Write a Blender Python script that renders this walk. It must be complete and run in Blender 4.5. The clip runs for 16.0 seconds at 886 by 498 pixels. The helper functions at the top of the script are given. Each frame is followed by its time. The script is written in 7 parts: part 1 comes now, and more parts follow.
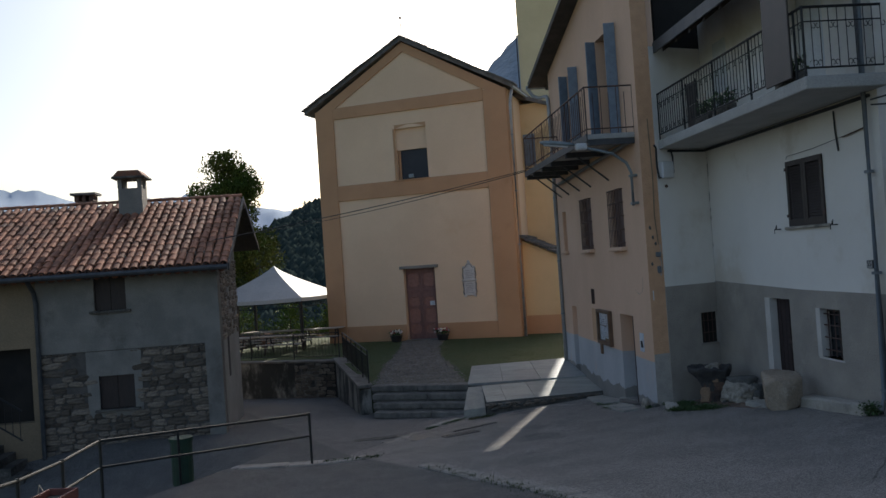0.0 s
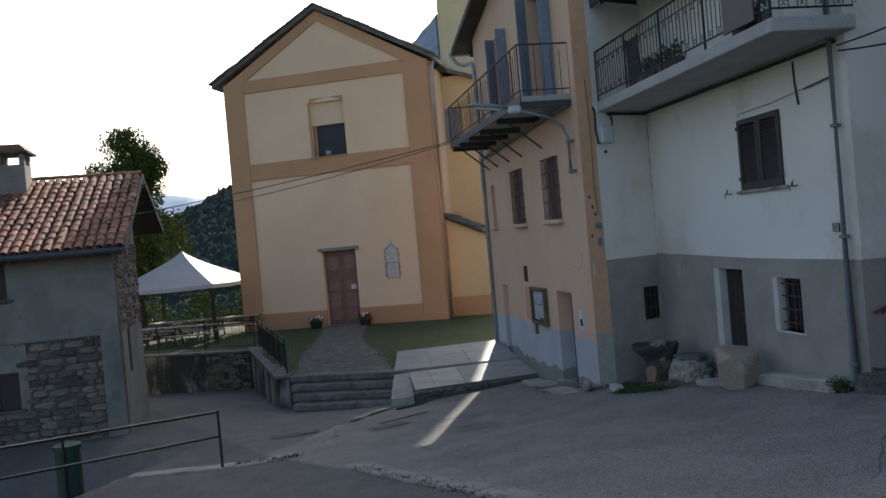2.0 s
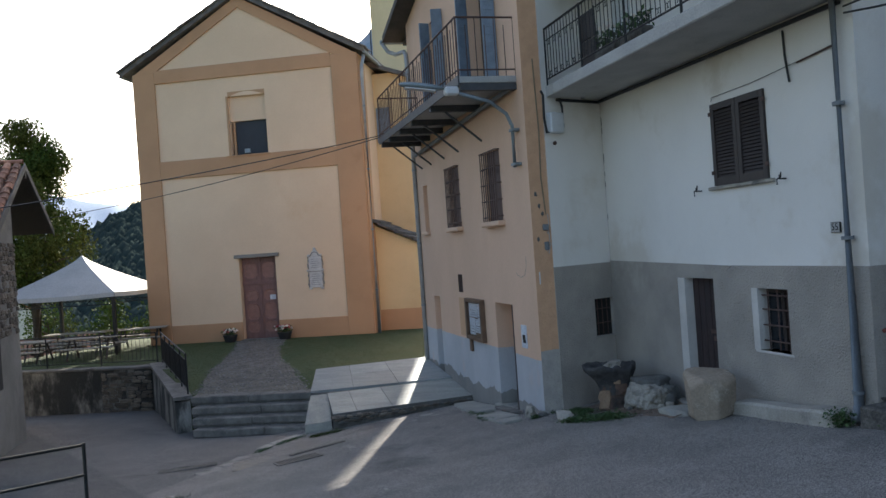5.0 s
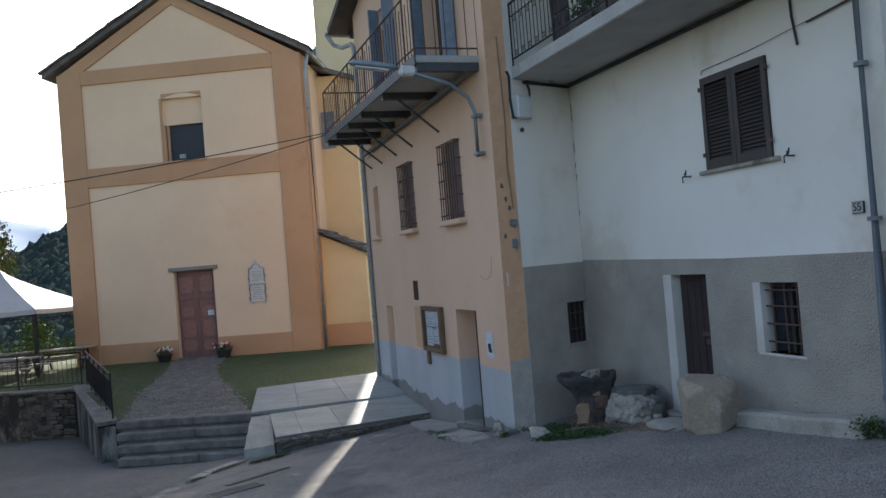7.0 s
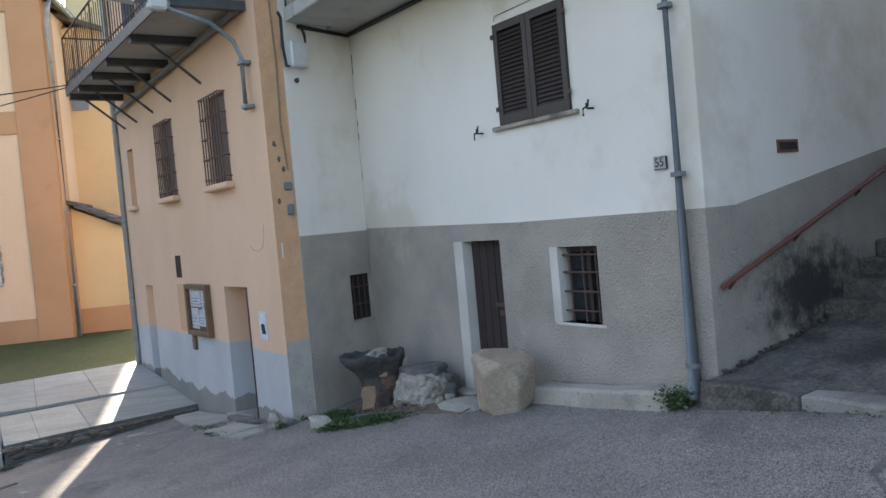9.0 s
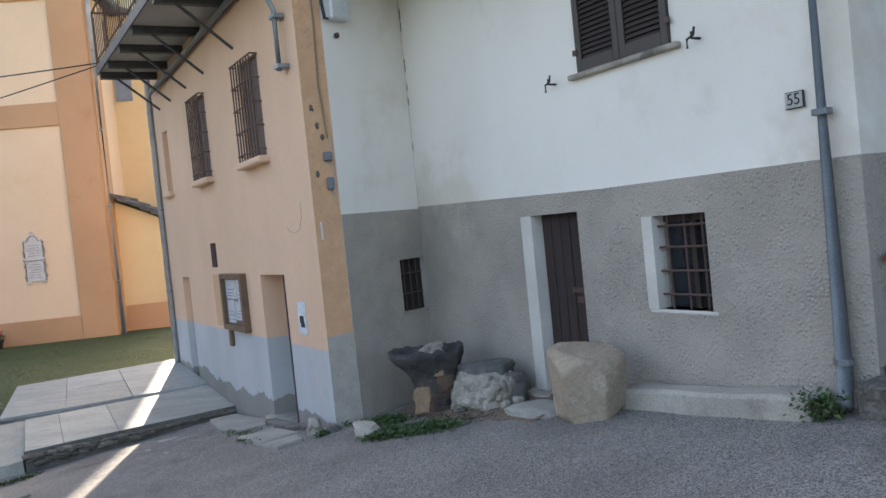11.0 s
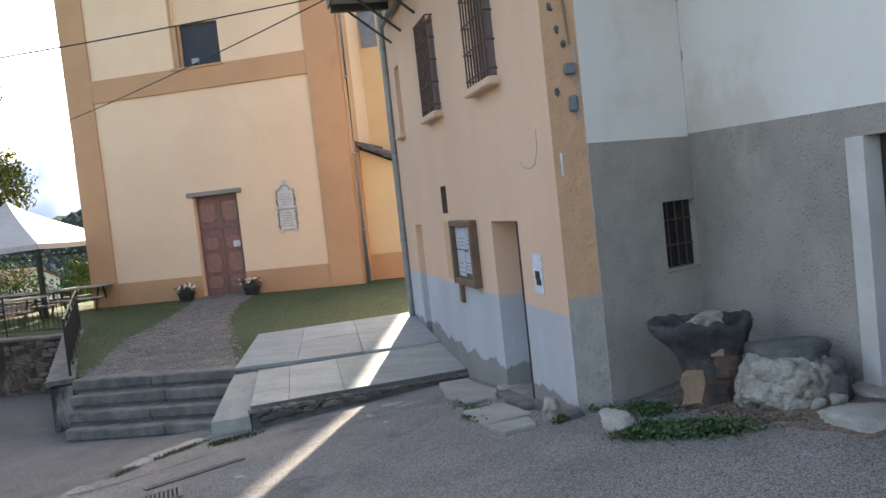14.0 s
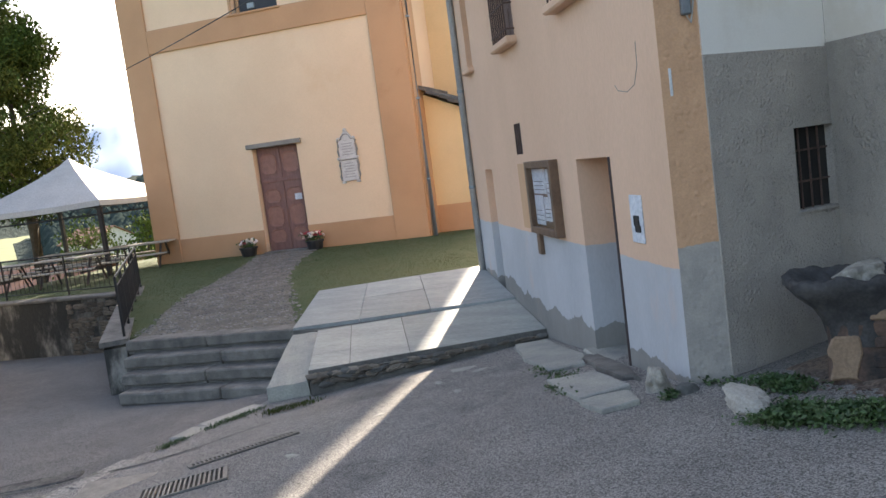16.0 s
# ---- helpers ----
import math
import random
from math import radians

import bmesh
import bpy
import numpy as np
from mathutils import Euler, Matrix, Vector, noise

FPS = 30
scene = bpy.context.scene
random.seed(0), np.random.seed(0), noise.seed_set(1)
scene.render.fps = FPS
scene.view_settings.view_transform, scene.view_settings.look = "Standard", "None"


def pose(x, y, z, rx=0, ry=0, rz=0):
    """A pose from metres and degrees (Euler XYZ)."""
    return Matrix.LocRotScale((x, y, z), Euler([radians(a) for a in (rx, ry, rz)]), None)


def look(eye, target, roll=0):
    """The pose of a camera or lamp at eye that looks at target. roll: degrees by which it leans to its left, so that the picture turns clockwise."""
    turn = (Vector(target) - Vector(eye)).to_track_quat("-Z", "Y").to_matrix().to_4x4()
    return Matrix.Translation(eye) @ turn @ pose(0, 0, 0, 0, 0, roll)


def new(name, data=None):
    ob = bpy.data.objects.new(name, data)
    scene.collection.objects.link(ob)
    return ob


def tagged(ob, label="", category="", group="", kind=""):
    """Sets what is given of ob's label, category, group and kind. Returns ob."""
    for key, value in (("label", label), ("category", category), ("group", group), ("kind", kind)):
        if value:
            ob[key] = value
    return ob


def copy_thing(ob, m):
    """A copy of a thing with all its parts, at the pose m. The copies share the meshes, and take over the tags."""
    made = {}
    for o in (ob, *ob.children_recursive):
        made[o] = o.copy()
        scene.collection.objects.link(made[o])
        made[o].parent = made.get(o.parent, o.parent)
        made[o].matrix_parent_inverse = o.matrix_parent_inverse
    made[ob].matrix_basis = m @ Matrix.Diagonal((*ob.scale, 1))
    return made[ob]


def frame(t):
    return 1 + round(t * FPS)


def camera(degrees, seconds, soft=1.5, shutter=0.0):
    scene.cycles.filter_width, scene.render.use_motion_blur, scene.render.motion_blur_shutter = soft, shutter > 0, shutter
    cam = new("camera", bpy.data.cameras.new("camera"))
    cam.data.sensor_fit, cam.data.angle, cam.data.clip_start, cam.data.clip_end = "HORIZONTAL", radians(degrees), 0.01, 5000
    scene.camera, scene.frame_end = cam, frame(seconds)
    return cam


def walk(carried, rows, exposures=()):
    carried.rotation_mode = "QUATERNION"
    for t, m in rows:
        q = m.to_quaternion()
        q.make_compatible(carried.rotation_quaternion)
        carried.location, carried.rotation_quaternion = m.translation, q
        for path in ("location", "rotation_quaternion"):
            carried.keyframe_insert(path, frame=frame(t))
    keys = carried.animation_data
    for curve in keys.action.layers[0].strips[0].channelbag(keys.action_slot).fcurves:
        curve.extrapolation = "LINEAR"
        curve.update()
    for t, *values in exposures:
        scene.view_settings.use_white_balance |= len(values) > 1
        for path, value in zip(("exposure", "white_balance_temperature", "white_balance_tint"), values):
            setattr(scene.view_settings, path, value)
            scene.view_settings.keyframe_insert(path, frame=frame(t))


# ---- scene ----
cam = camera(56.7, 16.0)
PATH = [
    (0, (0.203, -0.36, 1.566), (-0.441, 1.534, 1.594), -3.9),
    (0.5, (0.042, 0.01, 1.513), (-0.559, 1.917, 1.465), -4.2),
    (1, (-0.112, 0.382, 1.462), (-0.662, 2.304, 1.433), -4.1),
    (1.5, (-0.231, 0.732, 1.443), (-0.799, 2.65, 1.417), -4.1),
    (2, (-0.378, 1.108, 1.389), (-0.837, 3.054, 1.365), -5.0),
    (2.5, (-0.449, 1.458, 1.335), (-0.872, 3.412, 1.322), -4.9),
    (3, (-0.52, 1.847, 1.277), (-0.894, 3.812, 1.252), -5.0),
    (3.5, (-0.613, 2.222, 1.255), (-0.83, 4.21, 1.213), -5.3),
    (4, (-0.656, 2.589, 1.227), (-0.917, 4.571, 1.201), -5.1),
    (6.5, (-1.056, 4.411, 0.981), (-1.351, 6.389, 1.004), -3.4),
    (7, (-1.156, 4.763, 0.885), (-1.316, 6.757, 0.917), -4.6),
    (7.5, (-1.142, 5.091, 0.84), (-1.164, 7.09, 0.818), -5.4),
    (8, (-1.067, 5.415, 0.801), (-0.864, 7.405, 0.807), -4.8),
    (8.5, (-1.083, 5.715, 0.745), (-0.809, 7.696, 0.733), -5.4),
    (8.7, (-1.086, 5.858, 0.756), (-0.72, 7.824, 0.706), -5.2),
    (10.8, (-0.934, 7.436, 0.499), (-0.707, 9.421, 0.405), -5.5),
    (11, (-0.947, 7.591, 0.476), (-0.717, 9.576, 0.418), -5.8),
    (11.5, (-0.935, 7.904, 0.476), (-0.689, 9.887, 0.39), -6.3),
    (12, (-0.88, 8.292, 0.458), (-0.803, 10.288, 0.355), -4.9),
    (12.5, (-0.906, 8.644, 0.423), (-0.979, 10.639, 0.305), -6.8),
    (13, (-0.914, 8.978, 0.398), (-1.004, 10.97, 0.235), -6.8),
    (13.5, (-0.861, 9.253, 0.383), (-1.21, 11.218, 0.256), -5.8),
    (14, (-0.928, 9.568, 0.32), (-1.308, 11.529, 0.209), -6.2),
    (14.5, (-1.015, 9.851, 0.295), (-1.349, 11.817, 0.14), -6.5),
    (15, (-1.069, 10.157, 0.244), (-1.546, 12.092, 0.078), -6.0),
    (15.5, (-1.204, 10.45, 0.214), (-1.725, 12.375, 0.061), -6.6),
    (16, (-1.28, 10.76, 0.178), (-1.827, 12.673, -0.027), -7.4),
]
EXPOSURES = [(0, 0.25, 6350, 10), (2, 0.75, 6350, 10), (4, 1.25, 6350, 10), (6.5, 1.15, 6350, 10), (7.5, 1.45, 6500, 11), (8.0, 1.34, 6750, 12), (8.5, 1.98, 7000, 13), (11, 2.22, 7100, 13), (13.5, 2.12, 7100, 13), (16, 2.12, 7100, 13)]
walk(cam, [(t, look(eye, target, roll)) for t, eye, target, roll in PATH], EXPOSURES)

# ---- world, sun ----
SUN_EL, SUN_BEARING = radians(29.0), radians(-4.1)
world = bpy.data.worlds.new("sky")
scene.world = world
world.use_nodes = True
wn = world.node_tree.nodes
sky = wn.new("ShaderNodeTexSky")
sky.sky_type, sky.sun_disc = "NISHITA", False
sky.sun_elevation, sky.sun_rotation = SUN_EL, SUN_BEARING
sky.air_density, sky.dust_density, sky.ozone_density = 1.0, 3.0, 1.0
world.node_tree.links.new(sky.outputs["Color"], wn["Background"].inputs["Color"])
wn["Background"].inputs["Strength"].default_value = 0.13
sun = new("sun", bpy.data.lights.new("sun", "SUN"))
sun.data.energy, sun.data.angle, sun.data.color = 4.0, radians(0.6), (1.0, 0.93, 0.82)
to_sun = Vector((math.sin(SUN_BEARING) * math.cos(SUN_EL), math.cos(SUN_BEARING) * math.cos(SUN_EL), math.sin(SUN_EL)))
sun.matrix_world = look(to_sun * 100, (0, 0, 0))


# ---- materials ----
def material(name, col, col2=None, scale=3.0, rough=0.85, bump=0.25, bscale=40.0, metal=0.0, stain=None,
             stain_scale=0.6, stain_at=0.58, rnd=0.0, split=None, dist=0.02, island=0.0, aniso=None, speck=0.12, grain=None, relief=None, veins=None, spot=None, beyond=None):
    """A procedural surface: two colours mixed by noise, fine relief, optional stains, an optional paint line at a height."""
    m = bpy.data.materials.new(name)
    m.use_nodes = True
    t = m.node_tree
    n, l = t.nodes, t.links
    bs = n["Principled BSDF"]
    tc = n.new("ShaderNodeTexCoord")
    src = tc.outputs["Object"]
    if aniso:
        mp = n.new("ShaderNodeMapping")
        mp.inputs["Scale"].default_value = aniso
        l.new(src, mp.inputs["Vector"])
        src = mp.outputs["Vector"]

    def tex(s, detail=6.0, rough_=0.6):
        q = n.new("ShaderNodeTexNoise")
        q.inputs["Scale"].default_value, q.inputs["Detail"].default_value, q.inputs["Roughness"].default_value = s, detail, rough_
        l.new(src, q.inputs["Vector"])
        return q.outputs["Fac"]

    def ramp(v, a, b):
        q = n.new("ShaderNodeMapRange")
        q.interpolation_type = "SMOOTHSTEP"
        q.inputs["From Min"].default_value, q.inputs["From Max"].default_value = a, b
        l.new(v, q.inputs["Value"])
        return q.outputs["Result"]

    def mix(f, a, b):
        q = n.new("ShaderNodeMix")
        q.data_type = "RGBA"
        l.new(f, q.inputs["Factor"])
        for s, v in ((q.inputs["A"], a), (q.inputs["B"], b)):
            if isinstance(v, tuple):
                s.default_value = (*v, 1)
            else:
                l.new(v, s)
        return q.outputs["Result"]

    col2 = col2 or tuple(c * 0.8 for c in col)
    out = mix(ramp(tex(scale), 0.32, 0.68), col, col2)
    for z0, low, low2, wob in ([split] if split and not isinstance(split, list) else split or ()):
        sep = n.new("ShaderNodeSeparateXYZ")
        l.new(tc.outputs["Object"], sep.inputs["Vector"])
        add = n.new("ShaderNodeMath")
        add.operation = "MULTIPLY_ADD"
        l.new(tex(2.5 if wob < 0.3 else 1.1), add.inputs[0])
        add.inputs[1].default_value = wob
        l.new(sep.outputs["Z"], add.inputs[2])
        lower = mix(ramp(tex(scale * 1.3), 0.3, 0.7), low, low2)
        out = mix(ramp(add.outputs["Value"], z0 + wob * 0.5 - 0.006, z0 + wob * 0.5 + 0.006), lower, out)
    if stain:
        out = mix(ramp(tex(stain_scale, 8.0, 0.65), stain_at, stain_at + 0.16), out, stain)
    if veins:
        vs, vcol, vw = veins
        warp = n.new("ShaderNodeVectorMath")
        warp.operation = "MULTIPLY_ADD"
        wt = n.new("ShaderNodeTexNoise")
        wt.inputs["Scale"].default_value = vs * 0.9
        l.new(src, wt.inputs["Vector"])
        l.new(wt.outputs["Color"], warp.inputs[0])
        warp.inputs[1].default_value = (2.2 / vs,) * 3
        l.new(src, warp.inputs[2])
        vo = n.new("ShaderNodeTexVoronoi")
        vo.feature = "DISTANCE_TO_EDGE"
        vo.inputs["Scale"].default_value = vs
        l.new(warp.outputs["Vector"], vo.inputs["Vector"])
        out = mix(ramp(vo.outputs["Distance"], vw * 0.3, vw), vcol, out)
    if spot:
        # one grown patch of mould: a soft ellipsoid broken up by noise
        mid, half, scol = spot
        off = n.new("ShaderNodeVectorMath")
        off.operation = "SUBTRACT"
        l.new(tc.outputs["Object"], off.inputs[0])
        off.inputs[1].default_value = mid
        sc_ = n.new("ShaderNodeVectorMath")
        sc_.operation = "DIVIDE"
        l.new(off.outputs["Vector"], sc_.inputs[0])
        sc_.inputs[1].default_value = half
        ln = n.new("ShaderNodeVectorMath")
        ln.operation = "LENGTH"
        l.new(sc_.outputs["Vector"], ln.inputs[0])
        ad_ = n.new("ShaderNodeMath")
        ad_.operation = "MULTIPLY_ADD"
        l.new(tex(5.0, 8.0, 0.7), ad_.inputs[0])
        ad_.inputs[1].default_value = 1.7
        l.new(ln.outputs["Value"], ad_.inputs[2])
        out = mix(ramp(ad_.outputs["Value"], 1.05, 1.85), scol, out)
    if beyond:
        # other colours on one side of a line in plan: normal x, normal y, distance, colours
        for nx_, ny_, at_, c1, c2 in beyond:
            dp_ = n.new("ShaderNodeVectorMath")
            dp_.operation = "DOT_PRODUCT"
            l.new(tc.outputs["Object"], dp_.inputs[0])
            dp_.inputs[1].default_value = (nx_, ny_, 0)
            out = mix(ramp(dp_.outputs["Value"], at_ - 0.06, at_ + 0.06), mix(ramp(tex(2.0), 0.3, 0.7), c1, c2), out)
    fine = mix(ramp(tex(bscale * 2.2, 3.0), 0.36, 0.64), (1 - speck,) * 3, (1 + speck * 0.6,) * 3)
    cell = None
    if grain:
        cell = n.new("ShaderNodeTexVoronoi")
        cell.inputs["Scale"].default_value = grain[0]
        l.new(src, cell.inputs["Vector"])
        sc = n.new("ShaderNodeSeparateColor")
        l.new(cell.outputs["Color"], sc.inputs["Color"])
        fine = mix(ramp(sc.outputs["Red"], 0.0, 1.0), (1 - grain[1],) * 3, (1 + grain[1],) * 3)
    mul = n.new("ShaderNodeMix")
    mul.data_type, mul.blend_type = "RGBA", "MULTIPLY"
    mul.inputs["Factor"].default_value = 1.0
    l.new(out, mul.inputs["A"])
    l.new(fine, mul.inputs["B"])
    out = mul.outputs["Result"]
    if rnd or island:
        hs = n.new("ShaderNodeHueSaturation")
        rng = n.new("ShaderNodeMapRange")
        if rnd:
            l.new(n.new("ShaderNodeObjectInfo").outputs["Random"], rng.inputs["Value"])
        else:
            l.new(n.new("ShaderNodeNewGeometry").outputs["Random Per Island"], rng.inputs["Value"])
        r = rnd or island
        rng.inputs["To Min"].default_value, rng.inputs["To Max"].default_value = 1 - r, 1 + r
        l.new(rng.outputs["Result"], hs.inputs["Value"])
        l.new(out, hs.inputs["Color"])
        out = hs.outputs["Color"]
    l.new(out, bs.inputs["Base Color"])
    bs.inputs["Roughness"].default_value, bs.inputs["Metallic"].default_value = rough, metal
    if bump:
        b = n.new("ShaderNodeBump")
        b.inputs["Strength"].default_value, b.inputs["Distance"].default_value = bump, dist
        height = tex(bscale, 6.0, 0.65)
        if relief:
            # thrown-on blobs of plaster, thick in some places and sparse in others
            bl = n.new("ShaderNodeTexVoronoi")
            bl.inputs["Scale"].default_value = relief[0]
            l.new(src, bl.inputs["Vector"])
            blob = ramp(bl.outputs["Distance"], 0.62, 0.12)
            thick = n.new("ShaderNodeMath")
            thick.operation = "MULTIPLY"
            l.new(blob, thick.inputs[0])
            l.new(ramp(tex(relief[0] * 0.16, 4.0, 0.6), 0.30, 0.66), thick.inputs[1])
            soft_ = n.new("ShaderNodeMath")
            soft_.operation = "MULTIPLY"
            l.new(height, soft_.inputs[0])
            soft_.inputs[1].default_value = 0.45
            ad = n.new("ShaderNodeMath")
            ad.operation = "MULTIPLY_ADD"
            l.new(thick.outputs["Value"], ad.inputs[0])
            ad.inputs[1].default_value = relief[1]
            l.new(soft_.outputs["Value"], ad.inputs[2])
            height = ad.outputs["Value"]
        l.new(height, b.inputs["Height"])
        l.new(b.outputs["Normal"], bs.inputs["Normal"])
    return m


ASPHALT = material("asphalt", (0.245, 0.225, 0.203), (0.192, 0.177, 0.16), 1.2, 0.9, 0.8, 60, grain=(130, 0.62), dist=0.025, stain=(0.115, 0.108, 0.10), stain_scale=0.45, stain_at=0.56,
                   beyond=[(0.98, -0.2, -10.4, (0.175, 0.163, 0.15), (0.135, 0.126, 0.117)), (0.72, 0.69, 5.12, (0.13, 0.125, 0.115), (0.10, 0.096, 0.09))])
GRASS_GROUND = material("turf", (0.045, 0.068, 0.016), (0.062, 0.075, 0.022), 1.5, 0.95, 0.6, 45, stain=(0.09, 0.085, 0.04), stain_scale=0.8, stain_at=0.62)
FAR_GRASS = material("meadow", (0.075, 0.11, 0.03), (0.12, 0.13, 0.04), 0.06, 0.95, 0.3, 3)
BLADE = material("grass_blade", (0.038, 0.064, 0.014), (0.056, 0.072, 0.02), 0.9, 0.8, 0, island=0.10)
WEED = material("weed_leaf", (0.032, 0.072, 0.018), (0.06, 0.10, 0.026), 6, 0.6, 0, island=0.35)
LEAF = material("tree_leaf", (0.05, 0.083, 0.018), (0.11, 0.12, 0.03), 0.5, 0.65, 0, island=0.4)
LEAF_B = material("bush_leaf", (0.07, 0.12, 0.025), (0.13, 0.16, 0.04), 0.8, 0.65, 0, island=0.35)
BARK = material("bark", (0.10, 0.08, 0.06), (0.06, 0.05, 0.04), 8, 0.95, 0.8, 25)
YELLOW = material("yellow_plaster", (0.70, 0.462, 0.318), (0.645, 0.42, 0.284), 0.7, 0.9, 0.3, 20, speck=0.03, dist=0.02, stain=(0.64, 0.415, 0.282), stain_scale=0.5, stain_at=0.58, aniso=(1, 1, 0.45),
                  split=[(-0.83, (0.48, 0.48, 0.49), (0.40, 0.40, 0.41), 0.07), (-1.68, (0.27, 0.255, 0.235), (0.20, 0.19, 0.175), 0.75)])
ORANGE_STRIP = material("orange_plaster", (0.60, 0.35, 0.20), (0.52, 0.30, 0.17), 4, 0.9, 0.5, 26, speck=0.06, relief=(20, 0.6), dist=0.03, split=(-0.66, (0.40, 0.36, 0.315), (0.32, 0.292, 0.258), 0.12))
WHITE_GREY = material("white_and_grey_plaster", (0.78, 0.742, 0.685), (0.72, 0.682, 0.625), 0.5, 0.88, 0.08, 30, stain=(0.64, 0.585, 0.505), stain_scale=0.6, stain_at=0.5, speck=0.02)
GREY_CAST = material("grey_roughcast", (0.395, 0.352, 0.303), (0.32, 0.287, 0.248), 1.3, 0.92, 0.9, 40, stain=(0.44, 0.395, 0.343), stain_scale=0.8, stain_at=0.54, dist=0.03, speck=0.10, relief=(34, 0.38))
GREY_SOOT = material("sooty_grey_roughcast", (0.43, 0.382, 0.33), (0.345, 0.308, 0.267), 1.5, 0.92, 0.9, 40, stain=(0.22, 0.203, 0.182), stain_scale=1.1, stain_at=0.56, dist=0.03, speck=0.10, relief=(34, 0.38))
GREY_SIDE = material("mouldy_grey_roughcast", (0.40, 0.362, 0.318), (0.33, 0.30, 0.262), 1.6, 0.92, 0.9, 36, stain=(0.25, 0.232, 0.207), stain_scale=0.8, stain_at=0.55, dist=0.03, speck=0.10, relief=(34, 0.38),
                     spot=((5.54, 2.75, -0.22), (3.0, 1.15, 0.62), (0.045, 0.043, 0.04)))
WHITE_PAINT = material("white_reveal", (0.60, 0.565, 0.52), (0.52, 0.488, 0.445), 2.2, 0.85, 0.2, 18, stain=(0.36, 0.335, 0.30), stain_scale=1.6, stain_at=0.62, speck=0.03)
CH_YELLOW = material("church_yellow_plaster", (0.75, 0.56, 0.378), (0.70, 0.515, 0.345), 0.5, 0.9, 0.1, 22, speck=0.035, stain=(0.68, 0.475, 0.30), stain_scale=0.3, stain_at=0.6)
CH_ORANGE = material("church_orange_plaster", (0.505, 0.295, 0.16), (0.45, 0.26, 0.14), 0.6, 0.9, 0.1, 22, speck=0.04, stain=(0.42, 0.232, 0.118), stain_scale=0.5, stain_at=0.6)
ANNEX_YELLOW = material("annex_yellow_plaster", (0.68, 0.52, 0.30), (0.62, 0.47, 0.265), 0.5, 0.9, 0.1, 22, speck=0.035, stain=(0.58, 0.42, 0.235), stain_scale=0.5, stain_at=0.56)
TOWER_PL = material("tower_plaster", (0.74, 0.60, 0.36), (0.66, 0.53, 0.31), 0.5, 0.9, 0.1, 20)
CEMENT = material("old_cement_render", (0.27, 0.25, 0.22), (0.20, 0.187, 0.165), 1.3, 0.95, 0.5, 22, stain=(0.15, 0.138, 0.12), stain_scale=0.8, stain_at=0.55)
OCHRE = material("ochre_plaster", (0.27, 0.20, 0.125), (0.22, 0.165, 0.105), 1.0, 0.9, 0.2, 20, stain=(0.3, 0.22, 0.13))
OCHRE_PATCH = material("older_orange_paint", (0.60, 0.36, 0.205), (0.55, 0.33, 0.19), 1.5, 0.9, 0.15, 30, speck=0.03)
STONE = material("field_stone", (0.235, 0.19, 0.145), (0.125, 0.102, 0.08), 4, 0.92, 0.8, 25, rnd=0.5)
MORTAR = material("dark_mortar", (0.13, 0.115, 0.10), (0.085, 0.078, 0.07), 5, 0.95, 0.7, 30)
WALLSTAIN = material("mossy_retaining_wall", (0.30, 0.275, 0.24), (0.17, 0.155, 0.135), 2.2, 0.95, 0.8, 14, stain=(0.045, 0.043, 0.038), stain_scale=1.1, stain_at=0.41, aniso=(1, 1, 0.45))
GRANITE = material("step_granite", (0.20, 0.182, 0.158), (0.115, 0.105, 0.091), 4, 0.85, 0.7, 40, stain=(0.085, 0.08, 0.072), stain_scale=2.2, stain_at=0.54, rnd=0.12)
SLAB = material("paving_slate", (0.30, 0.315, 0.30), (0.225, 0.242, 0.235), 2.6, 0.6, 0.3, 14, stain=(0.36, 0.36, 0.33), stain_scale=1.3, stain_at=0.57, rnd=0.12, aniso=(0.5, 1.6, 1))
SLAB_B = material("pale_paving_slab", (0.365, 0.368, 0.325), (0.29, 0.295, 0.265), 2.2, 0.7, 0.3, 14, stain=(0.46, 0.44, 0.385), stain_scale=1.2, stain_at=0.57, rnd=0.08, aniso=(0.5, 1.6, 1))
FLAG = material("flagstone", (0.36, 0.345, 0.29), (0.28, 0.27, 0.24), 3, 0.85, 0.5, 22, stain=(0.2, 0.2, 0.19), stain_scale=1.5, rnd=0.1)
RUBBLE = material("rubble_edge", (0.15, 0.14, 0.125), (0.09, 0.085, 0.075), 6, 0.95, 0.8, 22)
PEBBLE = material("path_pebble", (0.205, 0.188, 0.165), (0.135, 0.125, 0.112), 3, 0.85, 0.3, 40, island=0.3)
RED_SOIL = material("reddish_earth", (0.20, 0.135, 0.095), (0.13, 0.10, 0.078), 5, 0.95, 0.9, 30, stain=(0.24, 0.21, 0.175), stain_scale=4, stain_at=0.58, grain=(60, 0.4))
SOIL = material("soil", (0.15, 0.13, 0.10), (0.10, 0.085, 0.065), 3, 0.95, 0.7, 30)
BOULDER = material("pale_boulder", (0.36, 0.285, 0.21), (0.29, 0.23, 0.17), 2.6, 0.85, 0.6, 14, stain=(0.47, 0.40, 0.315), stain_scale=2.0, stain_at=0.56, dist=0.03, veins=(2.2, (0.50, 0.43, 0.345), 0.005))
ROCK = material("white_quartz_rock", (0.41, 0.372, 0.31), (0.25, 0.225, 0.185), 7, 0.9, 0.9, 22, stain=(0.16, 0.145, 0.12), stain_scale=4, stain_at=0.60, dist=0.04, relief=(12, 0.8))
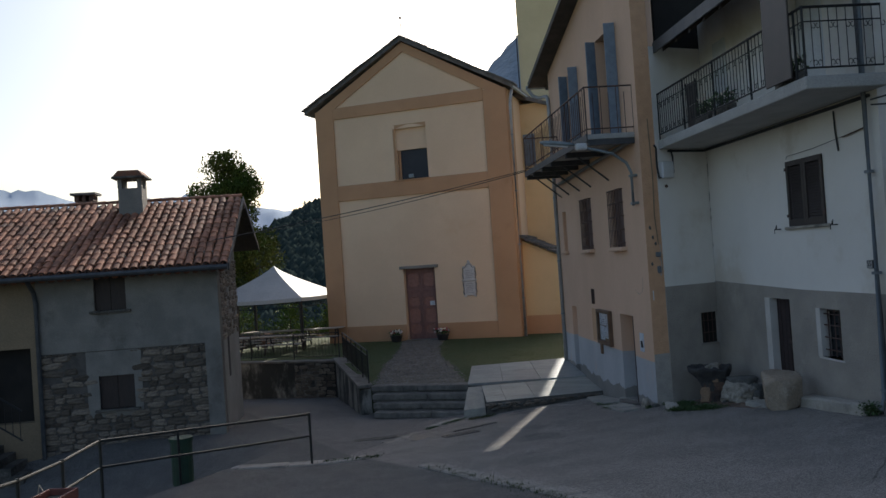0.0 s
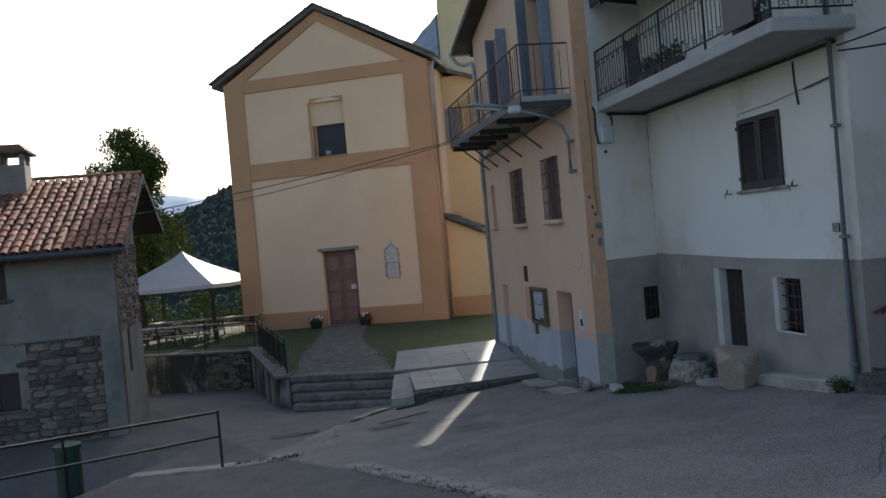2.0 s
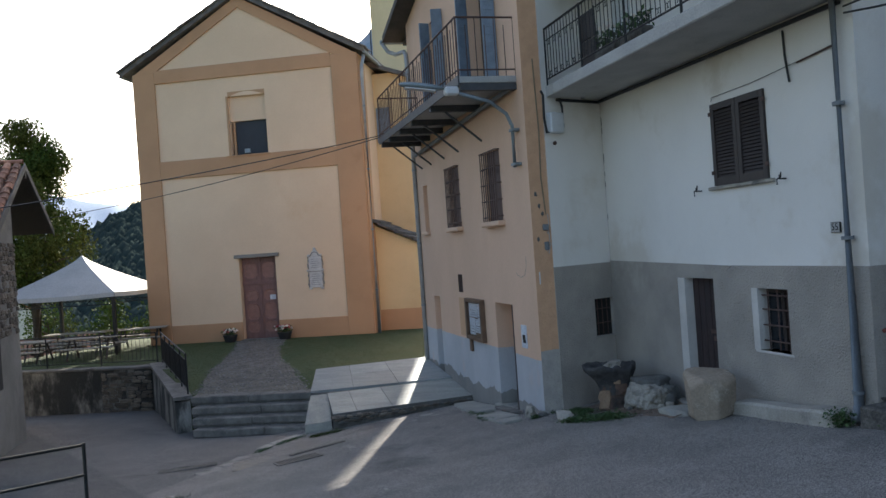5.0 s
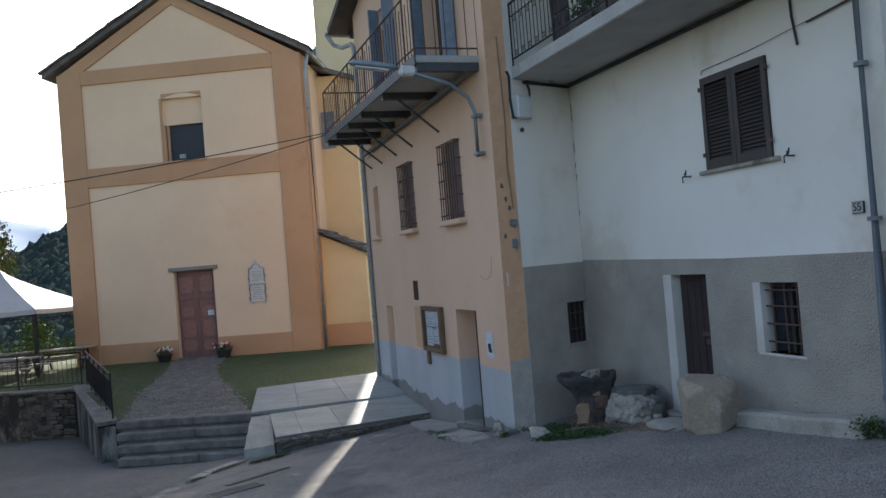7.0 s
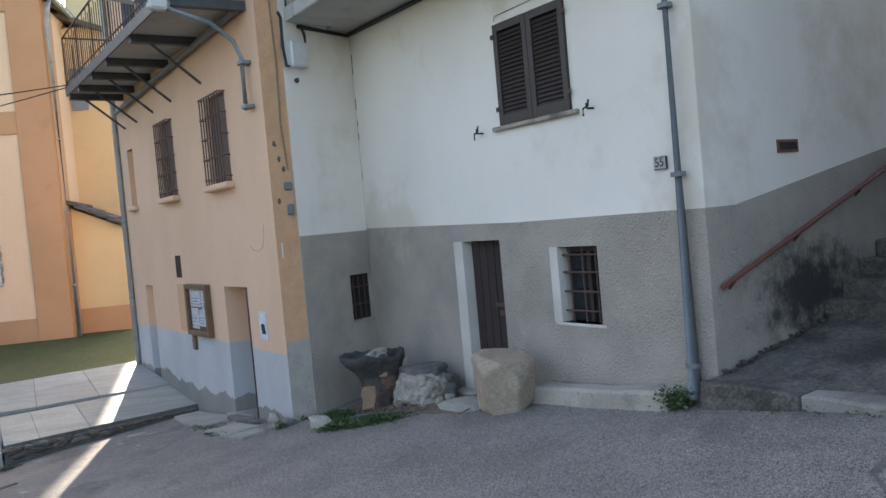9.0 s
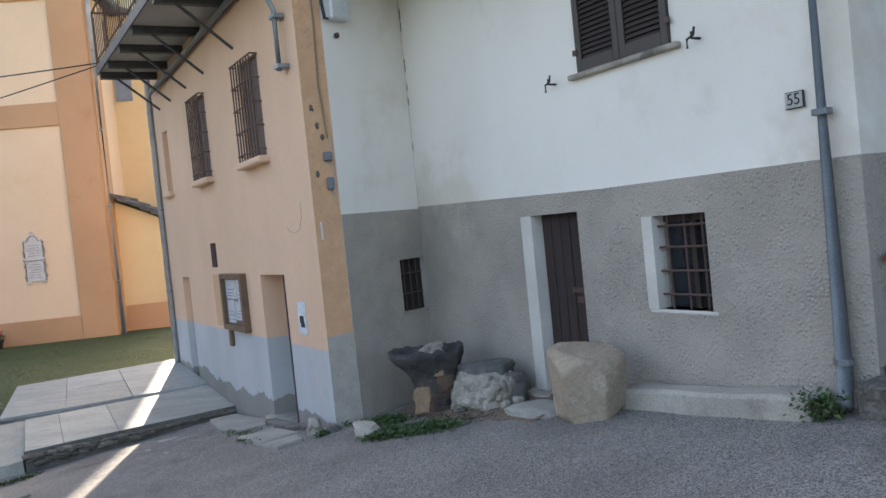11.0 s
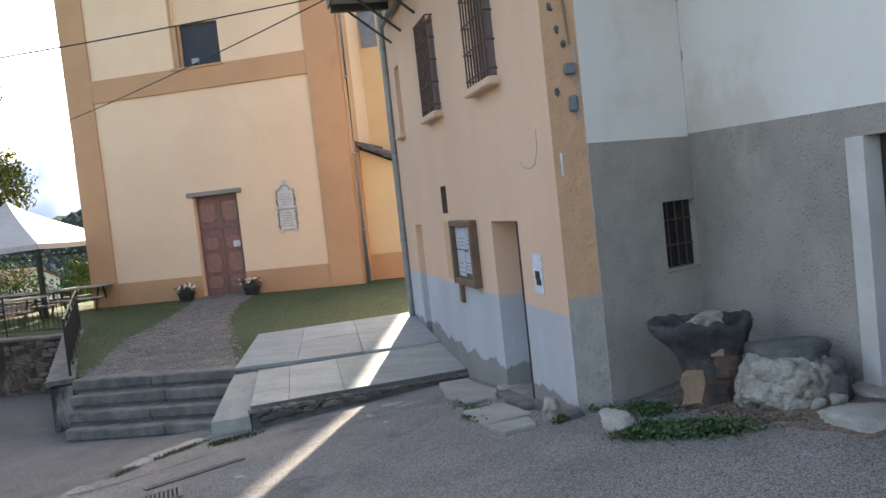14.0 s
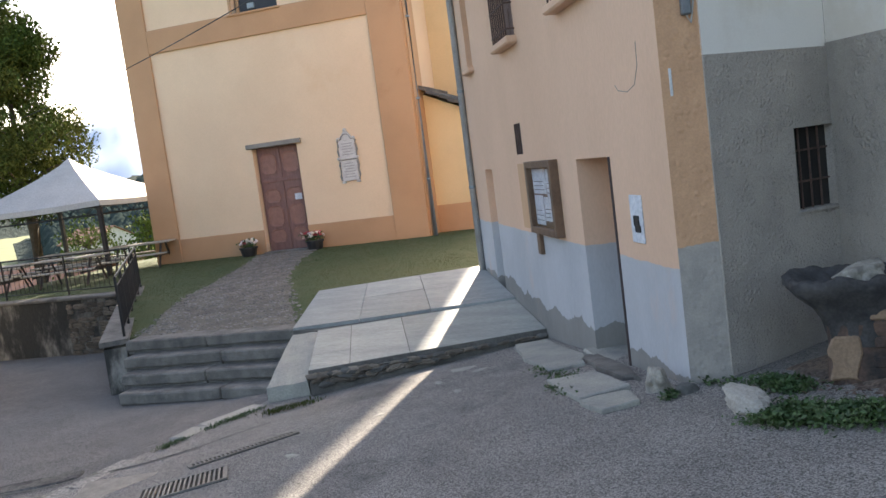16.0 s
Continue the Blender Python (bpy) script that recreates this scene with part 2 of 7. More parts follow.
DARK_ROCK = material("lichened_dark_rock", (0.16, 0.158, 0.142), (0.10, 0.098, 0.088), 5, 0.95, 0.9, 14, stain=(0.21, 0.2, 0.17), stain_scale=5, stain_at=0.62, dist=0.05)
BASIN = material("sooty_basin_stone", (0.035, 0.033, 0.033), (0.075, 0.07, 0.066), 6, 0.95, 0.9, 22, stain=(0.17, 0.155, 0.14), stain_scale=5, stain_at=0.62, dist=0.03, relief=(10, 0.7))
BRICK = material("worn_brick_pedestal", (0.17, 0.105, 0.075), (0.07, 0.05, 0.042), 5, 0.95, 0.8, 24, stain=(0.035, 0.032, 0.03), stain_scale=3.0, stain_at=0.52, dist=0.03)
OLD_PLASTER = material("tan_old_plaster", (0.33, 0.22, 0.14), (0.25, 0.165, 0.105), 7, 0.92, 0.6, 24, stain=(0.15, 0.105, 0.075), stain_scale=4, stain_at=0.60, dist=0.02)
BARSHUTTER = material("faded_brown_shutter", (0.16, 0.10, 0.083), (0.12, 0.078, 0.066), 5, 0.7, 0.25, 35, aniso=(5, 5, 0.6))
KERB = material("kerb_stone", (0.44, 0.395, 0.33), (0.32, 0.288, 0.243), 3, 0.9, 0.9, 20, stain=(0.17, 0.155, 0.135), stain_scale=2.2, stain_at=0.52, dist=0.04)
BENCH_STONE = material("pale_bench_stone", (0.47, 0.43, 0.365), (0.37, 0.338, 0.288), 3, 0.9, 0.8, 24, stain=(0.26, 0.24, 0.205), stain_scale=2.6, stain_at=0.58, dist=0.03)
TILE = material("clay_roof_tile", (0.30, 0.125, 0.065), (0.20, 0.085, 0.05), 3, 0.8, 0.4, 25, stain=(0.11, 0.095, 0.08), stain_scale=1.2, stain_at=0.53, rnd=0.45)
TILE_J = material("clay_roof_tile_field", (0.30, 0.125, 0.065), (0.20, 0.085, 0.05), 3, 0.8, 0.4, 25, stain=(0.11, 0.095, 0.08), stain_scale=1.2, stain_at=0.53, island=0.45)
SLATE = material("stone_roof_slab", (0.16, 0.15, 0.14), (0.09, 0.085, 0.08), 3, 0.9, 0.6, 16, rnd=0.3)
ROOFDARK = material("dark_roof", (0.10, 0.085, 0.075), (0.06, 0.055, 0.05), 2, 0.9, 0.5, 12)
DOORWOOD = material("church_door_wood", (0.235, 0.125, 0.105), (0.185, 0.095, 0.08), 6, 0.6, 0.25, 40, aniso=(4, 4, 0.5))
DOORPANEL = material("church_door_panel", (0.30, 0.15, 0.115), (0.24, 0.12, 0.092), 6, 0.55, 0.2, 40)
DARKWOOD = material("dark_brown_wood", (0.045, 0.028, 0.022), (0.028, 0.019, 0.016), 5, 0.6, 0.3, 35, aniso=(5, 5, 0.6))
SHUTTER = material("brown_shutter_paint", (0.040, 0.028, 0.024), (0.030, 0.022, 0.019), 4, 0.5, 0.1, 40)
OLDDOOR = material("old_maroon_door_wood", (0.048, 0.028, 0.026), (0.028, 0.019, 0.018), 4, 0.8, 0.5, 30, stain=(0.10, 0.09, 0.08), stain_scale=3, stain_at=0.64, aniso=(5, 5, 0.5))
FRAMEWOOD = material("brown_frame_wood", (0.17, 0.10, 0.06), (0.12, 0.07, 0.042), 5, 0.6, 0.2, 40)
BENCHWOOD = material("bleached_bench_wood", (0.42, 0.37, 0.30), (0.30, 0.26, 0.21), 4, 0.8, 0.3, 30, aniso=(1, 6, 6))
RUST = material("rusty_iron", (0.13, 0.078, 0.062), (0.085, 0.054, 0.045), 12, 0.75, 0.3, 60, metal=0.3)
IRON = material("black_iron", (0.022, 0.022, 0.024), (0.035, 0.033, 0.032), 8, 0.5, 0.15, 60, metal=0.5)
RAILPAINT = material("dark_green_rail_paint", (0.035, 0.04, 0.038), (0.05, 0.05, 0.046), 8, 0.4, 0.15, 60, metal=0.6)
STEEL = material("grey_steel_beam", (0.055, 0.06, 0.066), (0.085, 0.085, 0.088), 5, 0.55, 0.15, 40, metal=0.3)
ZINC = material("galvanised_steel", (0.27, 0.31, 0.33), (0.20, 0.235, 0.25), 4, 0.5, 0.1, 30, metal=0.5)
PALE_PIPE = material("dull_zinc_pipe", (0.40, 0.405, 0.40), (0.30, 0.305, 0.305), 3, 0.55, 0.1, 30, metal=0.15, stain=(0.22, 0.22, 0.215), stain_scale=2.0)
PIPE = material("grey_blue_pipe_paint", (0.18, 0.195, 0.207), (0.14, 0.152, 0.163), 3, 0.5, 0.1, 30, metal=0.2)
CONCRETE = material("balcony_concrete", (0.46, 0.45, 0.42), (0.37, 0.36, 0.34), 1.5, 0.9, 0.3, 24, stain=(0.3, 0.28, 0.25), stain_scale=1)
STAIRCON = material("stair_concrete", (0.15, 0.138, 0.12), (0.095, 0.088, 0.077), 2.5, 0.95, 0.9, 16, stain=(0.05, 0.048, 0.042), stain_scale=1.2, stain_at=0.46, dist=0.05, grain=(40, 0.25))
CANVAS = material("white_canopy_canvas", (0.46, 0.445, 0.42), (0.40, 0.385, 0.365), 1.0, 0.6, 0.1, 10)
PLASTIC = material("off_white_plastic", (0.62, 0.63, 0.63), (0.55, 0.56, 0.56), 3, 0.45, 0.05, 30)
PAPER = material("paper", (0.66, 0.67, 0.69), (0.5, 0.53, 0.58), 9, 0.7, 0.0, 10)
MARBLE = material("marble_plaque", (0.62, 0.59, 0.56), (0.5, 0.47, 0.45), 6, 0.5, 0.1, 30)
FADED = material("faded_lettering_and_shadow", (0.30, 0.28, 0.26), None, 5, 0.7, 0)
LETTER = material("dark_lettering", (0.06, 0.055, 0.05), None, 5, 0.7, 0)
BLACKINK = material("black_ink", (0.02, 0.02, 0.02), None, 5, 0.6, 0)
RUBBER = material("black_cable", (0.025, 0.025, 0.027), None, 5, 0.6, 0)
DARKOPEN = material("painted_dark_opening", (0.018, 0.022, 0.03), (0.026, 0.03, 0.038), 2, 0.6, 0)
DARKGLASS = material("dark_window_glass", (0.012, 0.015, 0.02), (0.02, 0.024, 0.03), 1, 0.08, 0)
BLACKVOID = material("dark_interior_board", (0.02, 0.018, 0.016), (0.03, 0.026, 0.022), 2, 0.95, 0)
BINGREEN = material("dark_green_bin", (0.018, 0.055, 0.03), (0.014, 0.04, 0.024), 6, 0.5, 0.1, 30)
REDRAIL = material("red_brown_rail_paint", (0.20, 0.06, 0.045), (0.14, 0.05, 0.04), 8, 0.5, 0.15, 50)
BLUESHUT = material("grey_blue_shutter", (0.20, 0.25, 0.31), (0.15, 0.19, 0.24), 4, 0.6, 0.1, 30)
POTBLACK = material("black_plastic_pot", (0.02, 0.02, 0.022), None, 5, 0.5, 0.1, 20)
PETAL = material("pale_flower_petal", (0.72, 0.58, 0.56), (0.75, 0.68, 0.50), 9, 0.6, 0, island=0.25)
PETAL_R = material("red_flower_petal", (0.5, 0.06, 0.08), None, 9, 0.6, 0)
DISTHILL = material("wooded_hill", (0.028, 0.042, 0.038), (0.04, 0.055, 0.047), 0.03, 0.95, 1.0, 0.12, dist=6.0)
# the blue of both mountain materials is distance haze mixed into the base colour
BLUEHILL = material("haze_tinted_mountain", (0.21, 0.27, 0.33), (0.17, 0.22, 0.27), 0.004, 1.0, 0.6, 0.01, dist=40)
FARHILL = material("haze_tinted_far_mountain", (0.38, 0.46, 0.56), (0.33, 0.41, 0.52), 0.002, 1.0, 0)


for m_ in (DISTHILL, LEAF, LEAF_B, BLADE):
    m_.node_tree.nodes["Principled BSDF"].inputs["Specular IOR Level"].default_value = 0.05


# ---- mesh tools ----
def part(name, bm, mat, parent=None, label="", smooth=False):
    """Link a bmesh as one mesh object under a thing or a part."""
    me = bpy.data.meshes.new(name)
    bm.normal_update()
    bm.to_mesh(me)
    bm.free()
    me.materials.append(mat)
    if smooth:
        me.polygons.foreach_set("use_smooth", [True] * len(me.polygons))
    ob = new(name, me)
    ob.parent = parent
    if label:
        ob["label"] = label
    return ob


def again(name, me, parent, m):
    ob = new(name, me)
    ob.parent = parent
    ob.matrix_basis = m
    return ob


def thing(name, m, label, category, group="", kind=""):
    ob = new(name)
    ob.empty_display_size = 0.1
    ob.matrix_basis = m
    return tagged(ob, label, category, group, kind)


def solo(name, bm, mat, label, category, group="", kind="", m=None, smooth=False):
    ob = part(name, bm, mat, None, "", smooth)
    if m is not None:
        ob.matrix_basis = m
    return tagged(ob, label, category, group, kind)


def box(bm, x0, x1, y0, y1, z0, z1, bev=0.0, m=None):
    v = [bm.verts.new((x, y, z)) for z in (z0, z1) for y in (y0, y1) for x in (x0, x1)]
    f = [bm.faces.new([v[i] for i in q]) for q in ((0, 2, 3, 1), (4, 5, 7, 6), (0, 1, 5, 4), (2, 6, 7, 3), (0, 4, 6, 2), (1, 3, 7, 5))]
    if bev:
        e = list({e for q in f for e in q.edges})
        r = bmesh.ops.bevel(bm, geom=e, offset=bev, segments=1, affect="EDGES")
        v = list({w for q in r["faces"] for w in q.verts} | {w for w in v if w.is_valid})
    if m is not None:
        bmesh.ops.transform(bm, matrix=m, verts=v)
    return v


def bx(*a, bev=0.0):
    bm = bmesh.new()
    box(bm, *a, bev=bev)
    return bm


def tube(bm, pts, r, seg=8, r1=None, cap=True):
    pts = [Vector(p) for p in pts]
    rings = []
    n = len(pts)
    for i, p in enumerate(pts):
        d = (pts[min(i + 1, n - 1)] - pts[max(i - 1, 0)]).normalized()
        a = d.cross(Vector((0, 0, 1)))
        if a.length < 1e-3:
            a = d.cross(Vector((1, 0, 0)))
        a.normalize()
        b = d.cross(a)
        k = r if r1 is None else r + (r1 - r) * i / max(1, n - 1)
        rings.append([bm.verts.new(p + (a * math.cos(2 * math.pi * j / seg) + b * math.sin(2 * math.pi * j / seg)) * k) for j in range(seg)])
    for q, w in zip(rings, rings[1:]):
        for j in range(seg):
            bm.faces.new((q[j], q[(j + 1) % seg], w[(j + 1) % seg], w[j]))
    if cap:
        bm.faces.new(list(reversed(rings[0])))
        bm.faces.new(rings[-1])


def tb(pts, r, seg=8, r1=None):
    bm = bmesh.new()
    tube(bm, pts, r, seg, r1)
    bmesh.ops.recalc_face_normals(bm, faces=bm.faces)
    return bm


def prism(bm, pts, axis, a, b):
    """A solid from a flat outline: axis 'x', 'y' or 'z' is the one that it is drawn out along, from a to b."""
    def at(p, w):
        return {"x": (w, p[0], p[1]), "y": (p[0], w, p[1]), "z": (p[0], p[1], w)}[axis]
    q = [bm.verts.new(at(p, a)) for p in pts]
    w = [bm.verts.new(at(p, b)) for p in pts]
    n = len(pts)
    f = [bm.faces.new(q), bm.faces.new(list(reversed(w)))]
    for i in range(n):
        f.append(bm.faces.new((q[i], w[i], w[(i + 1) % n], q[(i + 1) % n])))
    bmesh.ops.recalc_face_normals(bm, faces=f)
    return q + w


def pr(pts, axis, a, b):
    bm = bmesh.new()
    prism(bm, pts, axis, a, b)
    return bm


def wall(x0, x1, z0, z1, y0, y1, holes=(), top=None):
    """A wall slab in the xz plane from y0 (face) to y1 (back), with rectangular openings (x0, x1, z0, z1) right through it."""
    xs = sorted({x0, x1, *[h[0] for h in holes], *[h[1] for h in holes]})
    zs = sorted({z0, z1, *[h[2] for h in holes], *[h[3] for h in holes]})
    bm = bmesh.new()
    vs = {}

    def v(i, j, k):
        if (i, j, k) not in vs:
            vs[i, j, k] = bm.verts.new((xs[i], (y0, y1)[k], zs[j]))
        return vs[i, j, k]

    def solid(i, j):
        if not (0 <= i < len(xs) - 1 and 0 <= j < len(zs) - 1):
            return False
        cx, cz = (xs[i] + xs[i + 1]) / 2, (zs[j] + zs[j + 1]) / 2
        return not any(h[0] < cx < h[1] and h[2] < cz < h[3] for h in holes)
    for i in range(len(xs) - 1):
        for j in range(len(zs) - 1):
            if not solid(i, j):
                continue
            bm.faces.new((v(i, j, 0), v(i + 1, j, 0), v(i + 1, j + 1, 0), v(i, j + 1, 0)))
            bm.faces.new((v(i, j, 1), v(i, j + 1, 1), v(i + 1, j + 1, 1), v(i + 1, j, 1)))
            if not solid(i - 1, j):
                bm.faces.new((v(i, j, 0), v(i, j + 1, 0), v(i, j + 1, 1), v(i, j, 1)))
            if not solid(i + 1, j):
                bm.faces.new((v(i + 1, j, 0), v(i + 1, j, 1), v(i + 1, j + 1, 1), v(i + 1, j + 1, 0)))
            if not solid(i, j - 1):
                bm.faces.new((v(i, j, 0), v(i, j, 1), v(i + 1, j, 1), v(i + 1, j, 0)))
            if not solid(i, j + 1):
                bm.faces.new((v(i, j + 1, 0), v(i + 1, j + 1, 0), v(i + 1, j + 1, 1), v(i, j + 1, 1)))
    bmesh.ops.recalc_face_normals(bm, faces=bm.faces)
    return bm


def lump(sx, sy, sz, rough=0.18, seed=0, sub=3, freq=1.6, flat=0.0, boxy=0.0):
    """A stone: a ball pushed about by noise, boxy towards 1, cut flat below -flat."""
    bm = bmesh.new()
    bmesh.ops.create_icosphere(bm, subdivisions=sub, radius=1.0)
    off = Vector((seed * 7.3, seed * 3.1, seed * 5.7))
    for v in bm.verts:
        p = v.co.copy()
        if boxy:
            k = max(abs(p.x), abs(p.y), abs(p.z))
            p = p.lerp(p / k * 0.86, boxy)
        p *= 1 + rough * noise.noise(p * freq + off) + rough * 0.4 * noise.noise(p * freq * 3.1 + off)
        v.co = (p.x * sx, p.y * sy, p.z * sz)
        if flat and v.co.z < -flat * sz:
            v.co.z = -flat * sz
    return bm


def rock(sx, sy, sz, planes, soft=14.0, rough=0.05, freq=2.2, seed=0, sub=4, chips=0.02):
    """A broken stone: rounded meeting of flat faces (normal x, y, z and reach), then weathered by noise."""
    bm = bmesh.new()
    bmesh.ops.create_icosphere(bm, subdivisions=sub, radius=1.0)
    fs = [(Vector(p[:3]).normalized(), p[3]) for p in planes]
    off = Vector((seed * 5.1, seed * 2.7, seed * 8.3))
    for v in bm.verts:
        d = v.co.normalized()
        k = sum((max(0.0, d.dot(n_)) / h_) ** soft for n_, h_ in fs)
        p = d * max(k, 1e-6) ** (-1 / soft)
        w = rough * noise.noise(p * freq + off) + rough * 0.5 * noise.noise(p * freq * 2.3 + off)
        near = noise.voronoi(p * freq * 1.25 + off)[0]
        w += chips * (min(0.6, near[1] - near[0]) - 0.3) * 1.6 + chips * 0.4 * noise.noise(p * freq * 6.0 + off) + chips * 0.2 * noise.noise(p * freq * 14.0 + off)
        p *= 1 + w
        v.co = (p.x * sx, p.y * sy, p.z * sz)
    return bm


def rough_planes(seed, n=11):
    """Faces turned at random all round, for a broken stone."""
    rg = random.Random(seed)
    out = [(0, 0, 1, rg.uniform(0.75, 0.95)), (0, 0, -1, 0.8)]
    for k in range(n):
        a = 6.283 * (k + rg.uniform(-0.3, 0.3)) / n
        out.append((math.cos(a), math.sin(a), rg.uniform(-0.6, 0.7), rg.uniform(0.72, 1.0)))
    return out


def letters(text, size, depth, mat, parent, m, name="lettering"):
    cu = bpy.data.curves.new(name, "FONT")
    cu.body, cu.size, cu.extrude, cu.align_x, cu.align_y = text, size, depth, "CENTER", "CENTER"
    tmp = bpy.data.objects.new("tmp", cu)
    scene.collection.objects.link(tmp)
    me = bpy.data.meshes.new_from_object(tmp.evaluated_get(bpy.context.evaluated_depsgraph_get()))
    bpy.data.objects.remove(tmp)
    me.materials.clear()
    me.materials.append(mat)
    return again(name, me, parent, m)


# ---- frames of the plan ----
HX, HY, HANG = -0.98, 17.126, math.degrees(math.atan2(-0.9166, 0.3998))
HOUSE = pose(HX, HY, 0, 0, 0, HANG)          # x along the two house fronts, y into them
LX, LY, LANG = -12.2, 18.5, 26.0
LEFT = pose(LX, LY, 0, 0, 0, LANG)           # the stone house: x along its front, y into it


def hw(u, m, z=0.0):
    return HOUSE @ Vector((u, m, z))


def smooth01(a, b, v):
    k = min(1, max(0, (v - a) / (b - a)))
    return k * k * (3 - 2 * k)


def gz(x, y):
    """Height of the road."""
    z = -0.518 + 0.1224 * max(-26, min(9, x)) - 0.0612 * max(-12, min(34, y))
    z += 0.49 * (1 - smooth01(1.5, 8.5, y))
    z += 0.11 * max(0, -max(x, -24) - 7.5)
    z += 0.02 * noise.noise(Vector((x * 0.5, y * 0.5, 0))) + 0.008 * noise.noise(Vector((x * 2.1, y * 2.1, 3)))
    if x < -8.6 and y < 17.5:
        z -= 0.9 * smooth01(0.9, 2.2, -8.6 - x + 0.55 * min(0, y - 10.5) * -0.3) * (1 - smooth01(14.5, 17.5, y))
    if y > 34:
        z -= 0.09 * min(60, y - 34)
    if x < -26:
        z -= 0.08 * min(60, -26 - x)
    if x > 9:
        z += 0.10 * min(30, x - 9)
    return z


# ---- ground ----
def ground():
    xs = [-2500, -1200, -600, -300, -160, -90, -60, -45, -36, -30] + [-26 + 0.8 * i for i in range(15)] + [-14 + 0.3 * i for i in range(71)] + [8, 10, 13, 18, 26, 40, 70, 140, 300, 700, 2500]
    ys = [-2500, -1000, -400, -150, -70, -35, -18, -12, -8] + [-5 + 0.35 * i for i in range(86)] + [26 + 0.8 * i for i in range(13)] + [38, 42, 48, 56, 70, 95, 140, 220, 400, 800, 2500]
    bm = bmesh.new()
    g = [[bm.verts.new((x, y, gz(x, y))) for x in xs] for y in ys]
    for j in range(len(ys) - 1):
        for i in range(len(xs) - 1):
            f = bm.faces.new((g[j][i], g[j][i + 1], g[j + 1][i + 1], g[j + 1][i]))
            f.smooth = True
            cx, cy = (xs[i] + xs[i + 1]) / 2, (ys[j] + ys[j + 1]) / 2
            f.material_index = 1 if cx < -24 or cy > 37 or cx > 14 or cy < -14 else 0
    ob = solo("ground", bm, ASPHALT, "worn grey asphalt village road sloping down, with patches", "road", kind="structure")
    ob.data.materials.append(FAR_GRASS)


def tz(x, y):
    """Height of the church terrace."""
    z = -1.975 + 0.19 * smooth01(21.9, 24.6, y) + 0.03 * smooth01(25, 32.5, y) + 0.012 * noise.noise(Vector((x * 0.6, y * 0.6, 9)))
    if x < -19:
        z -= 0.12 * (-19 - x)
    if y > 36:
        z -= 0.05 * (y - 36)
    return z


def inside(x, y, poly):
    c = False
    for (ax, ay), (bx_, by) in zip(poly, poly[1:] + poly[:1]):
        if (ay > y) != (by > y) and x < (bx_ - ax) * (y - ay) / (by - ay) + ax:
            c = not c
    return c


TERRACE = [(-10.05, 22.05), (-6.9, 22.0), (-6.85, 21.95), (-7.42, 23.7), (-4.5, 24.5), (-3.5, 26.0), (-3.0, 46), (-34, 50), (-34, 28.2), (-24, 27.4), (-13.45, 26.9)]


def terrace():
    bm = bmesh.new()
    q = [bm.verts.new((x, y, tz(x, y))) for x, y in TERRACE]
    f = bm.faces.new(q)
    r = bmesh.ops.triangulate(bm, faces=[f])
    bmesh.ops.subdivide_edges(bm, edges=bm.edges, cuts=5, use_grid_fill=True)
    bmesh.ops.triangulate(bm, faces=bm.faces)
    bmesh.ops.subdivide_edges(bm, edges=bm.edges, cuts=2, use_grid_fill=True)
    for v in bm.verts:
        v.co.z = tz(v.co.x, v.co.y)
    edge = [e for e in bm.edges if e.is_boundary]
    r = bmesh.ops.extrude_edge_only(bm, edges=edge)
    for v in r["geom"]:
        if isinstance(v, bmesh.types.BMVert):
            v.co.z -= 1.2
    bmesh.ops.recalc_face_normals(bm, faces=bm.faces)
    solo("lawn", bm, GRASS_GROUND, "short green lawn in front of the church", "lawn", kind="structure")


PATHLINE = [(-8.42, 22.06, 1.5), (-9.2, 24, 1.25), (-10.2, 26.5, 0.95), (-11.2, 29.5, 0.8), (-12.0, 32.2, 0.95)]


def path_half(x, y):
    for (ax, ay, aw), (bx_, by, bw) in zip(PATHLINE, PATHLINE[1:]):
        if ay <= y <= by:
            k = (y - ay) / (by - ay)
            return abs(x - (ax + (bx_ - ax) * k)) / (aw + (bw - aw) * k)
    return 9


def scatter_mesh(name, proto, places, mat, label, category, kind="stuff"):
    """Many small copies of one triangle shape joined into one mesh. proto: verts, faces; places: matrices."""
    pv, pf = proto
    pv = np.array(pv)
    vs, fs = [], []
    for k, m in enumerate(places):
        a = np.array(m)
        vs.append(pv @ a[:3, :3].T + a[:3, 3])
        fs.extend([[i + k * len(pv) for i in f] for f in pf])
    me = bpy.data.meshes.new(name)
    me.from_pydata(np.concatenate(vs).tolist(), [], fs)
    me.materials.append(mat)
    ob = new(name, me)
    if label:
        tagged(ob, label, category, "", kind)
    return ob


def turned(x, y, z, s, sz=None, tilt=0.3):
    return pose(x, y, z, random.uniform(-1, 1) * tilt * 57, random.uniform(-1, 1) * tilt * 57, random.uniform(0, 360)) @ Matrix.Diagonal((s, s, sz or s, 1))


PEB = ([(1, 0, 0), (0.3, 0.9, 0), (-0.9, 0.5, 0), (-0.8, -0.6, 0), (0.4, -0.9, 0), (0.6, 0, 0.55), (0.1, 0.5, 0.6), (-0.5, 0.2, 0.55), (-0.4, -0.4, 0.6), (0.3, -0.5, 0.55)],
       [(0, 1, 6, 5), (1, 2, 7, 6), (2, 3, 8, 7), (3, 4, 9, 8), (4, 0, 5, 9), (5, 6, 7, 8, 9)])
TUFT = ([(-0.10, 0, 0), (0.10, 0, 0), (0.16, 0.1, 1), (0, -0.12, 0), (0, 0.10, 0), (-0.22, 0.02, 0.8), (0.08, 0.06, 0), (-0.07, -0.08, 0), (0.05, -0.3, 0.7)], [(0, 1, 2), (3, 4, 5), (6, 7, 8)])
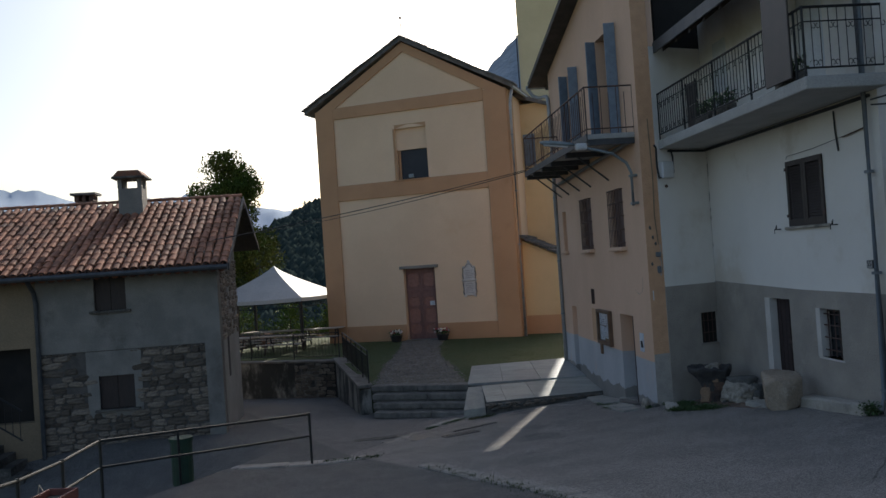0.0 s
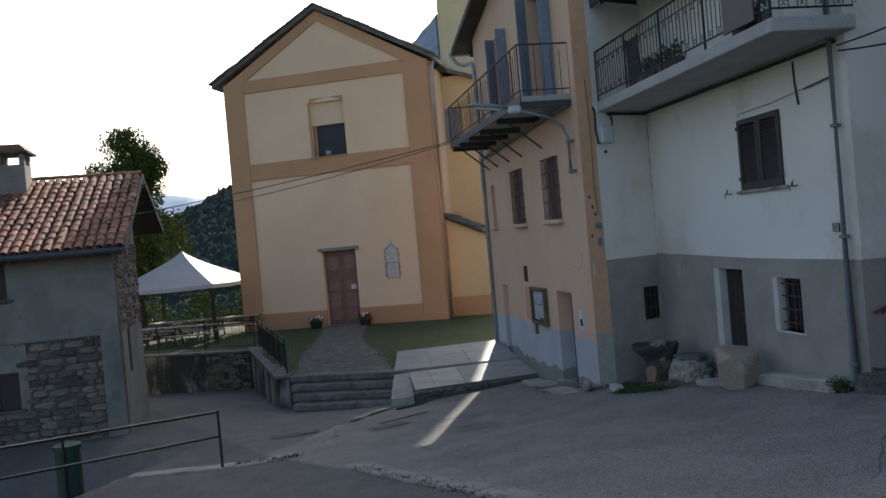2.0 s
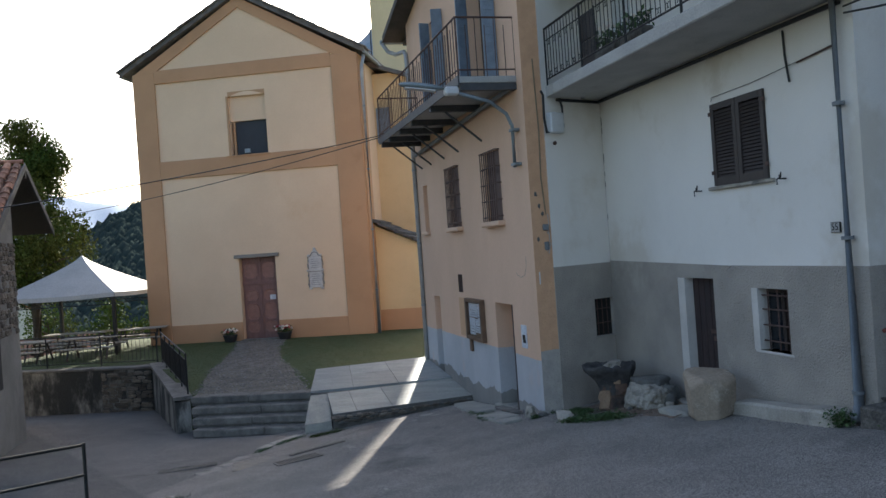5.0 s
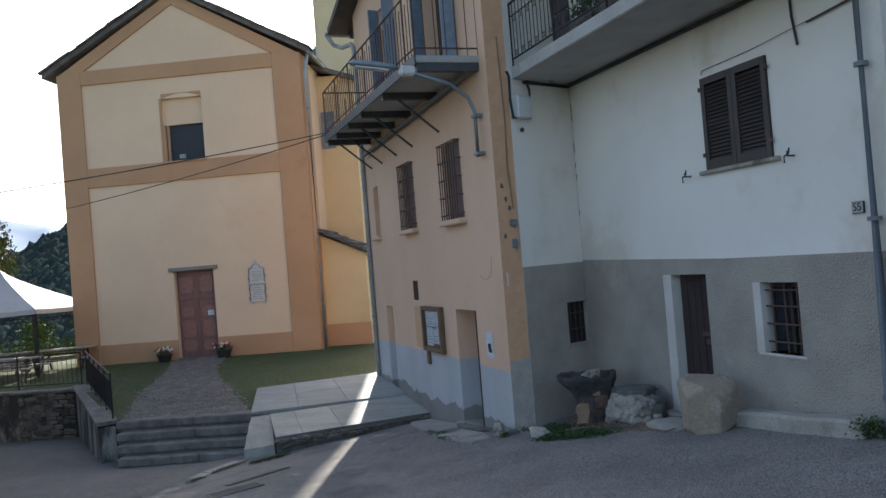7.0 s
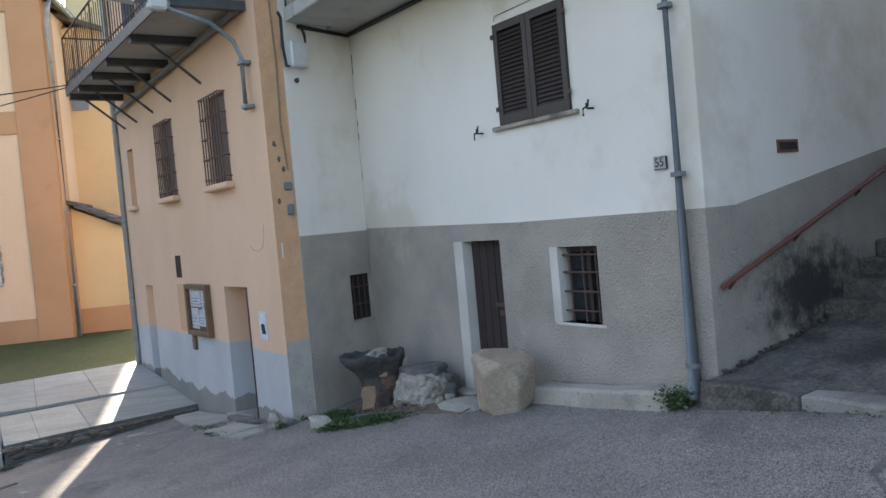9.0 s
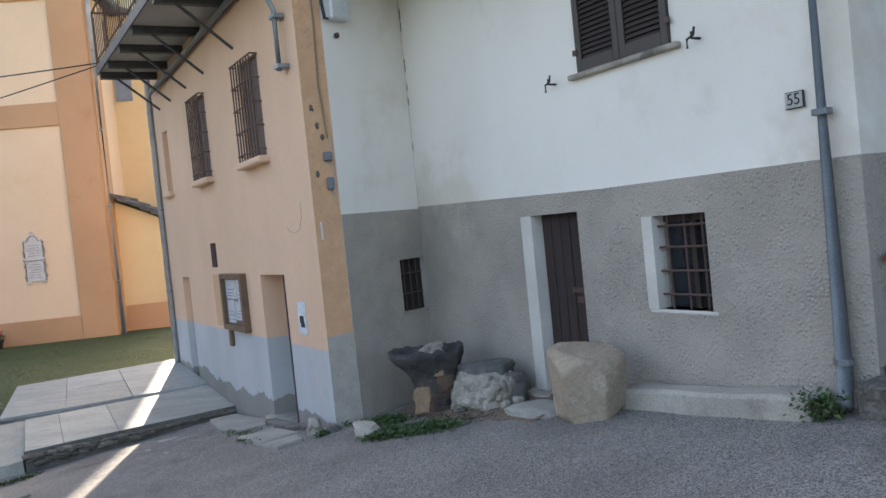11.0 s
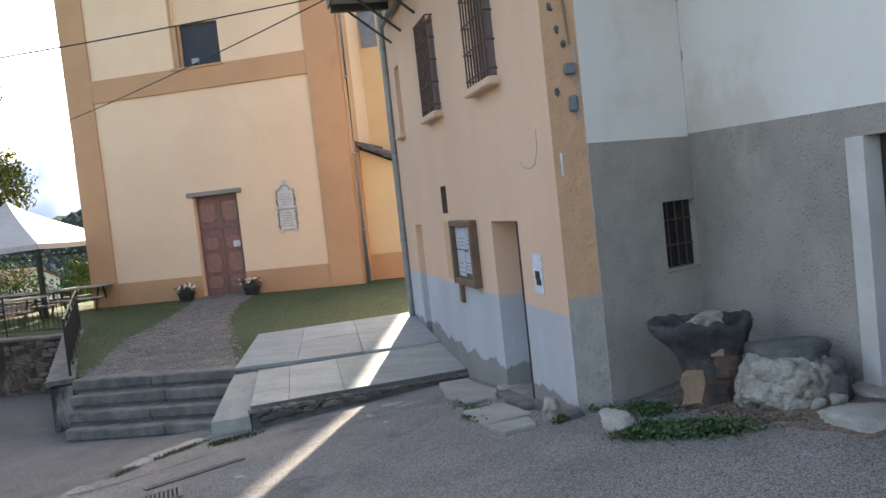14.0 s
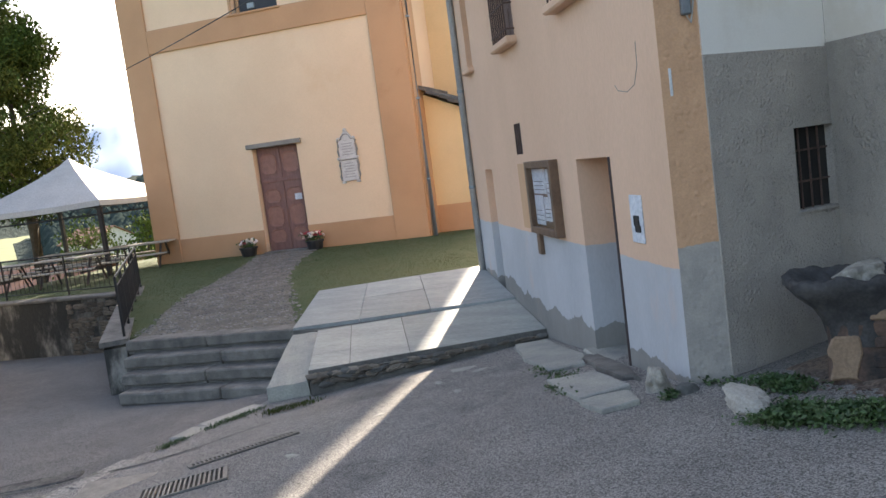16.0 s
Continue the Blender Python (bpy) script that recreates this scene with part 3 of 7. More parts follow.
LEAFQ = ([(0, 0, 0), (0.5, -0.28, 0.1), (1, 0, 0), (0.5, 0.28, 0.1)], [(0, 1, 2, 3)])


def lawn_cover():
    places, peb = [], []
    random.seed(4)
    while len(places) < 42000:
        x, y = random.uniform(-18, -4.3), random.uniform(21.7, 34)
        if x < -13 and y < 27:
            continue
        if not inside(x, y, TERRACE) or path_half(x, y) < random.uniform(0.8, 1.2) or (-17 < x < -7.6 and y > 32.45):
            continue
        s = random.uniform(0.016, 0.034)
        places.append(turned(x, y, tz(x, y) - 0.01, s, s * random.uniform(0.8, 1.3)))
    scatter_mesh("grass", TUFT, places, BLADE, "short mown grass on the church lawn", "grass")
    while len(peb) < 5200:
        x, y = random.uniform(-13.5, -6.6), random.uniform(22.08, 32.2)
        h = path_half(x, y)
        if h > random.uniform(0.85, 1.08):
            continue
        peb.append(turned(x, y, tz(x, y) - 0.012, random.uniform(0.025, 0.06), random.uniform(0.03, 0.065), 0.2))
    scatter_mesh("path_pebbles", PEB, peb, PEBBLE, "worn cobbled path of grey pebbles to the church door", "path")
    bm = bmesh.new()
    rows = []
    for k in range(34):
        y = 22.07 + 10.13 * k / 33
        for (ax, ay, aw), (bx_, by, bw) in zip(PATHLINE, PATHLINE[1:]):
            if ay <= max(y, 22.07) <= by:
                t = (max(y, 22.07) - ay) / (by - ay)
                c, w = ax + (bx_ - ax) * t, aw + (bw - aw) * t
        rows.append([bm.verts.new((c + w * s * (1 + 0.12 * noise.noise(Vector((y * 1.3, s * 5, 0)))), y, tz(c + w * s, y) + 0.012)) for s in (-0.95, -0.5, 0, 0.5, 0.95)])
    for a, b in zip(rows, rows[1:]):
        for i in range(4):
            bm.faces.new((a[i], a[i + 1], b[i + 1], b[i]))
    solo("path_bed", bm, SOIL, "bare earth bed of the cobbled path", "path", kind="structure", smooth=True)


ground()
terrace()
lawn_cover()


# ---- the church ----
def church():
    CY = 32.49
    ch = thing("church", pose(0, 0, 0), "yellow and orange plastered village church with gabled front", "church")
    xl, xr, xc = -16.5, -7.8, -12.2
    # body and gable
    nave = part("nave", pr([(xl + 0.05, -3.2), (xr - 0.05, -3.2), (xr - 0.05, 8.4), (xc, 10.95), (xl + 0.05, 8.4)], "y", CY + 0.5, CY + 24), CH_YELLOW, ch)
    # front wall with openings for the door and the window
    door, win = (-12.83, -11.41, -1.75, 1.30), (-12.82, -11.38, 5.13, 7.35)
    front = part("front_wall", wall(xl, xr, -3.2, 8.45, CY, CY + 0.5, [door, win]), CH_YELLOW, ch, "yellow plastered front wall")
    part("gable", pr([(xl, 8.45), (xr, 8.45), (xc, 11.0)], "y", CY, CY + 0.5), CH_YELLOW, ch)
    # window head: a flat arch that fills the top of the opening
    n = 10
    arc = [(-12.82 + 1.44 * i / n, 7.33 + 0.17 * math.sin(math.pi * i / n)) for i in range(n + 1)]
    P = 0.07
    # raised orange bands: pilasters, courses, base, pediment
    part("pilaster", bx(xl - 0.02, -15.65, CY - P, CY + 0.02, -3.2, 8.5, bev=0.012), CH_ORANGE, ch, "orange painted corner pilaster")
    part("pilaster", bx(-8.77, xr + 0.02, CY - P, CY + 0.02, -3.2, 8.5, bev=0.012), CH_ORANGE, ch, "orange painted corner pilaster")
    part("string_course", bx(-15.65, -8.77, CY - P + 0.003, CY + 0.02, 4.46, 5.13, bev=0.012), CH_ORANGE, ch, "orange painted band")
    part("string_course", bx(-15.65, -8.77, CY - P + 0.003, CY + 0.02, 8.08, 8.58, bev=0.012), CH_ORANGE, ch, "orange painted band")
    part("base_band", bx(-15.65, -12.83, CY - 0.03, CY + 0.02, -3.2, -1.07, bev=0.01), CH_ORANGE, ch, "orange painted base")
    part("base_band", bx(-11.41, -8.77, CY - 0.03, CY + 0.02, -3.2, -1.07, bev=0.01), CH_ORANGE, ch, "orange painted base")
    for s in (-1, 1):
        x1 = xl if s < 0 else xr
        part("raking_band", pr([(x1 - 0.02 * -s, 8.45), (x1 - s * 0.85, 8.5), (xc, 10.62), (xc, 11.02)], "y", CY - P + 0.006, CY + 0.02), CH_ORANGE, ch, "orange painted raking band")
    # side of the church towards the yellow house
    part("side_pilaster", bx(xr - 0.02, xr + 0.06, CY + 0.02, CY + 0.9, -3.2, 8.45), CH_ORANGE, ch)
    # roof
    for s in (-1, 1):
        ex = xc + s * 4.75
        pts = [(ex, 8.42), (xc, 11.06), (xc, 11.24), (ex, 8.60)]
        roof = part("roof_slope", pr(pts, "y", CY - 0.22, CY + 24.2), SLATE, ch, "dark stone slab roof")
        random.seed(5)
        for k in range(13):
            a, b = k / 13, (k + 1.25) / 13
            q0, q1 = Vector((xc + (ex - xc) * a, 0, 11.24 - 2.64 * a)), Vector((xc + (ex - xc) * b, 0, 11.24 - 2.64 * b))
            h = random.uniform(0.03, 0.06)
            bm = bmesh.new()
            dy = random.uniform(-0.05, 0.03)
            prism(bm, [(q0.x, q0.z - 0.01), (q1.x, q1.z + 0.02), (q1.x, q1.z + 0.02 + h), (q0.x, q0.z + h)], "y", CY - 0.30 + dy, CY + 0.5)
            part("roof_slab", bm, SLATE, roof)
        part("eaves_gutter", tb([(ex - s * 0.02, CY - 0.2, 8.46), (ex - s * 0.02, CY + 23, 8.46)], 0.06), ZINC, ch)
    # lower roofs that stick out on the far side
    part("side_chapel", bx(-17.0, -16.4, CY + 3, CY + 12, -3.2, 7.2), CH_ORANGE, ch)
    part("side_chapel_roof", pr([(-17.35, 6.95), (-16.3, 7.55), (-16.3, 7.68), (-17.35, 7.08)], "y", CY + 2.6, CY + 12.3), SLATE, ch)
    # cross on the gable
    bm = tb([(xc, CY, 11.2), (xc, CY, 12.05)], 0.018, 6)
    fin = part("finial", bm, IRON, ch)
    part("ball", lump(0.06, 0.06, 0.06, 0.0), IRON, fin).matrix_basis = pose(xc, CY, 12.08)
    # window: frame, near-black board painted as the unlit void below, plastered upper niche
    w = thing("window", pose(0, 0, 0), "", "")
    w.parent = ch
    w.name = "gallery_window"
    part("niche_back", bx(-12.82, -11.38, CY + 0.16, CY + 0.30, 6.43, 7.5), CH_YELLOW, w)
    part("pane", bx(-12.70, -11.42, CY + 0.26, CY + 0.29, 5.13, 6.43), DARKOPEN, w, "near-black board in place of the unlit opening")
    part("window_frame", bx(-12.76, -12.68, CY + 0.2, CY + 0.3, 5.13, 6.43), CH_ORANGE, w)
    part("head", pr(arc + [(-11.38, 7.52), (-12.82, 7.52)], "y", CY - 0.004, CY + 0.16), CH_ORANGE, w)
    part("surround", bx(-12.90, -12.82, CY - 0.012, CY + 0.02, 5.13, 7.36), CH_ORANGE, w)
    part("sill", bx(-12.95, -11.28, CY - 0.12, CY + 0.1, 5.08, 5.14, bev=0.01), CH_ORANGE, w)
    fl = thing("floodlight", pose(-12.12, CY - 0.12, 5.14), "small grey floodlight on the church window sill", "floodlight")
    part("housing", bx(-0.11, 0.11, -0.05, 0.03, 0.04, 0.2, bev=0.015), ZINC, fl)
    part("bracket", bx(-0.13, 0.13, -0.02, 0.02, 0, 0.04), IRON, fl)
    # door
    d = thing("portal", pose(0, 0, 0), "", "")
    d.name = "church_door"
    d.parent = ch
    part("lintel", bx(-12.98, -11.25, CY - 0.10, CY + 0.2, 1.30, 1.43, bev=0.012), CEMENT, d, "grey stone lintel")
    part("threshold", bx(-12.9, -11.3, CY - 0.10, CY + 0.3, -1.82, -1.72, bev=0.015), GRANITE, d)
    for s in (0, 1):
        x0 = -12.80 + s * 0.70
        leaf = part("door_leaf", bx(x0, x0 + 0.68, CY + 0.20, CY + 0.26, -1.72, 1.30, bev=0.006), DOORWOOD, d, "red-brown panelled wooden door leaf")
        for zc, hh in ((0.82, 0.30), (-0.12, 0.20), (-0.72, 0.30), (-1.30, 0.20)):
            bm = bmesh.new()
            c, wd = x0 + 0.34, 0.24
            k = 0.10
            oct_ = [(c - wd + k, zc - hh), (c + wd - k, zc - hh), (c + wd, zc - hh + k), (c + wd, zc + hh - k), (c + wd - k, zc + hh), (c - wd + k, zc + hh), (c - wd, zc + hh - k), (c - wd, zc - hh + k)]
            prism(bm, oct_, "y", CY + 0.17, CY + 0.205)
            f = [q for q in bm.faces if abs(q.normal.y) > 0.9 and q.calc_center_median().y < CY + 0.18]
            r = bmesh.ops.inset_region(bm, faces=f, thickness=0.045, depth=-0.02)
            part("panel", bm, DOORPANEL, leaf)
        part("rail", bx(x0, x0 + 0.68, CY + 0.165, CY + 0.20, 0.28, 0.40, bev=0.01), DOORWOOD, leaf)
    part("astragal", bx(-12.13, -12.07, CY + 0.165, CY + 0.2, -1.72, 1.3, bev=0.008), DOORWOOD, d)
    part("notice", bx(-11.76, -11.54, CY + 0.150, CY + 0.160, -0.30, -0.12), PAPER, d, "small white notice")
    part("doorstep", bx(-13.5, -10.9, CY - 0.75, CY - 0.05, -1.93, -1.795, bev=0.02), FLAG, d, "worn flat doorstep stone")
    mat = thing("doormat", pose(-11.9, CY - 0.42, -1.795), "dark doormat on the church step", "doormat")
    part("mat", bx(-0.45, 0.45, -0.22, 0.22, 0, 0.012), BLACKINK, mat)
    # memorial plaques
    pq = thing("memorial_plaque", pose(-9.88, CY, -0.02) @ Matrix.Diagonal((1.1, 1, 1.015, 1)), "pale marble memorial plaque with gabled top", "plaque")
    part("upper_tablet", bx(-0.22, 0.22, -0.05, 0.02, 0.72, 1.18, bev=0.01), MARBLE, pq)
    part("pediment", pr([(-0.25, 1.18), (0.25, 1.18), (0.16, 1.26), (0.07, 1.38), (0, 1.50), (-0.07, 1.38), (-0.16, 1.26)], "y", -0.06, 0.02), MARBLE, pq)
    part("shelf", bx(-0.26, 0.26, -0.08, 0.02, 0.66, 0.72, bev=0.01), MARBLE, pq)
    part("lower_tablet", bx(-0.22, 0.22, -0.05, 0.02, 0.06, 0.66, bev=0.01), MARBLE, pq)
    for x in (-0.2, 0.2):
        part("bracket", bx(x - 0.05, x + 0.05, -0.07, 0.02, 0.0, 0.06, bev=0.01), MARBLE, pq)
        part("bracket", bx(x - 0.05, x + 0.05, -0.07, 0.02, 0.60, 0.66, bev=0.01), MARBLE, pq)
    arch = [(-0.17, 1.20)] + [(-0.13 * math.cos(math.pi * k / 8), 1.22 + 0.13 * math.sin(math.pi * k / 8)) for k in range(9)] + [(0.17, 1.20)]
    part("head_moulding", tb([(x, -0.075, z) for x, z in arch], 0.014, 6), FADED, pq)
    part("crest", lump(0.05, 0.03, 0.06, 0.2, 3, 2), MARBLE, pq).matrix_basis = pose(0, -0.06, 1.46)
    for x in (-0.21, 0.21):
        part("scroll", lump(0.045, 0.035, 0.05, 0.2, 5, 2), MARBLE, pq).matrix_basis = pose(x, -0.06, 1.22)
        part("shelf_end", lump(0.04, 0.035, 0.04, 0.1, 6, 2), MARBLE, pq).matrix_basis = pose(x * 1.25, -0.06, 0.69)
    # grey bar that draws the shelf's shadow in colour
    part("shelf_shadow_line", bx(-0.25, 0.25, -0.07, -0.045, 0.635, 0.655), FADED, pq)
    for z0, cnt in ((0.78, 5), (0.16, 6)):
        for k in range(cnt):
            wd = 0.15 - 0.03 * (k % 2)
            part("text_line", bx(-wd, wd, -0.054, -0.049, z0 + k * 0.075, z0 + k * 0.075 + 0.016), FADED, pq)
    for x in (-0.235, 0.235):
        part("side_moulding", tb([(x, -0.03, 0.08), (x * 1.12, -0.03, 0.2), (x, -0.03, 0.34), (x * 1.1, -0.03, 0.5), (x, -0.03, 0.64)], 0.028, 6), FADED, pq)
        part("side_moulding", tb([(x, -0.03, 0.74), (x * 1.12, -0.03, 0.9), (x, -0.03, 1.06), (x * 1.06, -0.03, 1.18)], 0.024, 6), FADED, pq)
    # rain pipe on the corner
    dp = thing("downpipe", pose(xr + 0.16, CY + 0.06, 0), "galvanised rain pipe down the church corner", "downpipe")
    part("pipe", tb([(0.1, 0, 8.4), (0.02, -0.05, 8.0), (0, -0.06, 7.7), (0, -0.06, -1.75)], 0.065), PALE_PIPE, dp, smooth=True)
    for z in (6.5, 4.2, 2.0, -0.2):
        part("clip", tb([(0, -0.06, z), (0, -0.06, z + 0.05)], 0.06), ZINC, dp)
    # annex with lean-to stone roof, and the transept behind
    ax = thing("church_annex", pose(0, 0, 0), "low yellow lean-to annex with stone slab roof", "annex")
    ay = CY + 0.85
    part("wall", pr([(-7.8, -3.2), (-6.2, -3.2), (-6.2, 1.45), (-7.8, 2.2)], "y", ay, ay + 3.0), ANNEX_YELLOW, ax)
    part("base_band", bx(-7.75, -6.17, ay - 0.03, ay + 0.02, -3.2, -0.98), CH_ORANGE, ax)
    random.seed(8)
    for k in range(6):
        x0 = -7.85 + 0.30 * k
        z0 = 2.34 - 0.155 * k
        bm = bmesh.new()
        box(bm, 0, 0.42, -0.34 + random.uniform(-0.09, 0.09), 3.2, 0, random.uniform(0.07, 0.12), bev=0.015)
        s = part("roof_slab", bm, SLATE, ax)
        s.matrix_basis = pose(x0, ay, z0 - 0.02, 0, random.uniform(17, 21), random.uniform(-3, 3))
    tr = thing("transept", pose(0, 0, 0), "tall yellow transept of the church", "transept")
    ty = CY + 2.6
    part("wall", bx(-7.9, -6.5, ty, ty + 5, -3.2, 8.2), ANNEX_YELLOW, tr)
    part("roof", pr([(-8.0, 8.5), (-6.32, 7.9), (-6.32, 8.05), (-8.0, 8.66)], "y", ty - 0.35, ty + 5.2), SLATE, tr)
    part("shutter", bx(-7.78, -7.27, ty - 0.05, ty + 0.02, 5.47, 6.85), BLUESHUT, tr, "grey-blue closed shutter")
    tw = thing("bell_tower", pose(0, 0, 0), "pale yellow church bell tower with an added unseen sun-blocking top", "tower")
    part("shaft", bx(-9.7, -6.33, 44, 47, -3, 17.6), TOWER_PL, tw)
    # wide top stage and cap are unseen, added to keep sun off the road
    part("belfry", bx(-11.3, -5.2, 43.6, 47.2, 17.6, 27, bev=0.05), TOWER_PL, tw)
    part("spire", pr([(-11.4, 27), (-5.1, 27), (-8.25, 33)], "y", 43.5, 47.3), SLATE, tw)
    part("conductor", tb([(-9.75, 43.9, 16.4), (-9.75, 43.9, 0)], 0.03, 6), IRON, tw)


church()


def flower_pot(x, y, z, red):
    random.seed(int(x * -10))
    pot = thing("flower_pot", pose(x, y, z), "black pot of pale flowers beside the church door" if not red else "black pot of red and pale flowers beside the church door", "flower pot", "pots at the church door")
    part("pot", tb([(0, 0, 0), (0, 0, 0.34)], 0.18, 14, 0.25), POTBLACK, pot)
    part("rim", tb([(0, 0, 0.32), (0, 0, 0.37)], 0.27, 14), POTBLACK, pot)
    lv = [turned(random.gauss(0, 0.13), random.gauss(0, 0.13), 0.36 + random.random() * 0.2, random.uniform(0.06, 0.12), None, 1.2) for _ in range(160)]
    o = scatter_mesh("leaves", LEAFQ, lv, WEED, "", "")
    o.parent = pot
    for nm, mt, k in (("blossoms", PETAL, 24), ("red_blossoms", PETAL_R, 18 if red else 5)):
        lv = [turned(random.gauss(0, 0.13), random.gauss(0, 0.13), 0.46 + random.random() * 0.14, random.uniform(0.04, 0.07), None, 1.0) for _ in range(k)]
        o = scatter_mesh(nm, PEB, lv, mt, "", "")
        o.parent = pot


flower_pot(-13.2, 32.1, -1.86, False)
flower_pot(-11.1, 32.1, -1.86, True)


# ---- the yellow house ----
def yellow_house():
    h = thing("yellow_house", HOUSE, "pale orange plastered village house with grey-blue base", "house")
    F = -0.305
    door = (-2.28, -1.30, -1.95, 0.05)
    fard = (-6.98, -6.45, -1.95, 0.0)
    hole = (-4.75, -4.40, 0.17, 0.56)
    w1, w2, w0 = (-4.92, -4.15, 1.60, 2.92), (-2.32, -1.46, 1.60, 2.92), (-7.38, -6.95, 1.6, 2.75)
    up1, up2 = (-2.75, -1.18, 3.95, 6.55), (-5.7, -4.6, 3.95, 6.4)
    part("side_wall", wall(-8.05, -0.05, -2.8, 7.0, F, F + 0.45, [door, fard, hole, w1, w2, w0, up1, up2]), YELLOW, h, "pale orange plastered wall above a grey-blue base")
    # corner strip facing the road, and the far end
    m = pose(-0.05, F, 0, 0, 0, -9.8 + 90)
    part("gable", pr([(-8.05, 7.0), (-0.05, 7.0), (-0.05, 8.9)], "y", F, F + 0.45), YELLOW, h)
    s = part("corner_strip", wall(0, 0.315, -2.8, 8.9, 0, 0.4), ORANGE_STRIP, h, "rough orange corner strip")
    s.matrix_basis = m
    part("far_end_wall", bx(-8.05, -7.65, F + 0.45, 5.0, -2.8, 7.0), YELLOW, h)
    part("core", bx(-7.65, -0.5, 0.35, 5.0, -2.6, 6.8), BLACKVOID, h)
    # roof falling towards the far end
    part("roof", pr([(-8.95, 6.80), (0.5, 9.02), (0.5, 9.18), (-8.95, 6.96)], "y", F - 0.45, 6.0), ROOFDARK, h, "dark sloping roof with wide eaves")
    part("gutter", tb([(-9.0, F - 0.5, 6.82), (-9.0, 6.0, 6.82)], 0.06), ZINC, h)
    for k in range(6):
        part("rafter", bx(-8.9, -8.0, F + 0.1 + 0.75 * k, F + 0.2 + 0.75 * k, 6.70, 6.81), DARKWOOD, h)
    # door in a deep reveal
    part("door", bx(-1.345, -1.297, F - 0.006, F + 0.44, -1.95, 0.05), OLDDOOR, h, "half open maroon door edge")
    part("door_back", bx(-2.28, -1.3, F + 0.46, F + 0.5, -1.95, 0.05), YELLOW, h)
    part("door_sill", bx(-2.40, -1.2, F - 0.12, F + 0.45, -2.06, -1.90, bev=0.02), FLAG, h)
    part("far_door", bx(fard[0], fard[1], F + 0.14, F + 0.18, -1.95, 0.0), YELLOW, h)
    part("vent_grille", bx(hole[0], hole[1], F + 0.006, F + 0.12, hole[2], hole[3]), DARKWOOD, h, "small dark grille")
    for k in range(3):
        part("vent_bar", bx(hole[0] + 0.05 + k * 0.1, hole[0] + 0.075 + k * 0.1, F - 0.008, F + 0.02, hole[2], hole[3]), RUST, h)
    # windows with iron grilles and sills
    for x0, x1, z0, z1 in (w1, w2):
        w = new("barred_window")
        w.parent = h
        part("pane", bx(x0, x1, F + 0.20, F + 0.23, z0, z1), DARKGLASS, w)
        for s_ in (0, 1):
            xa, xb = x0 + 0.004 + s_ * (x1 - x0) / 2, x0 + (s_ + 1) * (x1 - x0) / 2 - 0.004
            part("shutter", bx(xa, xb, F + 0.07, F + 0.10, z0, z1, bev=0.005), BARSHUTTER, w, "closed faded brown shutter")
            for k in range(3):
                zz = z0 + 0.02 + k * (z1 - z0) / 3
                part("shutter_panel", bx(xa + 0.05, xb - 0.05, F + 0.06, F + 0.075, zz + 0.03, zz + (z1 - z0) / 3 - 0.06, bev=0.006), BARSHUTTER, w)
        part("sill", bx(x0 - 0.09, x1 + 0.09, F - 0.14, F + 0.1, z0 - 0.10, z0 - 0.005, bev=0.02), YELLOW, w)
        for k in range(8):
            x = x0 + 0.02 + (x1 - x0 - 0.04) * k / 7
            part("bar", tb([(x, F - 0.10, z0 + 0.0), (x, F - 0.10, z1 - 0.02)], 0.011, 6), RUST, w)
        for k in range(5):
            z = z0 + 0.08 + (z1 - z0 - 0.1) * k / 4
            part("cross_bar", tb([(x0 - 0.03, F + 0.02, z), (x0 - 0.03, F - 0.10, z), (x1 + 0.03, F - 0.10, z), (x1 + 0.03, F + 0.02, z)], 0.011, 6), RUST, w)
    x0, x1, z0, z1 = w0
    part("blind_window", bx(x0, x1, F + 0.10, F + 0.14, z0, z1), ORANGE_STRIP, h)
    part("sill", bx(x0 - 0.06, x1 + 0.06, F - 0.10, F + 0.1, z0 - 0.09, z0, bev=0.02), YELLOW, h)
    # upper doors onto the balcony with open shutters
    for x0, x1, z0, z1 in (up1, up2):
        d = new("balcony_door")
        d.parent = h
        part("pane", bx(x0, x1, F + 0.25, F + 0.28, z0, z1), DARKGLASS, d)
        part("door_frame", bx((x0 + x1) / 2 - 0.04, (x0 + x1) / 2 + 0.04, F + 0.2, F + 0.26, z0, z1), PLASTIC, d)
        for s, x in ((-1, x0), (1, x1)):
            sh = part("shutter", bx(-0.02, 0.02, -0.24, 0, z0, z1, bev=0.005), BLUESHUT, d, "open grey-blue louvred shutter")
            sh.matrix_basis = pose(x + s * 0.03, F - 0.01, 0, 0, 0, -s * 10)
            for k in range(14):
                sl = part("louvre", bx(-0.03, 0.03, -0.20, -0.04, z0 + 0.1 + k * 0.145, z0 + 0.16 + k * 0.145), BLUESHUT, sh)
    # peeled patch of old paint beside the notice board
    part("paint_patch", bx(-4.78, -4.07, F - 0.004, F + 0.01, -0.78, 0.05), OCHRE_PATCH, h, "older orange paint patch")
    part("chipped_crack", tb([(-0.45, F - 0.001, 0.92), (-0.46, F - 0.001, 0.74), (-0.55, F - 0.001, 0.60), (-0.72, F - 0.001, 0.56), (-0.92, F - 0.001, 0.59), (-0.98, F - 0.001, 0.64)], 0.0035, 4), CEMENT, h)
    # the pipe down the far corner
    dp = thing("downpipe", HOUSE @ pose(-7.98, F - 0.052, 0), "grey rain pipe down the far corner of the yellow house", "downpipe")
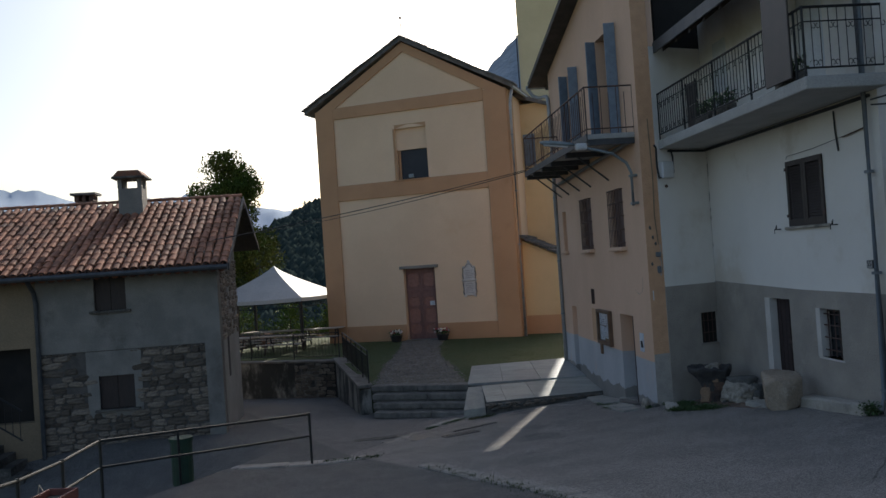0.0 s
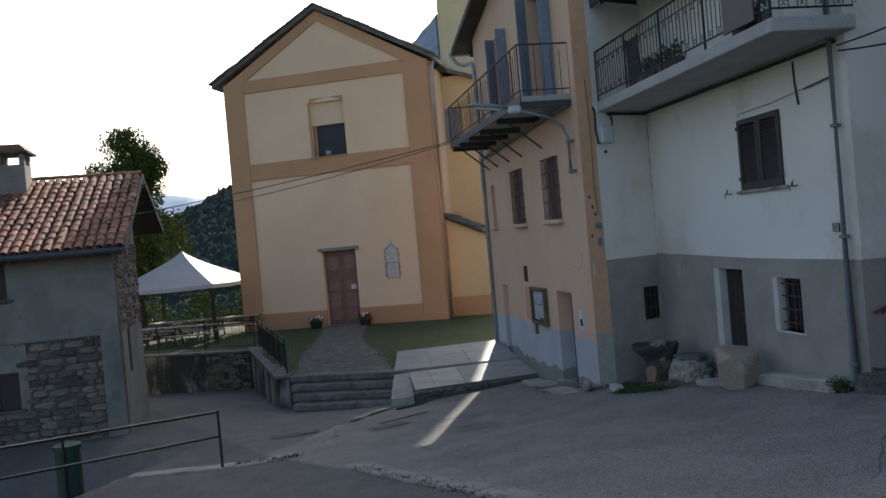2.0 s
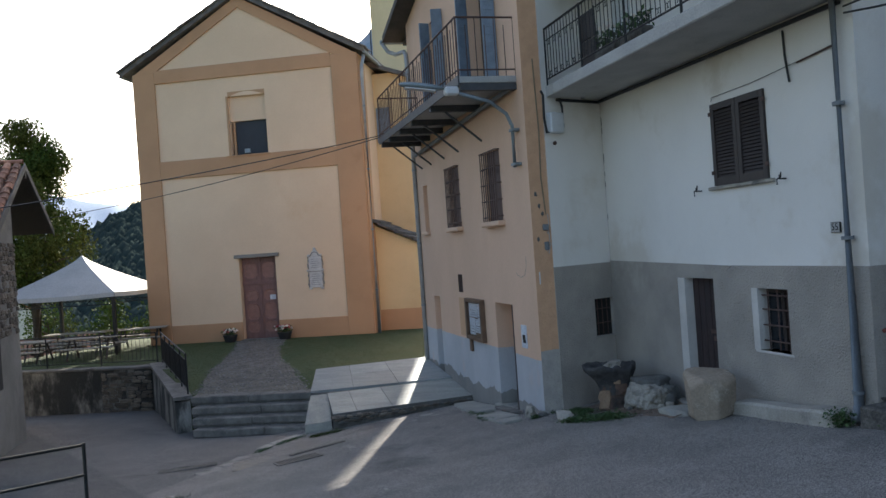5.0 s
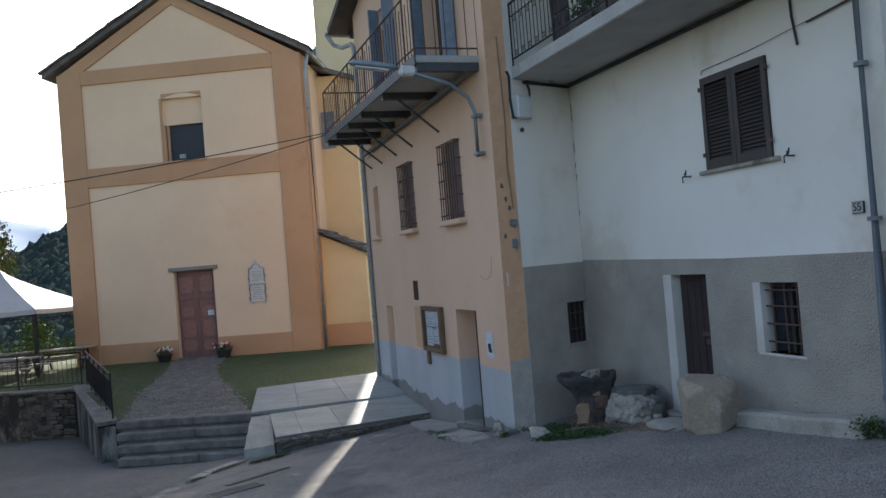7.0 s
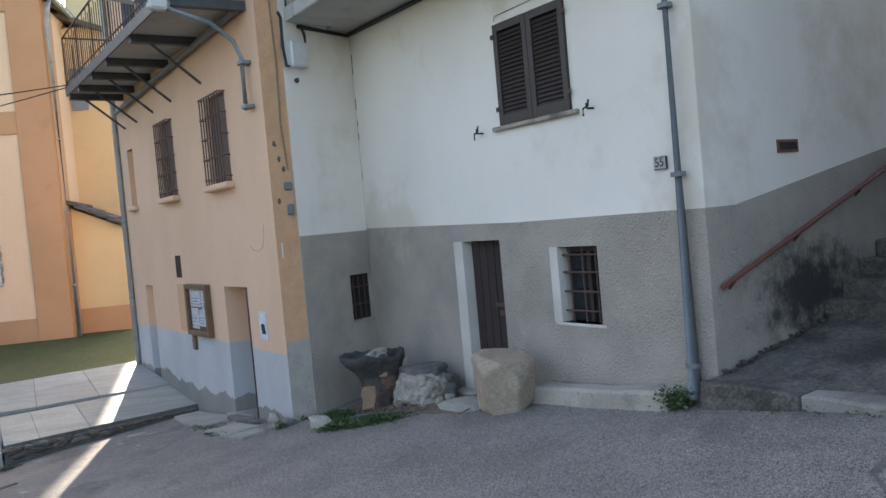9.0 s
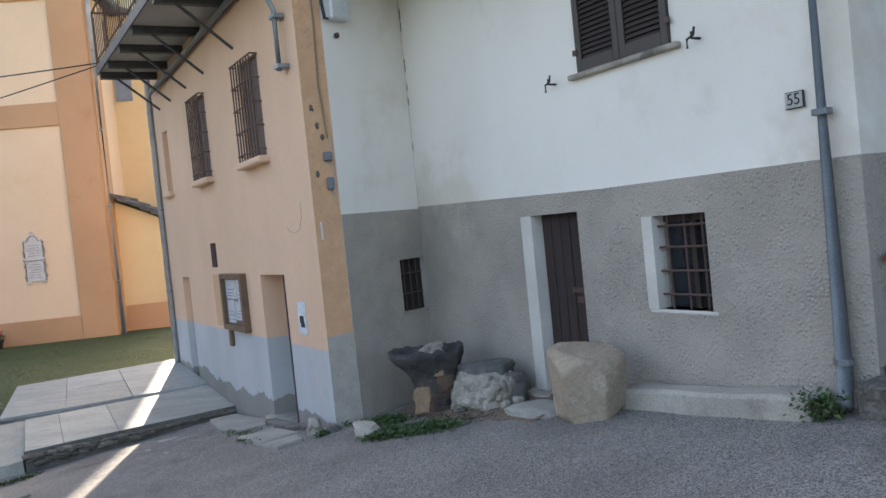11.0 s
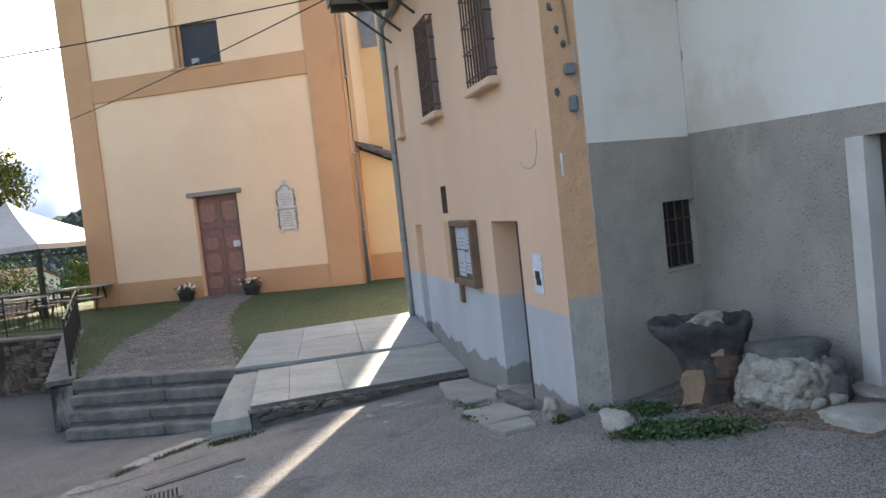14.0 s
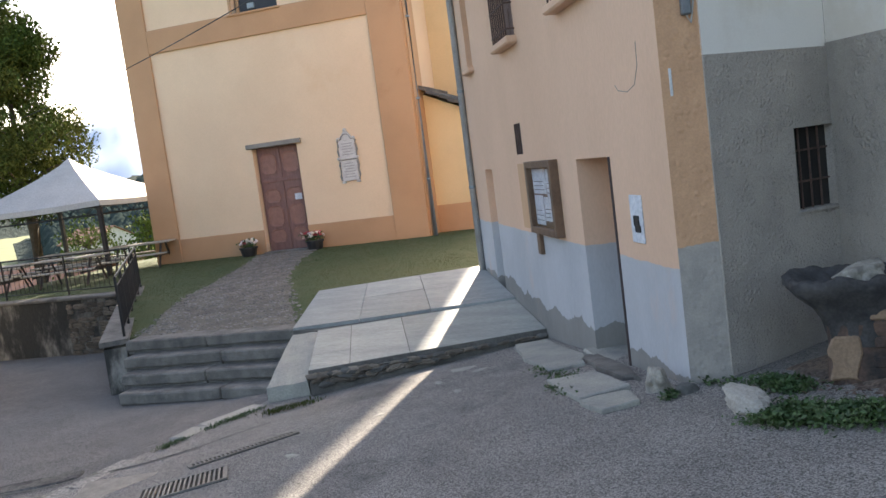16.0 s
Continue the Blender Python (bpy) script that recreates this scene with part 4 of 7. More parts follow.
    part("pipe", tb([(-1.02, -0.4, 6.78), (-1.0, -0.25, 6.55), (-0.75, -0.1, 6.42), (-0.2, 0, 6.36), (-0.04, 0, 6.25), (0, 0, 6.0), (0, 0, -1.9)], 0.055), PALE_PIPE, dp, smooth=True)
    for z in (3.2, 1.3, -0.3):
        part("clip", tb([(0, 0, z), (0, 0, z + 0.05)], 0.062), ZINC, dp)
    # balcony
    b = thing("steel_balcony", HOUSE, "concrete balcony on steel beams with thin iron rails", "balcony")
    part("slab", bx(-7.35, -0.30, -1.32, F, 3.88, 3.99, bev=0.01), CONCRETE, b, "pale concrete balcony slab")
    part("edge_angle", bx(-7.37, -0.28, -1.345, -1.32, 3.84, 4.0), STEEL, b)
    for u in (-7.28, -6.36, -5.18, -4.02, -2.40, -0.38):
        part("beam", bx(u - 0.06, u + 0.06, -1.3, F + 0.02, 3.76, 3.88), STEEL, b, "dark steel beam")
        if u < -1:
            part("strut", tb([(u, -1.05, 3.80), (u, F, 3.18)], 0.022, 6), STEEL, b)
    part("ledge_pipe", tb([(-7.6, F - 0.09, 3.55), (-4, F - 0.09, 3.68), (-0.4, F - 0.09, 3.8)], 0.045), PIPE, b)
    rl = new("railing")
    rl.parent = b
    corners = [(-7.33, F), (-7.33, -1.32), (-0.32, -1.32), (-0.32, F)]
    for (ax, ay), (bx_, by) in zip(corners, corners[1:]):
        part("top_rail", tb([(ax, ay, 4.98), (bx_, by, 4.98)], 0.018, 6), RUST, rl)
        part("low_rail", tb([(ax, ay, 4.10), (bx_, by, 4.10)], 0.014, 6), RUST, rl)
        L = math.hypot(bx_ - ax, by - ay)
        n = max(3, int(L / 0.16))
        for k in range(n + 1):
            x, y = ax + (bx_ - ax) * k / n, ay + (by - ay) * k / n
            post = k % 8 == 0
            part("post" if post else "baluster", tb([(x, y, 3.98), (x, y, 4.98 if not k % 2 else 4.85)], 0.016 if post else 0.008, 6 if post else 4), RUST, rl)


yellow_house()


# ---- the white and grey house ----
RETURN = pose(0.004, 0, 0, 0, 0, math.degrees(math.atan2(1.275, -0.455)))  # face of the return wall, in the house frame


def white_house():
    h = thing("white_house", HOUSE, "white plastered house with rough grey lower wall", "house")
    F = 1.275
    door, win, shut = (1.93, 2.66, -1.40, 0.475), (3.63, 4.21, -0.42, 0.37), (2.88, 4.02, 1.74, 2.86)
    ZB = 0.66
    up = (3.2, 4.3, 3.75, 5.6)
    part("upper_wall", wall(-0.45, 5.53, ZB, 6.25, F, F + 0.4, [shut, up]), WHITE_GREY, h, "white plastered upper wall")
    part("lower_wall", wall(-0.45, 5.53, -2.6, ZB, F - 0.012, F + 0.4, [door, win]), GREY_CAST, h, "rough grey roughcast lower wall")
    part("lower_wall_edge", pr([(-0.45, ZB), (3.0, ZB), (-0.45, 0.74)], "y", F - 0.012, F + 0.05), GREY_CAST, h)
    # return wall between the yellow corner and the main front
    S = RETURN
    sw = (0.885, 1.335, -0.55, 0.10)
    a = part("return_upper_wall", wall(0.0, 1.352, 0.715, 5.7, 0, 0.2), WHITE_GREY, h, "white plastered return wall")
    b = part("return_lower_wall", wall(0.0, 1.350, -2.6, 0.715, -0.012, 0.2, [sw]), GREY_SOOT, h, "grey roughcast return wall")
    a.matrix_basis = b.matrix_basis = S
    w = new("small_window")
    w.parent = h
    w.matrix_basis = S
    part("board", bx(sw[0], sw[1], 0.10, 0.13, sw[2], sw[3]), BLACKVOID, w)
    part("sill", bx(sw[0] - 0.02, sw[1], -0.03, 0.2, sw[2] - 0.035, sw[2] - 0.002, bev=0.008), GREY_CAST, w)
    for k in range(3):
        x = sw[0] + 0.115 * (k + 1)
        part("bar", tb([(x, 0.05, sw[2]), (x, 0.05, sw[3])], 0.009, 6), RUST, w)
    for z in (-0.33, -0.08):
        part("cross_bar", tb([(sw[0], 0.05, z), (sw[1], 0.05, z)], 0.009, 6), RUST, w)
    random.seed(19)
    for z in (3.25, 3.08, 2.62, 2.30, 2.12, 1.55):
        part("joint_crack", tb([(-0.435 + random.uniform(0, 0.01), F - 0.004, z), (-0.432, F - 0.004, z - random.uniform(0.06, 0.16))], 0.007, 5), CEMENT, h)
    # side wall along the stairs
    sd = part("side_upper_wall", pr([(F + 0.4, ZB), (9.5, 2.0), (9.5, 6.25), (F + 0.4, 6.25)], "x", 5.13, 5.53), WHITE_GREY, h, "white plastered side wall")
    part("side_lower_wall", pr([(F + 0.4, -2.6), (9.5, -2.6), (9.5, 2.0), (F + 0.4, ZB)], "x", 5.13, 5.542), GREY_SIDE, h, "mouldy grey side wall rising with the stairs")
    part("side_corner", bx(5.528, 5.536, F, F + 0.4, ZB, 6.25), WHITE_GREY, h)
    part("side_corner", bx(5.528, 5.542, F - 0.012, F + 0.4, -2.6, ZB), GREY_CAST, h)
    part("core", bx(0.7, 5.1, F + 0.45, 9, -2.4, 6.1), BLACKVOID, h)
    # door
    d = new("cellar_door")
    d.parent = h
    part("leaf", bx(1.93, 2.66, F + 0.15, F + 0.19, -1.40, 0.475), BLACKVOID, d)
    random.seed(3)
    for k in range(5):
        x = 1.935 + k * 0.146
        part("plank", bx(x, x + 0.137, F + 0.115 + random.uniform(0, 0.012), F + 0.15, -1.40, 0.475, bev=0.006), OLDDOOR, d, "old maroon door plank")
    part("hinge", bx(2.35, 2.66, F + 0.10, F + 0.114, -0.32, -0.27), RUST, d)
    part("latch", bx(2.42, 2.52, F + 0.09, F + 0.114, -0.42, -0.36), RUST, d)
    part("sill_stone", bx(1.70, 2.74, F - 0.22, F + 0.3, -1.42, -1.33, bev=0.02), KERB, d)
    # splayed white reveals of the door and the window
    for nm, hole, lw, z0, z1 in (("door_reveal", door, 0.18, -1.40, 0.475), ("window_reveal", win, 0.12, -0.42, 0.37)):
        x0 = hole[0]
        part(nm, pr([(x0 - lw, F - 0.02), (x0 + 0.002, F - 0.02), (x0 + 0.002, F + 0.12)], "z", z0, z1), WHITE_PAINT, h, "white painted reveal")
    part("window_sill", bx(3.52, 4.26, F - 0.018, F + 0.2, -0.455, -0.42, bev=0.008), WHITE_PAINT, h)
    w = new("barred_window")
    w.parent = h
    part("pane", bx(3.63, 4.21, F + 0.15, F + 0.18, -0.42, 0.37), DARKGLASS, w)
    part("casement", bx(3.92, 3.97, F + 0.12, F + 0.15, -0.42, 0.37), DARKWOOD, w)
    part("casement", bx(3.63, 4.21, F + 0.12, F + 0.15, 0.31, 0.37), DARKWOOD, w)
    for k in range(3):
        x = 3.73 + k * 0.19
        part("bar", tb([(x, F + 0.06, -0.42), (x, F + 0.06, 0.37)], 0.011, 6), RUST, w)
    for z in (-0.30, -0.10, 0.10, 0.28):
        part("cross_bar", tb([(3.60, F + 0.05, z), (4.22, F + 0.05, z)], 0.011, 6), RUST, w)
    # shuttered window
    w = new("shuttered_window")
    w.parent = h
    part("sill", bx(2.76, 4.12, F - 0.06, F + 0.1, 1.69, 1.74, bev=0.012), KERB, w)
    part("dark_gap", bx(2.88, 4.02, F + 0.06, F + 0.1, 1.74, 2.86), BLACKVOID, w)
    for s in (0, 1):
        x0 = 2.885 + s * 0.57
        sh = new("shutter")
        sh.parent = w
        part("stile", bx(x0, x0 + 0.075, F - 0.035, F + 0.015, 1.745, 2.855, bev=0.004), SHUTTER, sh)
        part("stile", bx(x0 + 0.488, x0 + 0.563, F - 0.035, F + 0.015, 1.745, 2.855, bev=0.004), SHUTTER, sh)
        for z0, z1 in ((1.745, 1.85), (2.77, 2.855)):
            part("rail", bx(x0 + 0.075, x0 + 0.488, F - 0.035, F + 0.015, z0, z1), SHUTTER, sh)
        for k in range(20):
            z = 1.865 + k * 0.0455
            sl = part("slat", bx(0, 0.413, -0.022, 0.022, -0.004, 0.004), SHUTTER, sh)
            sl.matrix_basis = pose(x0 + 0.075, F - 0.012, z, 62, 0, 0)
        for z in (1.9, 2.7):
            part("hinge", bx(x0 + (-0.03 if not s else 0.545), x0 + (0.03 if not s else 0.60), F - 0.045, F - 0.03, z, z + 0.05), RUST, sh)
    for u in (2.52, 4.31):
        hk = thing("shutter_hook", HOUSE @ pose(u, F, 1.71), "small black iron shutter catch on the white wall", "shutter hook", "shutter hooks")
        part("stem", tb([(0, 0, 0), (0, -0.09, 0), (0, -0.09, 0.05)], 0.011, 6), IRON, hk)
        part("catch", tb([(-0.05, -0.09, -0.07), (-0.05, -0.09, -0.0), (0.02, -0.09, 0.02), (0.03, -0.09, 0.08)], 0.01, 6), IRON, hk)
    # upper door behind the balcony
    part("balcony_door", bx(3.2, 4.3, F + 0.2, F + 0.25, 3.75, 5.6), PLASTIC, h, "pale closed balcony door")
    # unseen plain wall added across the stairs to dim the white side wall
    nw = part("neighbour_wall", wall(1.4, 9.5, -2.0, 6.5, 0, 0.4), CEMENT, h)
    nw.matrix_basis = pose(8.9, 0, 0, 0, 0, 90)
    # roof
    part("roof", pr([(0.16, 5.62), (5.5, 9.4), (5.5, 9.55), (0.16, 5.77)], "x", -0.05, 6.3), ROOFDARK, h, "dark tiled roof")
    part("roof", pr([(5.5, 9.4), (11.0, 5.5), (11.0, 5.65), (5.5, 9.55)], "x", -0.05, 6.3), ROOFDARK, h, "dark tiled roof")
    part("gable", pr([(F + 0.4, 6.25), (9.5, 6.25), (5.5, 9.3)], "x", 5.13, 5.53), WHITE_GREY, h)
    part("eaves_board", bx(-0.05, 6.3, 0.12, 0.16, 5.56, 5.78), STEEL, h)
    for k in range(9):
        part("rafter", pr([(0.2, 5.50), (F, 6.26), (F, 6.38), (0.2, 5.62)], "x", 0.3 + k * 0.68, 0.4 + k * 0.68), DARKWOOD, h)
    # the long balcony
    b = thing("concrete_balcony", HOUSE, "long concrete balcony with wrought iron railing", "balcony")
    OUT = 0.1
    part("slab", bx(0.25, 5.80, OUT, F - 0.002, 3.56, 3.74, bev=0.015), CONCRETE, b, "grey concrete balcony slab")
    part("slab", bx(-0.10, 0.25, OUT + 0.0, 0.85, 3.56, 3.74), CONCRETE, b)
    part("slab", bx(-0.40, 0.25, 0.85, F - 0.004, 3.56, 3.74), CONCRETE, b)
    part("conduit", tb([(-0.07, 0.3, 3.52), (-0.40, F - 0.06, 3.52), (5.4, F - 0.04, 3.50)], 0.028, 6), RUBBER, b)
    rl = new("railing")
    rl.parent = b
    runs = [((-0.05, OUT + 0.04), (5.74, OUT + 0.04)), ((5.74, OUT + 0.04), (5.74, F))]
    for (ax, ay), (bx_, by) in runs:
        for z, r in ((4.70, 0.02), (3.86, 0.014), (4.50, 0.010)):
            part("rail", tb([(ax, ay, z), (bx_, by, z)], r, 6), IRON, rl)
        L = math.hypot(bx_ - ax, by - ay)
        n = int(L / 0.115)
        for k in range(n + 1):
            x, y = ax + (bx_ - ax) * k / n, ay + (by - ay) * k / n
            if k % 12 == 0:
                part("post", tb([(x, y, 3.74), (x, y, 4.72)], 0.02, 6), IRON, rl)
                continue
            part("baluster", tb([(x, y, 3.86), (x, y, 4.70)], 0.0075, 4), IRON, rl)
            dx, dy = (bx_ - ax) / L * 0.03, (by - ay) / L * 0.03
            for z, s in ((3.93, 1), (4.44, -1)):
                pts = [(x + dx * (1.0 - math.cos(q)) * (1 if k % 2 else -1), y + dy * (1.0 - math.cos(q)) * (1 if k % 2 else -1), z + s * 0.035 * math.sin(q)) for q in (0, 0.8, 1.6, 2.4, 3.1, 3.9, 4.6)]
                part("scroll", tb(pts, 0.006, 4), IRON, rl)
    random.seed(71)
    for u, mt in ((1.9, PETAL), (2.7, PETAL), (5.0, PETAL)):
        pl = thing("planter_box", HOUSE @ pose(u, OUT + 0.22, 3.74), "grey planter box with flowers on the balcony", "planter", "planters on the balcony")
        part("trough", bx(-0.32, 0.32, -0.09, 0.09, 0.0, 0.18, bev=0.015), STAIRCON, pl)
        for nm, mm, cnt, sz, zz in (("leaves", WEED, 160, 0.09, 0.2), ("blossoms", mt, 14, 0.03, 0.30)):
            lv = [turned(random.uniform(-0.3, 0.3), random.gauss(0, 0.07), zz + random.random() * 0.2, sz * random.uniform(0.6, 1.2), None, 1.2) for _ in range(cnt)]
            scatter_mesh(nm, LEAFQ if cnt > 100 else PEB, lv, mm, "", "").parent = pl
    ch = thing("folded_chair", HOUSE @ pose(0.85, OUT + 0.42, 3.74), "dark folded garden chair leaning on the balcony rail", "chair")
    part("seat", bx(-0.24, 0.24, -0.03, 0.03, 0.12, 0.55, bev=0.02), SHUTTER, ch)
    part("backrest", bx(-0.24, 0.24, -0.02, 0.02, 0.56, 1.0, bev=0.02), SHUTTER, ch)
    for x in (-0.25, 0.25):
        part("leg", tb([(x, 0.03, 0), (x, -0.02, 1.02)], 0.014, 6), IRON, ch)
    part("side_door", bx(0.28, 0.85, F - 0.035, F + 0.01, 3.75, 5.6, bev=0.01), PLASTIC, h, "white panelled balcony door")
    bl = thing("hanging_blind", HOUSE @ pose(4.75, OUT - 0.02, 3.78), "dark cloth blind hung over the balcony corner", "blind")
    part("cloth", bx(0, 0.75, -0.02, 0.01, 0.0, 1.8, bev=0.008), SHUTTER, bl)
    # corner rain pipe
    dp = thing("downpipe", HOUSE @ pose(5.34, F - 0.08, 0), "thick grey-blue rain pipe at the house corner", "downpipe")
    part("pipe", tb([(0, -1.0, 5.6), (0, -0.9, 5.45), (0, -0.1, 5.15), (0, 0, 5.0), (0, 0, -0.82), (0.02, -0.05, -0.92), (0.06, -0.12, -0.98)], 0.055, 12), PIPE, dp, smooth=True)
    for z in (2.4, 0.95, -0.72):
        part("collar", tb([(0, 0, z), (0, 0, z + 0.04)], 0.066, 12), PIPE, dp)
    # house number
    p = thing("number_plate", HOUSE @ pose(5.10, F - 0.014, 1.09) @ Matrix.Diagonal((0.85, 1, 0.9, 1)), "grey enamel house number plate reading 55", "sign")
    part("plate", bx(-0.085, 0.085, -0.012, 0.01, -0.065, 0.065, bev=0.004), BLACKINK, p)
    part("face", bx(-0.078, 0.078, -0.016, -0.011, -0.058, 0.058), CONCRETE, p)
    letters("55", 0.125, 0.002, BLACKINK, p, pose(0, -0.018, 0.002, 90, 0, 0), "digits")
    # the old wires and small fixings
    wr = thing("wall_wire", HOUSE @ pose(4.45, F - 0.02, 3.45), "old wire hanging down the white wall", "wire")
    part("wire", tb([(0, 0, 0), (0.01, 0, -0.3), (0.06, 0, -0.62)], 0.014, 6), RUBBER, wr)
    wr = thing("wall_wire", HOUSE @ pose(2.9, F, 2.9), "thin wire strung above the closed shutters", "wire")
    part("wire", tb([(0, -0.012, 0.0), (0.02, -0.012, 0.05), (0.9, -0.014, 0.07), (1.78, -0.03, 0.13)], 0.004, 5), RUBBER, wr)
    bt = thing("iron_bracket", HOUSE @ pose(4.95, F, 3.02), "thin rusty iron bar on the white wall", "bracket")
    part("bar", tb([(-0.28, -0.03, 0), (0.3, -0.03, 0.05)], 0.012, 6), RUST, bt)
    v = thing("side_vent", HOUSE @ pose(5.53, 2.52, 1.16), "small dark red vent brick in the side wall", "vent")
    part("frame", bx(-0.02, 0.015, -0.16, 0.16, -0.06, 0.06), REDRAIL, v)
    part("grille", bx(0.0, 0.02, -0.13, 0.13, -0.035, 0.035), BLACKVOID, v)
    # stairs beside the house
    st = thing("side_stairs", HOUSE, "mossy concrete stairs climbing beside the white house", "stairs")
    part("ramp", pr([(1.2, -2.4), (2.9, -2.4), (2.9, -0.52), (1.2, -0.80)], "x", 5.545, 8.6), STAIRCON, st)
    for k in range(9):
        y = 2.9 + k * 0.33
        part("step", bx(5.545, 8.6, y, 6.5, -2.4, -0.52 + 0.17 * (k + 1), bev=0.02), STAIRCON, st)
    random.seed(29)
    for k, (xa, xb) in enumerate(((5.52, 6.45), (6.452, 7.25), (7.252, 8.0), (8.002, 8.6))):
        bm = bx(xa, xb, 1.02, 1.26, -2.2, -0.79 + 0.008 * k, bev=0.02)
        bmesh.ops.subdivide_edges(bm, edges=[e for e in bm.edges if e.calc_length() > 0.4], cuts=7)
        for v in bm.verts:
            v.co += Vector((0, 0.05 * noise.noise(v.co * 3.1), 0.03 * noise.noise(v.co * 2.6 + Vector((2, 0, 0)))))
        part("edge_stone", bm, CEMENT if k % 2 else STAIRCON, st)
    for k in range(26):
        y = 1.3 + k * 0.065
        sz = random.uniform(0.012, 0.024)
        part("mortar_lump", lump(sz * 1.4, sz * 1.6, sz, 0.5, k, 2), STAIRCON, st).matrix_basis = pose(5.57 + random.uniform(0, 0.05), y, -0.80 + (y - 1.2) * 0.165 + random.uniform(0, 0.05))
    hr = thing("handrail", HOUSE, "red-brown iron handrail fixed to the side wall", "handrail")
    part("rail", tb([(5.60, 1.34, -0.03), (5.60, 3.85, 0.80), (5.60, 7, 1.84)], 0.024, 8), REDRAIL, hr)
    for y, z in ((1.5, 0.02), (2.5, 0.35), (3.6, 0.71)):
        part("bracket", tb([(5.54, y, z - 0.08), (5.60, y, z - 0.02)], 0.012, 6), RUST, hr)


white_house()


# ---- steps, paved ramp and retaining walls ----
def quad_slab(bm, pts, thick):
    """A slab on four or more corners with their own heights, and straight sides down."""
    t = [bm.verts.new(p) for p in pts]
    b = [bm.verts.new((x, y, z - thick)) for x, y, z in pts]
    f = [bm.faces.new(t), bm.faces.new(list(reversed(b)))]
    n = len(pts)
    for i in range(n):
        f.append(bm.faces.new((t[i], b[i], b[(i + 1) % n], t[(i + 1) % n])))
    bmesh.ops.recalc_face_normals(bm, faces=f)
    return bm


def lerp3(a, b, k):
    return tuple(p + (q - p) * k for p, q in zip(a, b))


FL, FR, BL, BR = (-5.74, 19.72, -2.10), (*hw(-4.25, -0.31)[:2], -2.04), (-7.36, 23.84, -1.765), (*hw(-8.3, -0.31)[:2], -1.69)
SL, SR = (-6.38, 21.50, -1.972), (*hw(-5.85, -0.31)[:2], -1.90)
UL = (-6.78, 21.52, -1.945)


def paving():
    ramp = thing("paved_ramp", pose(0, 0, 0), "paved stone ramp of pale and slate slabs beside the house", "ramp", kind="structure")
    core = part("bed", quad_slab(bmesh.new(), [tuple(p[:2]) + (p[2] - 0.006,) for p in (FL, FR, SR, BR, BL, UL, SL)], 1.0), RUBBLE, ramp, "rubble edge under the slabs")
    random.seed(11)

    def panel(a, b, c, d, us, vs, mat, drop):
        for i in range(len(us) - 1):
            for j in range(len(vs[i]) - 1):
                q = []
                g = 0.0016
                for u, v in ((us[i] + g, vs[i][j] + g), (us[i + 1] - g, vs[i][j] + g), (us[i + 1] - g, vs[i][j + 1] - g), (us[i] + g, vs[i][j + 1] - g)):
                    p = lerp3(lerp3(a, b, u), lerp3(d, c, u), v)
                    q.append((p[0], p[1], p[2] - drop))
                h = random.uniform(-0.003, 0.003)
                bm = quad_slab(bmesh.new(), [(x, y, z + h) for x, y, z in q], 0.055)
                part("paving_slab", bm, mat, ramp)
    panel(FL, FR, SR, SL, [0, 0.17, 0.42, 1.0], [[0, 0.33, 1], [0, 0.22, 1], [0, 1]], SLAB_B, 0.0)
    panel(UL, SR, BR, BL, [0, 0.3, 0.62, 1.0], [[0, 1], [0, 0.55, 1], [0, 1]], SLAB, -0.03)
    # rough stones along the front edge
    for k in range(64):
        q = ((k % 40) + random.random()) / 40
        p = lerp3(FL, FR, q)
        s = random.uniform(0.03, 0.075) * (1.1 - 0.4 * q)
        st = part("edge_stone", lump(s * 1.6, s * 0.8, s * 0.6, 0.5, k, 2, boxy=0.7), STONE if k % 3 else RUBBLE, ramp)
        drop = 0.085 + (k >= 40) * (1 - q) * random.uniform(0.05, 0.13)
        st.matrix_basis = pose(p[0] + 0.015, p[1] - 0.02, p[2] - drop, random.uniform(-10, 10), random.uniform(-12, 12), 24 + random.uniform(-12, 12))
    # sloping cheek stone beside the steps
    bm = quad_slab(bmesh.new(), [(-6.74, 21.42, -1.99), (-6.40, 19.82, -2.32), (-5.80, 19.80, -2.25), (-6.33, 21.44, -1.985)], 0.5)
    bmesh.ops.subdivide_edges(bm, edges=bm.edges, cuts=6, use_grid_fill=True)
    for v in bm.verts:
        v.co += Vector((0.03 * noise.noise(v.co * 3.2), 0.04 * noise.noise(v.co * 2.7 + Vector((5, 0, 0))), 0.025 * noise.noise(v.co * 4.1)))
    part("cheek_stone", bm, FLAG, ramp, "sloping worn pale cheek stone")



